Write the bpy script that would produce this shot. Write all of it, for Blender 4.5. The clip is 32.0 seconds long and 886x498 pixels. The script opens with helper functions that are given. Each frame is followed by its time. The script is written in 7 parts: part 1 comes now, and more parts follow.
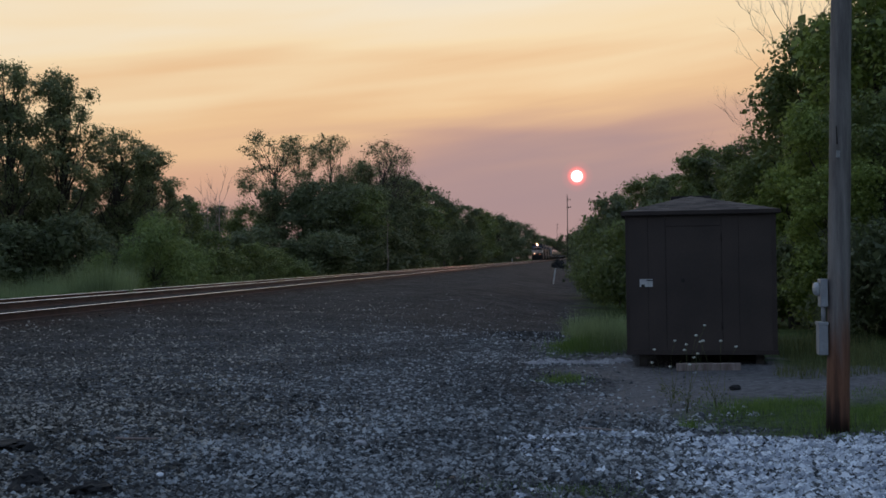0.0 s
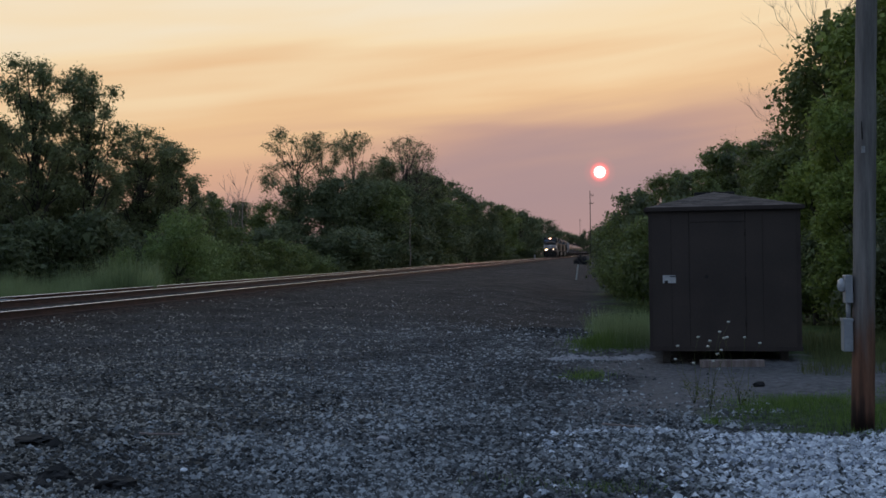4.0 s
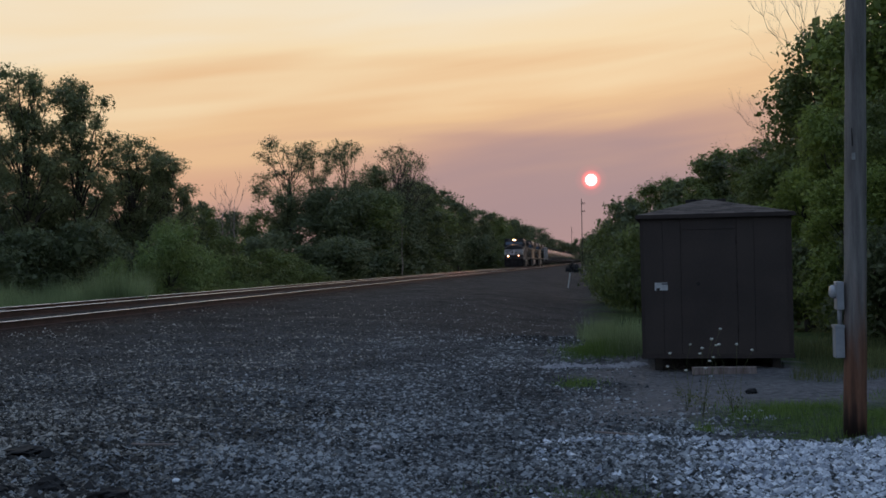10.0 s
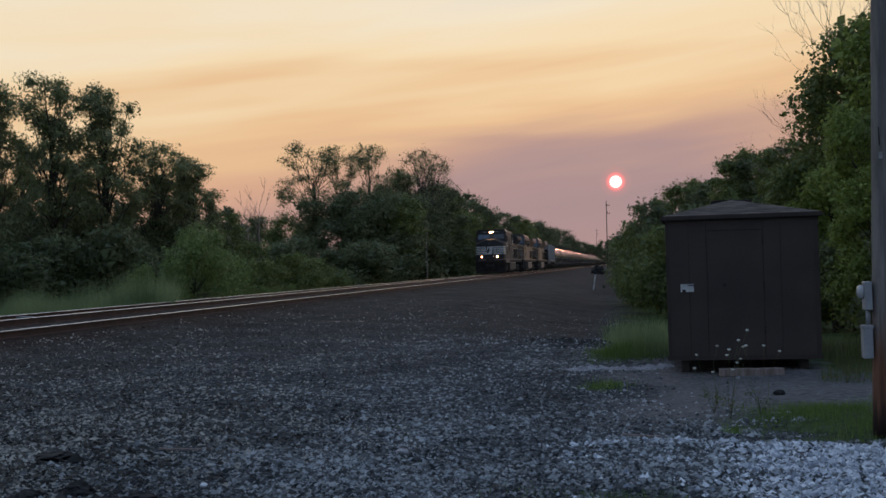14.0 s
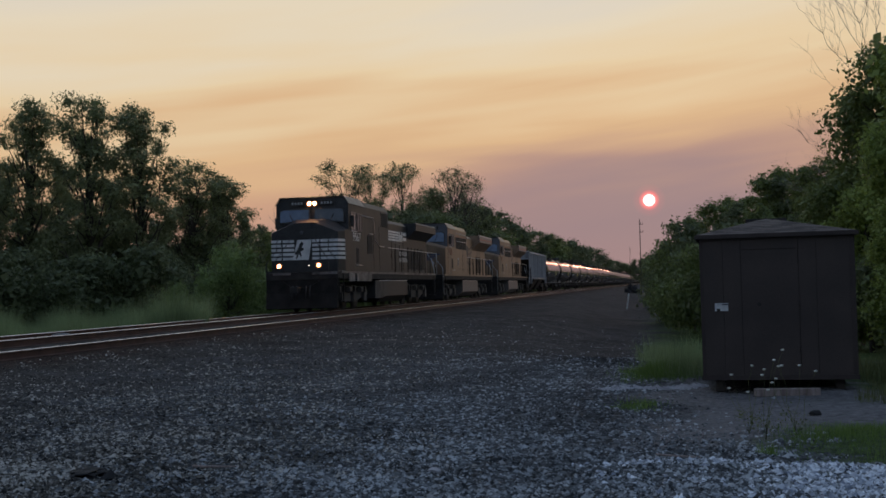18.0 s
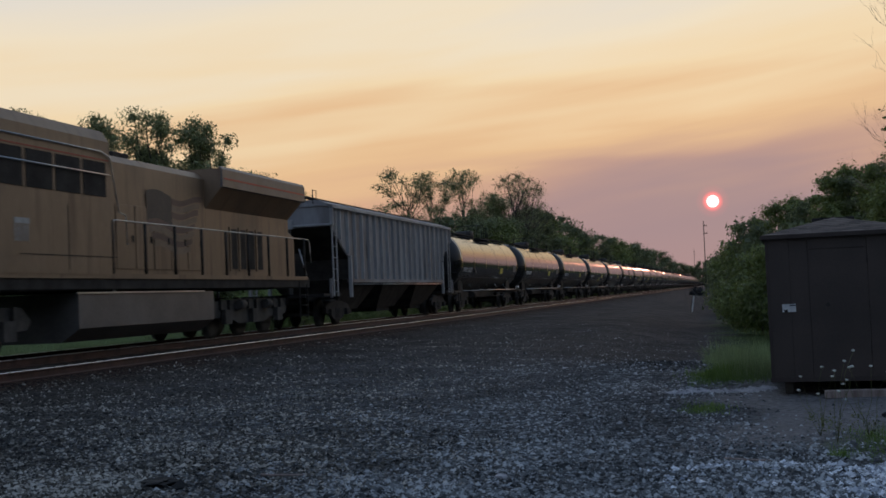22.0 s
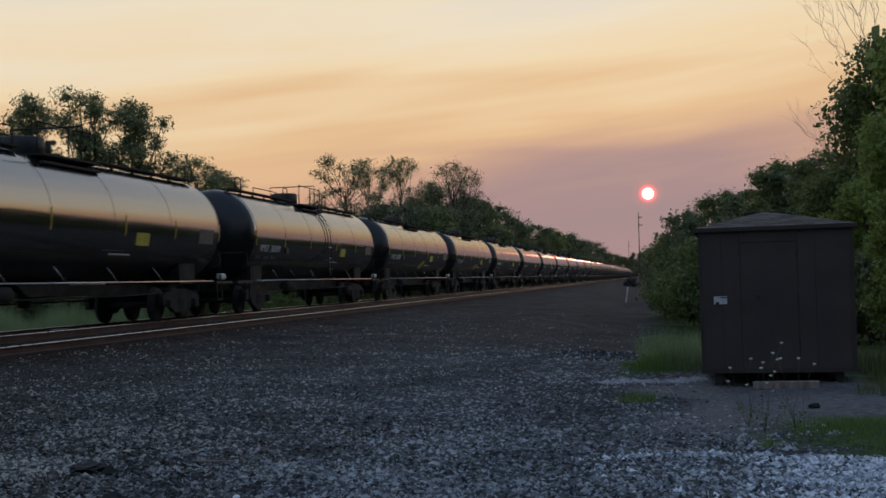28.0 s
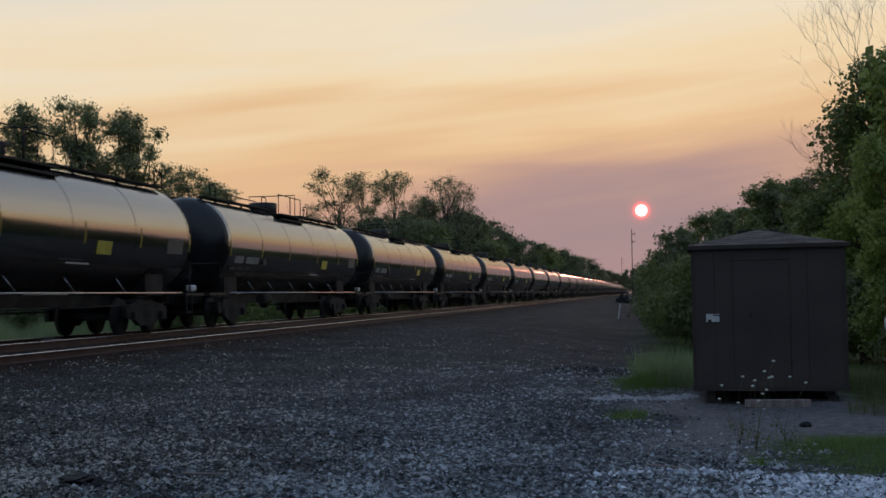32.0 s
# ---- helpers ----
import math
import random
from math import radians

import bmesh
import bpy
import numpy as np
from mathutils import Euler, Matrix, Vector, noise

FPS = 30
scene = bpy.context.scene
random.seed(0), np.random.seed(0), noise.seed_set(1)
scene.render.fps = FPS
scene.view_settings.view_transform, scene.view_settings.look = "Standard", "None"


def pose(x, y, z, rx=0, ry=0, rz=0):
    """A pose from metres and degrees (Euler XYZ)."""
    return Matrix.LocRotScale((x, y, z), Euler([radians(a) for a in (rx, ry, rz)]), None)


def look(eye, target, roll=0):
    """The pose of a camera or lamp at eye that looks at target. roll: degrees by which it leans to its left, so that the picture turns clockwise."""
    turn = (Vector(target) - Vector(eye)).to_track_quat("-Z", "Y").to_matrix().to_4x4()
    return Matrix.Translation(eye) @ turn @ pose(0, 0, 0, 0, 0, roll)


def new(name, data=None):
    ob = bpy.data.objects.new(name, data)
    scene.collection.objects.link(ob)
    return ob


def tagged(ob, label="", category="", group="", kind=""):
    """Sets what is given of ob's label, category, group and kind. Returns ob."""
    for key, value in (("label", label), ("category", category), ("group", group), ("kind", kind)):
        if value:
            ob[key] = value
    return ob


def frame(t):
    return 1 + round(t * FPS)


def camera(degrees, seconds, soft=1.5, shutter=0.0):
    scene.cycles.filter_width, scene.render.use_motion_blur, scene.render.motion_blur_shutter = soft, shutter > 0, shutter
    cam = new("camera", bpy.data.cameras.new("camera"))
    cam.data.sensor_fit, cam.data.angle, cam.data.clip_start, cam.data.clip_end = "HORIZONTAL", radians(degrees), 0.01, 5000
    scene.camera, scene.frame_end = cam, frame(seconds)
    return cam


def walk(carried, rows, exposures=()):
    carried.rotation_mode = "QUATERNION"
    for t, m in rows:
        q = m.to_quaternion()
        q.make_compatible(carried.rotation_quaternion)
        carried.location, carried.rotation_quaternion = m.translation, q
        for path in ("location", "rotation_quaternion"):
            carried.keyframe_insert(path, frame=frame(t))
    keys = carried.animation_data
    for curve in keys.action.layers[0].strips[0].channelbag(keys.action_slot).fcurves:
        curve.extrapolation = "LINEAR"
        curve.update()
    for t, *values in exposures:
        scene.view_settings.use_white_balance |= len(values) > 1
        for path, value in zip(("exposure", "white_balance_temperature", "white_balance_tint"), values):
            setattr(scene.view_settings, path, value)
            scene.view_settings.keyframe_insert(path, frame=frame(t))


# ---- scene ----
EYE = (0.0, 0.0, 0.87)
TRACK = -14.2
# seconds, yaw, pitch, roll of the hand-held camera, which stands in one spot
TURNS = (
    (0, 6.96, 0.47, 0.84), (0.5, 7.36, 0.53, 0.78), (1, 7.77, 0.58, 0.94), (1.5, 8.28, 0.69, 0.99), (2, 8.49, 0.77, 0.85), (2.5, 8.25, 0.68, 0.86),
    (4.5, 7.89, 0.26, 0.84), (5, 7.46, 0.34, 0.72), (5.5, 7.06, 0.38, 0.55), (6, 7.08, 0.34, 0.81), (6.5, 7.36, 0.48, 0.88), (7, 7.60, 0.50, 0.73),
    (7.5, 7.65, 0.32, 0.78), (8, 7.45, 0.34, 0.85), (8.5, 7.32, 0.51, 0.94), (9, 7.39, 0.70, 1.17), (9.5, 7.55, 0.74, 1.23), (10, 7.66, 0.71, 1.15),
    (10.5, 7.84, 0.67, 1.07), (11, 8.11, 0.66, 1.25), (11.5, 8.27, 0.81, 1.30), (12, 8.17, 0.95, 1.31), (12.5, 8.19, 1.05, 1.29), (13, 8.37, 1.06, 1.38),
    (13.5, 8.90, 0.98, 1.57), (15.5, 8.39, 0.81, 1.93), (16, 7.90, 1.44, 1.61), (16.5, 7.95, 1.91, 1.33), (17, 8.61, 1.97, 1.18), (17.5, 9.60, 1.87, 1.16),
    (18, 10.44, 1.83, 1.49), (18.5, 10.74, 1.99, 1.65), (19, 11.03, 2.14, 1.72), (19.5, 12.05, 2.19, 2.00), (20, 13.05, 2.16, 2.41), (20.5, 13.50, 2.07, 2.55),
    (21, 13.79, 2.08, 2.83), (21.5, 13.89, 2.18, 2.92), (22, 13.48, 2.24, 2.52), (22.5, 13.09, 2.24, 2.51), (23, 12.68, 2.25, 2.49), (23.5, 12.42, 2.43, 2.67),
    (24, 12.81, 2.76, 2.56), (24.5, 13.56, 2.92, 1.93), (25, 13.86, 2.60, 1.34), (25.5, 13.77, 2.43, 1.00), (26, 12.47, 2.44, 0.84), (26.5, 11.76, 2.11, 1.50),
    (28.5, 10.24, 1.52, 1.61), (29, 10.40, 1.57, 1.83), (29.5, 10.47, 1.70, 1.88), (30, 10.19, 2.07, 1.87), (30.5, 9.53, 2.43, 2.13), (31, 9.50, 2.69, 2.32),
    (31.5, 9.98, 2.51, 1.94), (32, 10.04, 2.23, 1.01))
cam = camera(41.0, 32.0, soft=1.6, shutter=0.15)
walk(cam, [(t, pose(*EYE, 90 + p, r, y)) for t, y, p, r in TURNS],
     exposures=((0.0, 0.09), (12.0, 0.08), (16.0, 0.02), (16.5, -0.09), (17.0, -0.18), (17.5, -0.17), (18.0, -0.13), (19.0, 0.0), (21.0, 0.03), (24.0, -0.02), (25.0, -0.11), (26.0, -0.04), (32.0, 0.02)))

# ---- sky and sun ----
SUN_AZ, SUN_EL = -0.45, 3.87
SUN_DIR = Vector((math.sin(radians(SUN_AZ)) * math.cos(radians(SUN_EL)),
                  math.cos(radians(SUN_AZ)) * math.cos(radians(SUN_EL)), math.sin(radians(SUN_EL))))


def build_sky():
    """A hazy sunset: bands of colour by height, warm in the west, blue-grey in the east, with thin streaks of cloud."""
    world = bpy.data.worlds.new("dusk_sky")
    scene.world = world
    world.use_nodes = True
    nt = world.node_tree
    nt.nodes.clear()
    N, L = nt.nodes.new, nt.links.new
    out = N("ShaderNodeOutputWorld")
    geo = N("ShaderNodeTexCoord")
    sep = N("ShaderNodeSeparateXYZ")
    L(geo.outputs["Generated"], sep.inputs[0])

    def op(kind, a, b=None, clamp=False):
        n = N("ShaderNodeMath")
        n.operation, n.use_clamp = kind, clamp
        for k, v in enumerate((a, b)):
            if v is None:
                continue
            if isinstance(v, (int, float)):
                n.inputs[k].default_value = v
            else:
                L(v, n.inputs[k])
        return n.outputs[0]

    # thin cloud drawn out in streaks that rise slowly to the right bends the bands
    def streaks(sx, sz, slope, scale, detail):
        v = N("ShaderNodeCombineXYZ")
        L(op("MULTIPLY", sep.outputs[0], sx), v.inputs[0])
        L(op("MULTIPLY", op("ADD", sep.outputs[2], op("MULTIPLY", sep.outputs[0], slope)), sz), v.inputs[2])
        n = N("ShaderNodeTexNoise")
        n.inputs["Scale"].default_value, n.inputs["Detail"].default_value, n.inputs["Roughness"].default_value = scale, detail, 0.55
        n.inputs["Distortion"].default_value = 0.4
        L(v.outputs[0], n.inputs["Vector"])
        return op("SUBTRACT", n.outputs[0], 0.5)

    broad = streaks(1.7, 15.0, -0.10, 1.0, 3.0)
    fine = streaks(3.0, 34.0, -0.13, 1.0, 5.0)
    lift = N("ShaderNodeMapRange")
    lift.inputs["From Min"].default_value, lift.inputs["From Max"].default_value = 0.03, 0.16
    lift.inputs["To Min"].default_value, lift.inputs["To Max"].default_value = 0.25, 1.0
    L(sep.outputs[2], lift.inputs["Value"])
    bend = op("MULTIPLY", op("ADD", op("MULTIPLY", broad, 0.20), op("MULTIPLY", fine, 0.055)), lift.outputs[0])
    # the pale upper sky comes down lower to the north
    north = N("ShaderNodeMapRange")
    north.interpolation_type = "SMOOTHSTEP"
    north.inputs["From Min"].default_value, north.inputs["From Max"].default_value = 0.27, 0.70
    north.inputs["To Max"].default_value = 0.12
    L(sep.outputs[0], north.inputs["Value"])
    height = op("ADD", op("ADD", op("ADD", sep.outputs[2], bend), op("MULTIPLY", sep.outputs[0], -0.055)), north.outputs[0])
    west = N("ShaderNodeValToRGB")
    e = west.color_ramp.elements
    bands = ((0.00, (0.34, 0.235, 0.23)), (0.035, (0.44, 0.28, 0.26)), (0.065, (0.53, 0.315, 0.255)), (0.095, (0.64, 0.37, 0.25)),
             (0.135, (0.77, 0.50, 0.28)), (0.18, (0.85, 0.66, 0.42)), (0.225, (0.84, 0.72, 0.54)), (0.30, (0.74, 0.69, 0.62)), (0.45, (0.50, 0.54, 0.60)), (0.65, (0.31, 0.40, 0.53)), (1.0, (0.18, 0.27, 0.44)))
    while len(e) < len(bands):
        e.new(0.5)
    for el, (p, c) in zip(e, bands):
        el.position, el.color = p, (*c, 1)
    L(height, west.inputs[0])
    east = N("ShaderNodeValToRGB")
    e = east.color_ramp.elements
    e[0].position, e[0].color = 0.0, (0.31, 0.34, 0.42, 1)
    e[1].position, e[1].color = 0.7, (0.19, 0.28, 0.44, 1)
    L(sep.outputs[2], east.inputs[0])
    side = N("ShaderNodeMapRange")
    side.interpolation_type = "SMOOTHSTEP"
    side.inputs["From Min"].default_value, side.inputs["From Max"].default_value = -0.35, 0.75
    L(sep.outputs[1], side.inputs["Value"])
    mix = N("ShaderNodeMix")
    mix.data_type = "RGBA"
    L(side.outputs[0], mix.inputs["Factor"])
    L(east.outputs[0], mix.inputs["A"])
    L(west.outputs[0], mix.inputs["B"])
    # angle from the sun: a mauve veil low round it, the disc itself, and a thin red ring of haze
    dot = N("ShaderNodeVectorMath")
    dot.operation = "DOT_PRODUCT"
    L(geo.outputs["Generated"], dot.inputs[0])
    dot.inputs[1].default_value = SUN_DIR
    ang = op("ARCCOSINE", op("MINIMUM", dot.outputs["Value"], 1.0))
    veil = N("ShaderNodeMapRange")
    veil.interpolation_type = "SMOOTHSTEP"
    veil.inputs["From Min"].default_value, veil.inputs["From Max"].default_value = 0.37, 0.04
    veil.inputs["To Max"].default_value = 1.0
    L(op("ADD", ang, 0.0), veil.inputs["Value"])
    low = N("ShaderNodeMapRange")
    low.interpolation_type = "SMOOTHSTEP"
    low.inputs["From Min"].default_value, low.inputs["From Max"].default_value = 0.152, 0.045
    L(height, low.inputs["Value"])
    mauve = N("ShaderNodeMix")
    mauve.data_type = "RGBA"
    L(op("MULTIPLY", veil.outputs[0], low.outputs[0]), mauve.inputs["Factor"])
    L(mix.outputs["Result"], mauve.inputs["A"])
    mauve.inputs["B"].default_value = (0.305, 0.222, 0.258, 1)
    disc = N("ShaderNodeValToRGB")
    disc.color_ramp.interpolation = "LINEAR"
    e = disc.color_ramp.elements
    stops = ((0.0, (1.5, 1.4, 1.3)), (0.27, (1.4, 1.25, 1.15)), (0.295, (0.85, 0.10, 0.08)), (0.38, (0.55, 0.0, 0.0)), (0.50, (0.08, 0.0, 0.0)), (0.8, (0, 0, 0)))
    while len(e) < len(stops):
        e.new(0.5)
    for el, (p, c) in zip(e, stops):
        el.position, el.color = p, (*c, 1)
    L(op("MULTIPLY", ang, 180 / math.pi), disc.inputs[0])
    add = N("ShaderNodeMix")
    add.data_type, add.blend_type = "RGBA", "ADD"
    add.inputs["Factor"].default_value = 1.0
    L(mauve.outputs["Result"], add.inputs["A"])
    L(disc.outputs[0], add.inputs["B"])
    bg = N("ShaderNodeBackground")
    bg.inputs["Strength"].default_value = 1.0
    L(add.outputs["Result"], bg.inputs[0])
    # a little clear-air sky over it all
    air = N("ShaderNodeTexSky")
    air.sky_type, air.sun_disc = "NISHITA", False
    air.sun_elevation, air.sun_rotation = radians(SUN_EL), radians(SUN_AZ)
    bg2 = N("ShaderNodeBackground")
    bg2.inputs["Strength"].default_value = 0.0015
    L(air.outputs[0], bg2.inputs[0])
    both = N("ShaderNodeAddShader")
    L(bg.outputs[0], both.inputs[0])
    L(bg2.outputs[0], both.inputs[1])
    L(both.outputs[0], out.inputs[0])


build_sky()
sun = new("sun", bpy.data.lights.new("sun", "SUN"))
sun.data.energy, sun.data.angle, sun.data.color = 0.03, radians(0.6), (1.0, 0.34, 0.22)
sun.matrix_world = look(SUN_DIR * 100, (0, 0, 0))

# ---- materials ----
def mat(name, dark, light, scale=4.0, rough=0.7, metal=0.0, bump=0.3, depth=0.01, fine=40.0, stretch=(1, 1, 1), spread=0.15, piece=0.0, coat=0.0, ior=1.5, island=0.0):
    """A painted, worn or natural surface: two scales of noise between a dark and a light tone, and relief from both."""
    m = bpy.data.materials.new(name)
    m.use_nodes = True
    nt = m.node_tree
    N, L = nt.nodes.new, nt.links.new
    b = nt.nodes["Principled BSDF"]
    tc = N("ShaderNodeTexCoord")
    mp = N("ShaderNodeMapping")
    mp.inputs["Scale"].default_value = stretch
    L(tc.outputs["Object"], mp.inputs[0])
    big, small = N("ShaderNodeTexNoise"), N("ShaderNodeTexNoise")
    big.inputs["Scale"].default_value, big.inputs["Detail"].default_value = scale, 5
    small.inputs["Scale"].default_value, small.inputs["Detail"].default_value = fine, 3
    L(mp.outputs[0], big.inputs["Vector"])
    L(mp.outputs[0], small.inputs["Vector"])
    mixn = N("ShaderNodeMath")
    mixn.operation = "MULTIPLY_ADD"
    mixn.inputs[1].default_value = 0.45
    L(small.outputs[0], mixn.inputs[0])
    half = N("ShaderNodeMath")
    half.operation = "MULTIPLY_ADD"
    half.inputs[1].default_value, half.inputs[2].default_value = 1.2, -0.32
    L(big.outputs[0], half.inputs[0])
    L(half.outputs[0], mixn.inputs[2])
    last = mixn.outputs[0]
    if piece or island:
        src = N("ShaderNodeObjectInfo").outputs["Random"] if piece else N("ShaderNodeNewGeometry").outputs["Random Per Island"]
        p = N("ShaderNodeMath")
        p.operation = "MULTIPLY_ADD"
        p.inputs[1].default_value = piece or island
        L(src, p.inputs[0])
        q = N("ShaderNodeMath")
        q.operation = "SUBTRACT"
        q.inputs[1].default_value = (piece or island) / 2
        L(last, q.inputs[0])
        L(q.outputs[0], p.inputs[2])
        last = p.outputs[0]
    ramp = N("ShaderNodeValToRGB")
    e = ramp.color_ramp.elements
    e[0].position, e[0].color = 0.5 - spread * 1.6, (*dark, 1)
    e[1].position, e[1].color = 0.5 + spread * 1.6, (*light, 1)
    L(last, ramp.inputs[0])
    L(ramp.outputs[0], b.inputs["Base Color"])
    rr = N("ShaderNodeMapRange")
    rr.inputs["To Min"].default_value, rr.inputs["To Max"].default_value = max(0.03, rough - 0.12), min(1.0, rough + 0.12)
    L(big.outputs[0], rr.inputs["Value"])
    L(rr.outputs[0], b.inputs["Roughness"])
    b.inputs["Metallic"].default_value, b.inputs["IOR"].default_value = metal, ior
    b.inputs["Coat Weight"].default_value = coat
    if bump:
        bp = N("ShaderNodeBump")
        bp.inputs["Strength"].default_value, bp.inputs["Distance"].default_value = bump, depth
        L(mixn.outputs[0], bp.inputs["Height"])
        L(bp.outputs[0], b.inputs["Normal"])
    return m


def glow(name, colour, strength):
    m = bpy.data.materials.new(name)
    m.use_nodes = True
    b = m.node_tree.nodes["Principled BSDF"]
    b.inputs["Base Color"].default_value = (0.8, 0.8, 0.75, 1)
    b.inputs["Emission Color"].default_value, b.inputs["Emission Strength"].default_value = (*colour, 1), strength
    return m


def leafy(name, dark, light):
    """Leaves: each one its own tone, letting a little light through."""
    m = mat(name, dark, light, scale=0.6, rough=0.55, bump=0.0, fine=9.0, spread=0.22, island=0.5)
    nt = m.node_tree
    b = nt.nodes["Principled BSDF"]
    tr = nt.nodes.new("ShaderNodeBsdfTranslucent")
    mx = nt.nodes.new("ShaderNodeMixShader")
    mx.inputs[0].default_value = 0.38
    nt.links.new(b.inputs["Base Color"].links[0].from_socket, tr.inputs["Color"])
    nt.links.new(b.outputs[0], mx.inputs[1])
    nt.links.new(tr.outputs[0], mx.inputs[2])
    nt.links.new(mx.outputs[0], nt.nodes["Material Output"].inputs[0])
    return m


M = {}
M["gravel"] = mat("crushed_stone", (0.06, 0.062, 0.065), (0.30, 0.31, 0.33), scale=1.1, rough=0.85, bump=0.9, depth=0.03, fine=28.0, spread=0.22)
M["stone"] = mat("loose_stone", (0.024, 0.027, 0.030), (0.44, 0.46, 0.475), scale=0.7, rough=0.75, bump=0.3, depth=0.01, fine=60, spread=0.30, island=0.85)
M["stone_dark"] = mat("brown_ballast_stone", (0.014, 0.0135, 0.013), (0.46, 0.435, 0.39), scale=0.7, rough=0.85, bump=0.3, depth=0.01, fine=60, spread=0.30, island=0.85)
M["white_stone"] = mat("limestone", (0.22, 0.25, 0.31), (0.92, 0.95, 1.0), scale=3.0, rough=0.8, bump=0.4, depth=0.01, fine=60, spread=0.25, island=0.8)
for key, mid in (("stone", (0.155, 0.165, 0.172)), ("stone_dark", (0.104, 0.096, 0.082))):
    # most stones are dark, a few are pale
    ramp = next(n for n in M[key].node_tree.nodes if n.bl_idname == "ShaderNodeValToRGB").color_ramp
    ramp.elements[0].position, ramp.elements[1].position = 0.15, 0.92
    ramp.elements.new(0.56).color = (*mid, 1)
for key in ("stone", "stone_dark"):
    M[key].node_tree.nodes["Principled BSDF"].inputs["Specular IOR Level"].default_value = 0.2
M["rust"] = mat("rusty_rail", (0.045, 0.022, 0.017), (0.120, 0.060, 0.045), scale=3.0, rough=0.75, bump=0.4, depth=0.004, fine=60)
M["railhead"] = mat("worn_steel", (0.60, 0.59, 0.58), (0.85, 0.84, 0.83), scale=6.0, rough=0.30, metal=0.6, bump=0.0)
M["tie"] = mat("creosoted_wood", (0.03, 0.024, 0.02), (0.10, 0.085, 0.07), scale=2.0, rough=0.85, bump=0.6, stretch=(0.3, 3, 3), piece=0.3)
M["black_paint"] = mat("black_paint", (0.024, 0.024, 0.025), (0.060, 0.058, 0.057), scale=0.9, rough=0.55, bump=0.08, depth=0.003, fine=11, ior=1.36)
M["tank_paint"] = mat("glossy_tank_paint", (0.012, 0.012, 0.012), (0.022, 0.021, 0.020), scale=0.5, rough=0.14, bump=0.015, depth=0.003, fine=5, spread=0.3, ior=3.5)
M["dull_tank_black"] = mat("black_tank_paint", (0.008, 0.008, 0.009), (0.018, 0.018, 0.019), scale=0.8, rough=0.30, bump=0.03, depth=0.003, fine=7)
M["under"] = mat("grimy_steel", (0.022, 0.020, 0.019), (0.062, 0.056, 0.051), scale=2.0, rough=0.85, bump=0.4, fine=20, ior=1.3)
M["pilot"] = mat("sooty_pilot_steel", (0.016, 0.015, 0.014), (0.038, 0.034, 0.031), scale=2.0, rough=0.9, bump=0.4, fine=20, ior=1.25)
M["yellow_mark"] = mat("yellow_slanted_mark", (0.20, 0.18, 0.02), (0.34, 0.30, 0.05), rough=0.6)
M["truck_grey"] = mat("dusty_steel", (0.034, 0.031, 0.028), (0.10, 0.09, 0.08), scale=2.0, rough=0.85, bump=0.4, fine=20)
M["white_paint"] = mat("white_paint", (0.50, 0.50, 0.49), (0.80, 0.80, 0.78), scale=2.5, rough=0.5, bump=0.1, fine=25)
M["yellow_loco"] = mat("faded_yellow_paint", (0.205, 0.132, 0.078), (0.32, 0.21, 0.128), scale=0.7, rough=0.5, bump=0.06, fine=10, stretch=(1, 1, 0.5), spread=0.2)
M["grey_loco"] = mat("dull_grey_paint", (0.085, 0.078, 0.074), (0.17, 0.155, 0.145), scale=1.0, rough=0.45, bump=0.06, fine=12)
M["red_line"] = mat("red_stripe", (0.25, 0.03, 0.02), (0.38, 0.05, 0.04), rough=0.5)
M["red_worn"] = mat("worn_red_lettering", (0.20, 0.085, 0.05), (0.27, 0.12, 0.07), rough=0.6)
M["blue_sign"] = mat("blue_paint", (0.022, 0.042, 0.105), (0.045, 0.075, 0.16), rough=0.45)
M["hopper"] = mat("weathered_grey_paint", (0.13, 0.12, 0.12), (0.37, 0.37, 0.385), scale=0.55, rough=0.7, bump=0.15, fine=7, stretch=(1, 1, 0.3), spread=0.22)
# a paler grey than the panels, for ribs, chords, end beams and ladders
M["hopper_rib"] = mat("pale_rib_paint", (0.20, 0.195, 0.195), (0.50, 0.50, 0.50), scale=0.7, rough=0.7, bump=0.1, fine=9, stretch=(1, 1, 0.3), spread=0.2)
M["steel"] = mat("galvanised_steel", (0.35, 0.36, 0.37), (0.60, 0.61, 0.62), scale=5.0, rough=0.4, metal=0.8, bump=0.1)
M["reflect"] = mat("yellow_reflective_strip", (0.38, 0.27, 0.03), (0.58, 0.43, 0.06), rough=0.4)
M["placard"] = mat("yellow_placard", (0.45, 0.40, 0.05), (0.62, 0.56, 0.10), rough=0.5)
M["digits"] = mat("yellow_digits", (0.60, 0.52, 0.10), (0.85, 0.75, 0.18), rough=0.5)
M["scuffed"] = mat("scuffed_sill_paint", (0.05, 0.047, 0.044), (0.24, 0.22, 0.21), scale=2.2, rough=0.6, fine=9, spread=0.12)
M["dark_grey"] = mat("dark_blue_grey_paint", (0.05, 0.052, 0.06), (0.10, 0.10, 0.115), scale=1.0, rough=0.5, bump=0.05, fine=12)
M["clod"] = mat("dark_soil", (0.008, 0.008, 0.008), (0.032, 0.030, 0.030), scale=6, rough=0.95, bump=0.8, depth=0.02, fine=50)
M["pale_soil"] = mat("pale_dry_soil", (0.26, 0.25, 0.27), (0.55, 0.54, 0.56), scale=6, rough=0.95, bump=0.6, depth=0.01, fine=50)
M["decal"] = mat("pale_lettering", (0.28, 0.28, 0.28), (0.46, 0.46, 0.45), rough=0.6, scale=8)
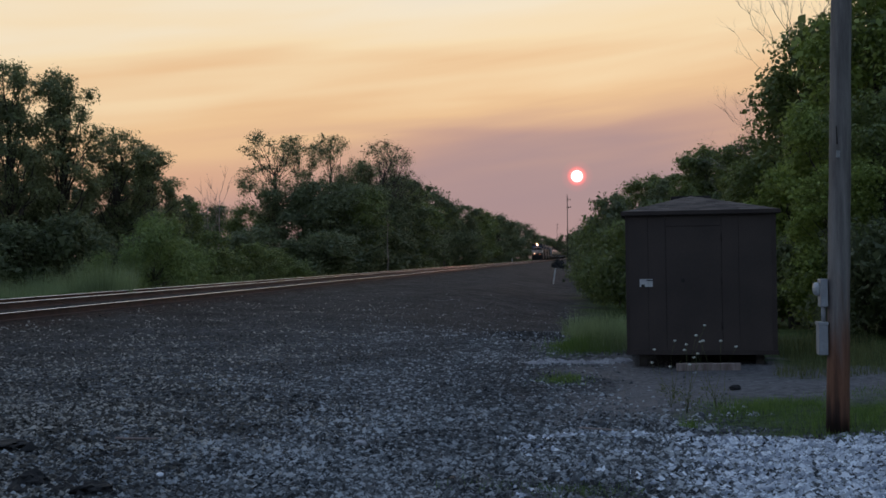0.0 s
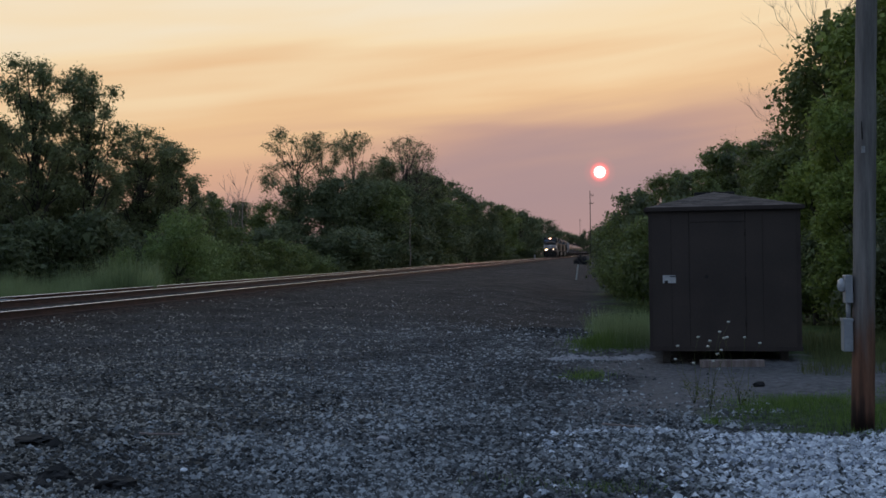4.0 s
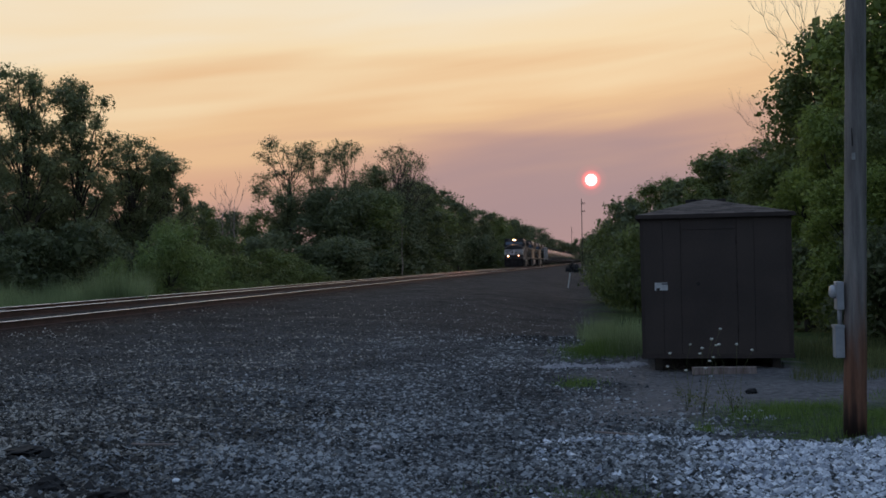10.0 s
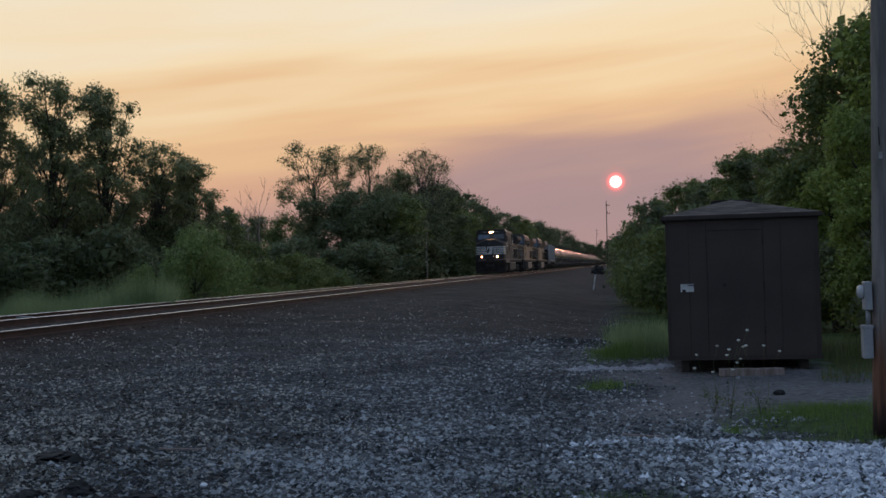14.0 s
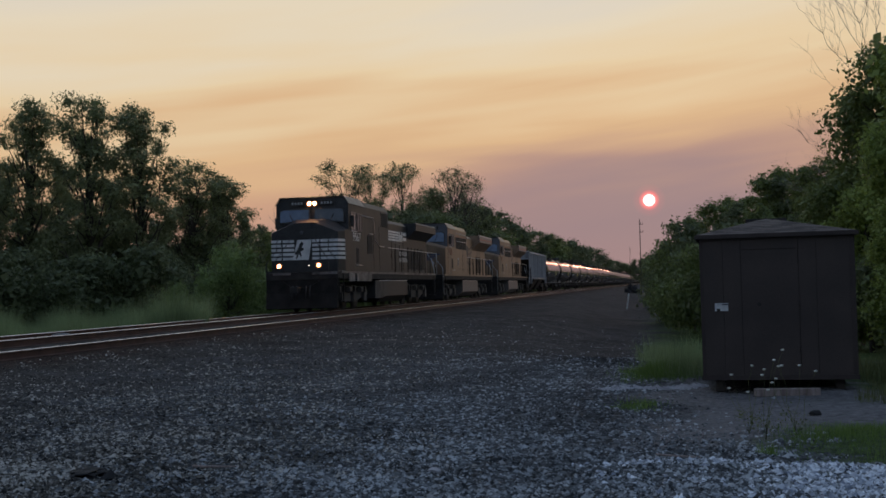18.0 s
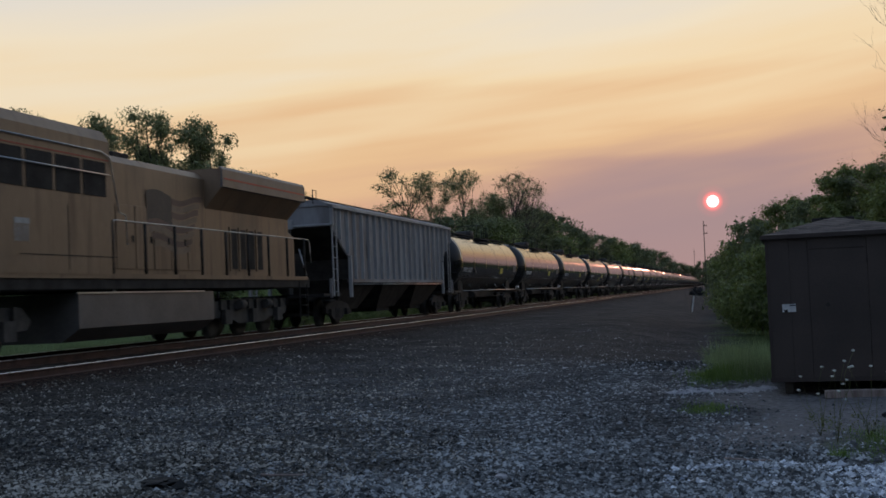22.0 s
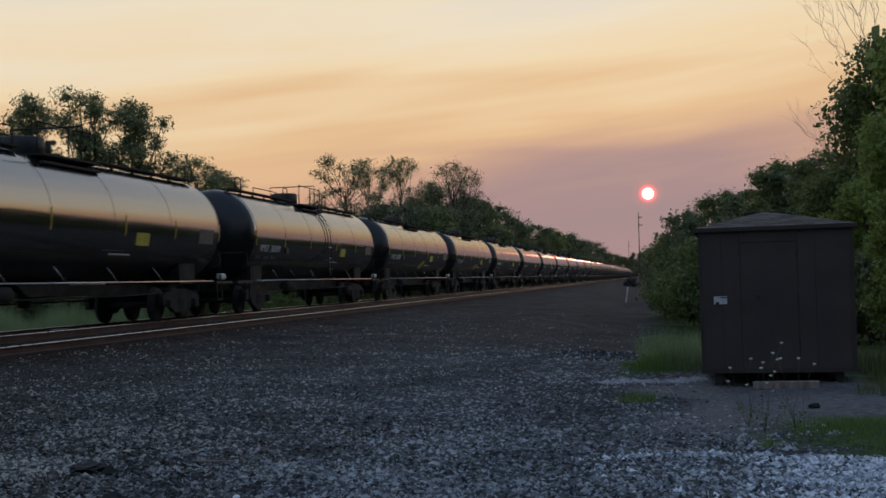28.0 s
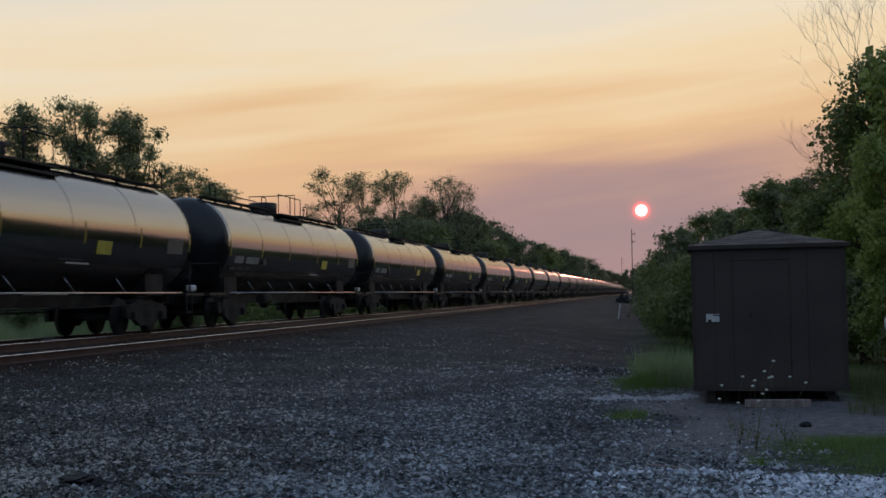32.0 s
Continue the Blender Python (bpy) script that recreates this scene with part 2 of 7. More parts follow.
M["shed_wall"] = mat("brown_shed_paint", (0.054, 0.040, 0.034), (0.086, 0.064, 0.054), scale=1.5, rough=0.75, bump=0.15, depth=0.004, fine=40)
M["shed_trim"] = mat("dark_trim_paint", (0.042, 0.028, 0.024), (0.068, 0.049, 0.041), scale=2.0, rough=0.7, bump=0.15, fine=40)
M["shingle"] = mat("asphalt_shingle", (0.066, 0.049, 0.042), (0.155, 0.12, 0.102), scale=4.0, rough=0.95, bump=0.6, depth=0.006, fine=120, piece=0.4)
M["pole"] = mat("weathered_pole_wood", (0.11, 0.098, 0.090), (0.35, 0.32, 0.295), scale=2.2, rough=0.9, bump=0.7, depth=0.01, fine=26, stretch=(9, 9, 0.5), spread=0.2)
M["meter"] = mat("grey_meter_box", (0.26, 0.27, 0.28), (0.40, 0.41, 0.42), rough=0.5, bump=0.1)
M["bark"] = mat("bark", (0.035, 0.028, 0.022), (0.12, 0.10, 0.08), scale=4.0, rough=0.95, bump=0.8, depth=0.02, stretch=(4, 4, 0.7))
M["dead_wood"] = mat("dead_wood", (0.22, 0.16, 0.14), (0.42, 0.34, 0.30), scale=4.0, rough=0.9, bump=0.4, stretch=(4, 4, 0.7))
M["leaf_dark"] = leafy("oak_leaves", (0.085, 0.105, 0.050), (0.215, 0.250, 0.115))
M["leaf_tall"] = leafy("cottonwood_leaves", (0.12, 0.14, 0.062), (0.33, 0.365, 0.17))
M["leaf_mid"] = leafy("maple_leaves", (0.09, 0.12, 0.036), (0.26, 0.31, 0.095))
M["leaf_light"] = leafy("willow_leaves", (0.13, 0.18, 0.055), (0.34, 0.43, 0.14))
M["leaf_bright"] = leafy("box_elder_leaves", (0.13, 0.18, 0.04), (0.39, 0.47, 0.11))
M["grass"] = leafy("grass_blades", (0.08, 0.14, 0.03), (0.24, 0.36, 0.09))
M["grass_dull"] = leafy("rank_grass", (0.085, 0.10, 0.035), (0.24, 0.26, 0.105))
M["grass_pale"] = leafy("tall_pale_grass", (0.15, 0.20, 0.085), (0.36, 0.45, 0.22))
M["woods"] = mat("far_woods", (0.02, 0.03, 0.015), (0.09, 0.12, 0.06), scale=0.4, rough=0.9, bump=0.8, depth=0.5, fine=3)
M["flower"] = mat("pale_flower", (0.5, 0.5, 0.42), (0.75, 0.74, 0.66), rough=0.8)
M["glass"] = mat("dark_cab_glass", (0.025, 0.04, 0.055), (0.045, 0.065, 0.085), rough=0.08, bump=0.0, coat=0.3, ior=1.6)
M["glass_blue"] = mat("blue_cab_glass", (0.055, 0.10, 0.17), (0.08, 0.135, 0.22), rough=0.10, bump=0.0, coat=0.3, ior=1.6)
M["glass_side"] = mat("dull_side_glass", (0.05, 0.06, 0.07), (0.09, 0.10, 0.11), rough=0.3, bump=0.0, ior=1.2)
M["lamp_warm"] = glow("headlight", (1.0, 0.52, 0.24), 260.0)
M["lamp_ditch"] = glow("ditch_light", (1.0, 0.48, 0.20), 260.0)
# orange emission on a ring, standing in for the glare round each lamp
M["lamp_halo"] = glow("lamp_halo_glow", (1.0, 0.26, 0.07), 2.6)
M["lamp_small"] = glow("marker_light", (1.0, 0.9, 0.75), 1.2)
# paler than the black body: sky sheen on the cab roof, put into the colour
M["roof_sheen"] = mat("sky_lit_black_roof", (0.07, 0.068, 0.066), (0.19, 0.185, 0.18), scale=1.2, rough=0.5, bump=0.08, fine=9)
M["flag_dark"] = mat("faded_navy_paint", (0.035, 0.033, 0.036), (0.085, 0.07, 0.06), scale=1.5, rough=0.6, bump=0.05, fine=9)
M["flag_pale"] = mat("faded_pale_stripe", (0.16, 0.115, 0.08), (0.27, 0.20, 0.145), scale=1.5, rough=0.6, bump=0.05, fine=9)
M["flag_red"] = mat("faded_red_stripe", (0.10, 0.062, 0.052), (0.17, 0.105, 0.085), scale=1.5, rough=0.6, bump=0.05, fine=9)
# pale base colour stands in for sky reflected in the front side pane
M["sky_pane"] = mat("sky_toned_side_glass", (0.13, 0.13, 0.13), (0.25, 0.245, 0.235), scale=3.0, rough=0.25, bump=0.0, stretch=(1, 3, 0.6))
M["faint"] = mat("faint_lettering", (0.07, 0.07, 0.07), (0.14, 0.138, 0.135), rough=0.6, scale=8)
M["lens"] = mat("clear_meter_cover", (0.42, 0.43, 0.44), (0.55, 0.56, 0.57), rough=0.15, bump=0.0)


def foot_stain(m, low, z0, z1):
    """Lets the wood turn to another tone towards its foot, with a ragged edge: treated wood and splashed soil."""
    nt = m.node_tree
    N, L = nt.nodes.new, nt.links.new
    b = nt.nodes["Principled BSDF"]
    src = b.inputs["Base Color"].links[0].from_socket
    tc, sep, nz = N("ShaderNodeTexCoord"), N("ShaderNodeSeparateXYZ"), N("ShaderNodeTexNoise")
    L(tc.outputs["Object"], sep.inputs[0])
    mp = N("ShaderNodeMapping")
    mp.inputs["Scale"].default_value = (7, 7, 0.9)
    L(tc.outputs["Object"], mp.inputs[0])
    L(mp.outputs[0], nz.inputs["Vector"])
    nz.inputs["Scale"].default_value = 2.0
    add = N("ShaderNodeMath")
    add.operation = "MULTIPLY_ADD"
    add.inputs[1].default_value = 1.1
    L(nz.outputs[0], add.inputs[0])
    L(sep.outputs[2], add.inputs[2])
    mr = N("ShaderNodeMapRange")
    mr.interpolation_type = "SMOOTHSTEP"
    mr.inputs["From Min"].default_value, mr.inputs["From Max"].default_value = z1 + 0.55, z0 + 0.55
    L(add.outputs[0], mr.inputs["Value"])
    mx = N("ShaderNodeMix")
    mx.data_type, mx.blend_type = "RGBA", "MULTIPLY"
    L(mr.outputs[0], mx.inputs["Factor"])
    L(src, mx.inputs["A"])
    mx.inputs["B"].default_value = (*low, 1)
    L(mx.outputs["Result"], b.inputs["Base Color"])


foot_stain(M["pole"], (0.85, 0.43, 0.27), 0.6, 1.5)
foot_stain(M["pole"], (0.13, 0.12, 0.12), 0.02, 0.55)


def rust_patches(m, tone, scale, a, b, stretch=(1, 1, 1)):
    """Broad irregular rust stains over a paint."""
    nt = m.node_tree
    N, L = nt.nodes.new, nt.links.new
    bs = nt.nodes["Principled BSDF"]
    src = bs.inputs["Base Color"].links[0].from_socket
    tc, nz, mr, mx = N("ShaderNodeTexCoord"), N("ShaderNodeTexNoise"), N("ShaderNodeMapRange"), N("ShaderNodeMix")
    mp = N("ShaderNodeMapping")
    mp.inputs["Scale"].default_value = stretch
    L(tc.outputs["Object"], mp.inputs[0])
    L(mp.outputs[0], nz.inputs["Vector"])
    nz.inputs["Scale"].default_value, nz.inputs["Detail"].default_value = scale, 7
    mr.inputs["From Min"].default_value, mr.inputs["From Max"].default_value = a, b
    mr.inputs["To Max"].default_value = 0.75
    L(nz.outputs[0], mr.inputs["Value"])
    mx.data_type = "RGBA"
    L(mr.outputs[0], mx.inputs["Factor"])
    L(src, mx.inputs["A"])
    mx.inputs["B"].default_value = (*tone, 1)
    L(mx.outputs["Result"], bs.inputs["Base Color"])


rust_patches(M["hopper"], (0.15, 0.105, 0.09), 0.33, 0.52, 0.68)
rust_patches(M["yellow_loco"], (0.12, 0.085, 0.06), 0.5, 0.50, 0.72)
rust_patches(M["yellow_loco"], (0.10, 0.055, 0.035), 1.0, 0.52, 0.70, (1, 3.5, 0.30))
rust_patches(M["hopper"], (0.12, 0.095, 0.085), 1.0, 0.54, 0.74, (1, 3.0, 0.22))
rust_patches(M["black_paint"], (0.065, 0.060, 0.055), 1.0, 0.52, 0.76, (1, 2.2, 0.35))


# ---- mesh helpers ----
def bm_box(bm, lo, hi):
    x0, y0, z0 = lo
    x1, y1, z1 = hi
    v = [bm.verts.new(p) for p in ((x0, y0, z0), (x1, y0, z0), (x1, y1, z0), (x0, y1, z0), (x0, y0, z1), (x1, y0, z1), (x1, y1, z1), (x0, y1, z1))]
    for f in ((3, 2, 1, 0), (4, 5, 6, 7), (0, 1, 5, 4), (1, 2, 6, 5), (2, 3, 7, 6), (3, 0, 4, 7)):
        bm.faces.new([v[k] for k in f])
    return v


def box(lo, hi, bevel=0.0):
    bm = bmesh.new()
    bm_box(bm, lo, hi)
    if bevel:
        bmesh.ops.bevel(bm, geom=bm.edges[:], offset=bevel, segments=1, affect="EDGES")
    return bm


def boxes(pairs, bevel=0.0):
    bm = bmesh.new()
    for lo, hi in pairs:
        bm_box(bm, lo, hi)
    if bevel:
        bmesh.ops.bevel(bm, geom=bm.edges[:], offset=bevel, segments=1, affect="EDGES")
    return bm


def prism(profile, a, b, axis="y"):
    """A closed profile pushed from a to b along an axis; the profile's pairs are the two other axes in x, y, z order."""
    bm = bmesh.new()

    def place(p, s):
        return {"x": (s, p[0], p[1]), "y": (p[0], s, p[1]), "z": (p[0], p[1], s)}[axis]
    v0 = [bm.verts.new(place(p, a)) for p in profile]
    v1 = [bm.verts.new(place(p, b)) for p in profile]
    n = len(profile)
    for k in range(n):
        bm.faces.new((v0[k], v0[(k + 1) % n], v1[(k + 1) % n], v1[k]))
    bm.faces.new(v0[::-1])
    bm.faces.new(v1)
    bmesh.ops.recalc_face_normals(bm, faces=bm.faces[:])
    return bm


def tube(points, r, n=6, bm=None, closed_ends=True):
    """A round bar along points; r is a radius or one for each point."""
    bm = bm or bmesh.new()
    pts = [Vector(p) for p in points]
    rings = []
    for k, p in enumerate(pts):
        d = (pts[min(k + 1, len(pts) - 1)] - pts[max(k - 1, 0)]).normalized()
        u = d.cross(Vector((0.31, 0.17, 0.93)) if abs(d.z) < 0.9 else Vector((1, 0.1, 0))).normalized()
        w = d.cross(u)
        rad = r[k] if isinstance(r, (list, tuple)) else r
        rings.append([bm.verts.new(p + rad * (math.cos(a) * u + math.sin(a) * w)) for a in (2 * math.pi * j / n for j in range(n))])
    for a, b in zip(rings, rings[1:]):
        for j in range(n):
            f = bm.faces.new((a[j], a[(j + 1) % n], b[(j + 1) % n], b[j]))
            f.smooth = True
    if closed_ends:
        bm.faces.new(rings[0][::-1])
        bm.faces.new(rings[-1])
    return bm


def disc_stack(profile, centre, axis="x", n=20, bm=None):
    """A turned solid: (offset along the axis, radius) pairs."""
    bm = bm or bmesh.new()
    c = Vector(centre)
    ax = {"x": (Vector((1, 0, 0)), Vector((0, 1, 0)), Vector((0, 0, 1))), "y": (Vector((0, 1, 0)), Vector((0, 0, 1)), Vector((1, 0, 0))), "z": (Vector((0, 0, 1)), Vector((1, 0, 0)), Vector((0, 1, 0)))}[axis]
    rings = [[bm.verts.new(c + o * ax[0] + r * (math.cos(2 * math.pi * j / n) * ax[1] + math.sin(2 * math.pi * j / n) * ax[2])) for j in range(n)] for o, r in profile]
    for a, b in zip(rings, rings[1:]):
        for j in range(n):
            f = bm.faces.new((a[j], a[(j + 1) % n], b[(j + 1) % n], b[j]))
            f.smooth = True
    bm.faces.new(rings[0][::-1])
    bm.faces.new(rings[-1])
    return bm


def mesh_from(name, bm, *materials):
    me = bpy.data.meshes.new(name)
    bm.to_mesh(me)
    bm.free()
    for m in materials:
        me.materials.append(m)
    return me


def part(name, bm, material, parent, label=""):
    ob = new(name, mesh_from(name, bm, material) if isinstance(bm, bmesh.types.BMesh) else bm)
    ob.parent = parent
    if label:
        ob["label"] = label
    return ob


def raw(name, verts, faces, material, smooth=False):
    """A big mesh straight from arrays of corners and of faces with one count of sides."""
    verts, faces = np.asarray(verts, np.float32), np.asarray(faces, np.int32)
    me = bpy.data.meshes.new(name)
    k = faces.shape[1]
    me.vertices.add(len(verts))
    me.vertices.foreach_set("co", verts.ravel())
    me.loops.add(faces.size)
    me.loops.foreach_set("vertex_index", faces.ravel())
    me.polygons.add(len(faces))
    me.polygons.foreach_set("loop_start", np.arange(len(faces), dtype=np.int32) * k)
    me.update(calc_edges=True)
    if smooth:
        me.polygons.foreach_set("use_smooth", np.ones(len(faces), bool))
    me.materials.append(material)
    return me


def words(name, text, size, m, material, parent, depth=0.004):
    """Lettering in the built-in font, as a thin mesh."""
    cu = bpy.data.curves.new(name, "FONT")
    cu.body, cu.size, cu.extrude, cu.align_x, cu.align_y = text, size, depth, "CENTER", "CENTER"
    ob = bpy.data.objects.new(name, cu)
    scene.collection.objects.link(ob)
    bpy.context.view_layer.update()
    me = bpy.data.meshes.new_from_object(ob.evaluated_get(bpy.context.evaluated_depsgraph_get()))
    bpy.data.objects.remove(ob)
    me.materials.clear()
    me.materials.append(material)
    o = new(name, me)
    o.parent = parent
    o.matrix_local = m
    return o

# ---- ground ----
def smooth(a, b, v):
    t = np.clip((v - a) / (b - a), 0, 1)
    return t * t * (3 - 2 * t)


def lumps(x, y):
    return (0.030 * np.sin(1.9 * x + 0.7 * y) * np.sin(1.3 * y - 0.4 * x + 1.0) + 0.018 * np.sin(4.3 * x + 1.2) * np.sin(3.7 * y + 0.5 * x)
            + 0.05 * np.sin(0.45 * x + 2.0) * np.sin(0.36 * y + 0.3))


def ground_z(x, y):
    """Rail heads lie at z = 0; the gravel pad by the camera about 0.7 m lower."""
    x, y = np.asarray(x, float), np.asarray(y, float)
    d = x - TRACK
    right = np.interp(d, (0, 1.42, 1.62, 2.05, 3.4, 6.0, 10.0, 60.0), (-0.20, -0.20, -0.32, -0.335, -0.50, -0.60, -0.72, -0.75))
    left = np.interp(-d, (0, 1.42, 1.75, 3.4, 5.0, 60.0), (-0.20, -0.20, -0.36, -0.95, -1.25, -1.5))
    z = np.where(d > 0, right, left)
    ditch = smooth(-5.5, -1.0, x) * smooth(24.0, 34.0, y) * 0.55
    z = z - ditch
    z = z + lumps(x, y) * smooth(2.3, 4.0, np.abs(d))
    # the pad sinks a little before the shed
    z = z - 0.075 * np.exp(-((x - 1.4) / 2.6) ** 2 - ((y - 17.2) / 2.4) ** 2)
    # a low dark heap edge left of the shed's grass
    z = z + 0.10 * np.exp(-((x + 2.1) / 0.9) ** 2 - ((y - 22.5) / 1.6) ** 2)
    return z


def ground_material():
    m = bpy.data.materials.new("gravel_and_soil")
    m.use_nodes = True
    nt = m.node_tree
    N, L = nt.nodes.new, nt.links.new
    b = nt.nodes["Principled BSDF"]
    b.inputs["Roughness"].default_value, b.inputs["Specular IOR Level"].default_value = 0.9, 0.12
    tc = N("ShaderNodeTexCoord")

    def noise_at(scale, detail=4, rough=0.55):
        n = N("ShaderNodeTexNoise")
        n.inputs["Scale"].default_value, n.inputs["Detail"].default_value, n.inputs["Roughness"].default_value = scale, detail, rough
        L(tc.outputs["Object"], n.inputs["Vector"])
        return n.outputs[0]

    def cells(scale, out):
        n = N("ShaderNodeTexVoronoi")
        n.inputs["Scale"].default_value = scale
        L(tc.outputs["Object"], n.inputs["Vector"])
        return n.outputs[out]

    def ramp(src, stops):
        r = N("ShaderNodeValToRGB")
        e = r.color_ramp.elements
        while len(e) < len(stops):
            e.new(0.5)
        for el, (p, c) in zip(e, stops):
            el.position, el.color = p, (*c, 1)
        L(src, r.inputs[0])
        return r.outputs[0]

    def mixed(f, a, c, kind="MIX"):
        n = N("ShaderNodeMix")
        n.data_type, n.blend_type = "RGBA", kind
        for s, v in (("Factor", f), ("A", a), ("B", c)):
            if isinstance(v, (int, float)):
                n.inputs[s].default_value = v
            else:
                L(v, n.inputs[s])
        return n.outputs["Result"]

    def mth(kind, a, c=None, clamp=False):
        n = N("ShaderNodeMath")
        n.operation, n.use_clamp = kind, clamp
        for k, v in enumerate((a, c)):
            if v is None:
                continue
            if isinstance(v, (int, float)):
                n.inputs[k].default_value = v
            else:
                L(v, n.inputs[k])
        return n.outputs[0]

    def band(src, a, c):
        n = N("ShaderNodeMapRange")
        n.interpolation_type = "SMOOTHSTEP"
        n.inputs["From Min"].default_value, n.inputs["From Max"].default_value = a, c
        L(src, n.inputs["Value"])
        return n.outputs[0]

    sep = N("ShaderNodeSeparateXYZ")
    L(tc.outputs["Object"], sep.inputs[0])
    x, y = sep.outputs[0], sep.outputs[1]
    wob = mth("SUBTRACT", noise_at(0.55, 5), 0.5)
    xw = mth("ADD", x, mth("MULTIPLY", wob, 5.0))
    yw = mth("ADD", y, mth("MULTIPLY", wob, 6.0))
    tone = N("ShaderNodeSeparateColor")
    L(cells(17.0, "Color"), tone.inputs[0])
    patch = mth("MULTIPLY", noise_at(0.35, 6), 0.5)
    stone = ramp(mth("ADD", mth("MULTIPLY", tone.outputs[0], 0.62), patch), ((0.2, (0.020, 0.022, 0.024)), (0.6, (0.072, 0.077, 0.082)), (0.82, (0.15, 0.158, 0.166)), (0.97, (0.44, 0.46, 0.48))))
    coarse = mth("ADD", mth("MULTIPLY", noise_at(0.8), 0.35), mth("MULTIPLY", noise_at(2.6, 6, 0.7), 0.42))
    ballast = ramp(mth("ADD", mth("MULTIPLY", tone.outputs[1], 0.45), mth("SUBTRACT", coarse, 0.06)), ((0.2, (0.016, 0.015, 0.014)), (0.6, (0.054, 0.050, 0.046)), (0.85, (0.12, 0.110, 0.100)), (1.0, (0.34, 0.32, 0.30))))
    soil = ramp(noise_at(9.0, 6, 0.7), ((0.3, (0.11, 0.102, 0.100)), (0.5, (0.215, 0.20, 0.198)), (0.75, (0.34, 0.32, 0.315))))
    turf = ramp(noise_at(6.0, 5), ((0.3, (0.035, 0.055, 0.018)), (0.7, (0.10, 0.145, 0.045))))
    near_track = mth("SUBTRACT", 1.0, band(mth("ADD", x, mth("MULTIPLY", wob, 9.0)), TRACK + 2.5, TRACK + 8.5))
    far_part = band(yw, 17.0, 34.0)
    col = mixed(mth("MAXIMUM", near_track, mth("MULTIPLY", far_part, 0.75)), stone, ballast)
    # broad uneven tones further out, painting in the shading of low lumps
    blotch = ramp(noise_at(0.55, 7, 0.65), ((0.34, (0.50, 0.50, 0.52)), (0.5, (0.86, 0.85, 0.85)), (0.68, (1.22, 1.18, 1.14))))
    col = mixed(mth("MULTIPLY", far_part, 0.9), col, mixed(1.0, col, blotch, "MULTIPLY"))
    # rust and brake dust stain the ballast along the rails
    rusted = ramp(mth("ADD", mth("MULTIPLY", tone.outputs[2], 0.6), mth("MULTIPLY", noise_at(1.7), 0.5)), ((0.25, (0.012, 0.008, 0.0065)), (0.6, (0.042, 0.026, 0.020)), (0.95, (0.115, 0.075, 0.058))))
    by_rail = mth("MULTIPLY", band(x, TRACK - 2.2, TRACK - 1.5), mth("SUBTRACT", 1.0, band(mth("ADD", x, mth("MULTIPLY", wob, 1.6)), TRACK + 2.1, TRACK + 3.2)))
    col = mixed(by_rail, col, rusted)
    by_shed = mth("MULTIPLY", mth("MULTIPLY", band(xw, -0.6, 0.5), band(yw, 11.8, 13.0)), mth("SUBTRACT", 1.0, band(yw, 20.0, 24.0)))
    col = mixed(mth("MULTIPLY", by_shed, 0.75), col, soil)
    wood = mth("MAXIMUM", mth("MULTIPLY", band(xw, -1.0, 1.0), band(yw, 22.0, 26.0)), band(x, 3.6, 4.6))
    wood = mth("MAXIMUM", wood, mth("SUBTRACT", 1.0, band(x, TRACK - 4.5, TRACK - 2.8)))
    wood = mth("MAXIMUM", wood, mth("MULTIPLY", band(xw, 2.2, 3.4), band(yw, 16.0, 18.5)))
    lawn = mth("MULTIPLY", band(xw, 1.0, 1.9), mth("MULTIPLY", band(yw, 10.4, 11.0), mth("SUBTRACT", 1.0, band(yw, 12.8, 14.2))))
    col = mixed(mth("MAXIMUM", wood, mth("MULTIPLY", lawn, 0.8)), col, turf)
    L(col, b.inputs["Base Color"])
    bp = N("ShaderNodeBump")
    bp.inputs["Strength"].default_value, bp.inputs["Distance"].default_value = 0.9, 0.05
    L(mth("SUBTRACT", mth("MULTIPLY", noise_at(30.0), 0.4), cells(17.0, "Distance")), bp.inputs["Height"])
    L(bp.outputs[0], b.inputs["Normal"])
    return m


def build_ground():
    near_x = np.concatenate([[-3000, -900, -300, -140, -80, -50, -36, -28], np.arange(-24, -19, 0.8), np.arange(-19, -9.0, 0.17), np.arange(-9, 6, 0.22), np.arange(6, 12, 0.8), [14, 20, 32, 60, 140, 400, 1200, 3000]])
    near_y = np.concatenate([[-3000, -800, -200, -60, -20, -6, 0, 3, 5], np.arange(6, 30, 0.22), np.arange(30, 60, 0.7), np.arange(60, 130, 2.0), [140, 160, 190, 230, 290, 380, 520, 800, 1400, 3000]])
    X, Y = np.meshgrid(near_x, near_y, indexing="ij")
    V = np.stack([X, Y, ground_z(X, Y)], -1).reshape(-1, 3)
    nx, ny = len(near_x), len(near_y)
    i, j = np.meshgrid(np.arange(nx - 1), np.arange(ny - 1), indexing="ij")
    a = (i * ny + j).ravel()
    F = np.stack([a, a + ny, a + ny + 1, a + 1], -1)
    ob = new("ground", raw("ground", V, F, ground_material(), smooth=True))
    tagged(ob, "grey gravel pad with dark ballast, bare soil and turf", "ground", kind="structure")


build_ground()


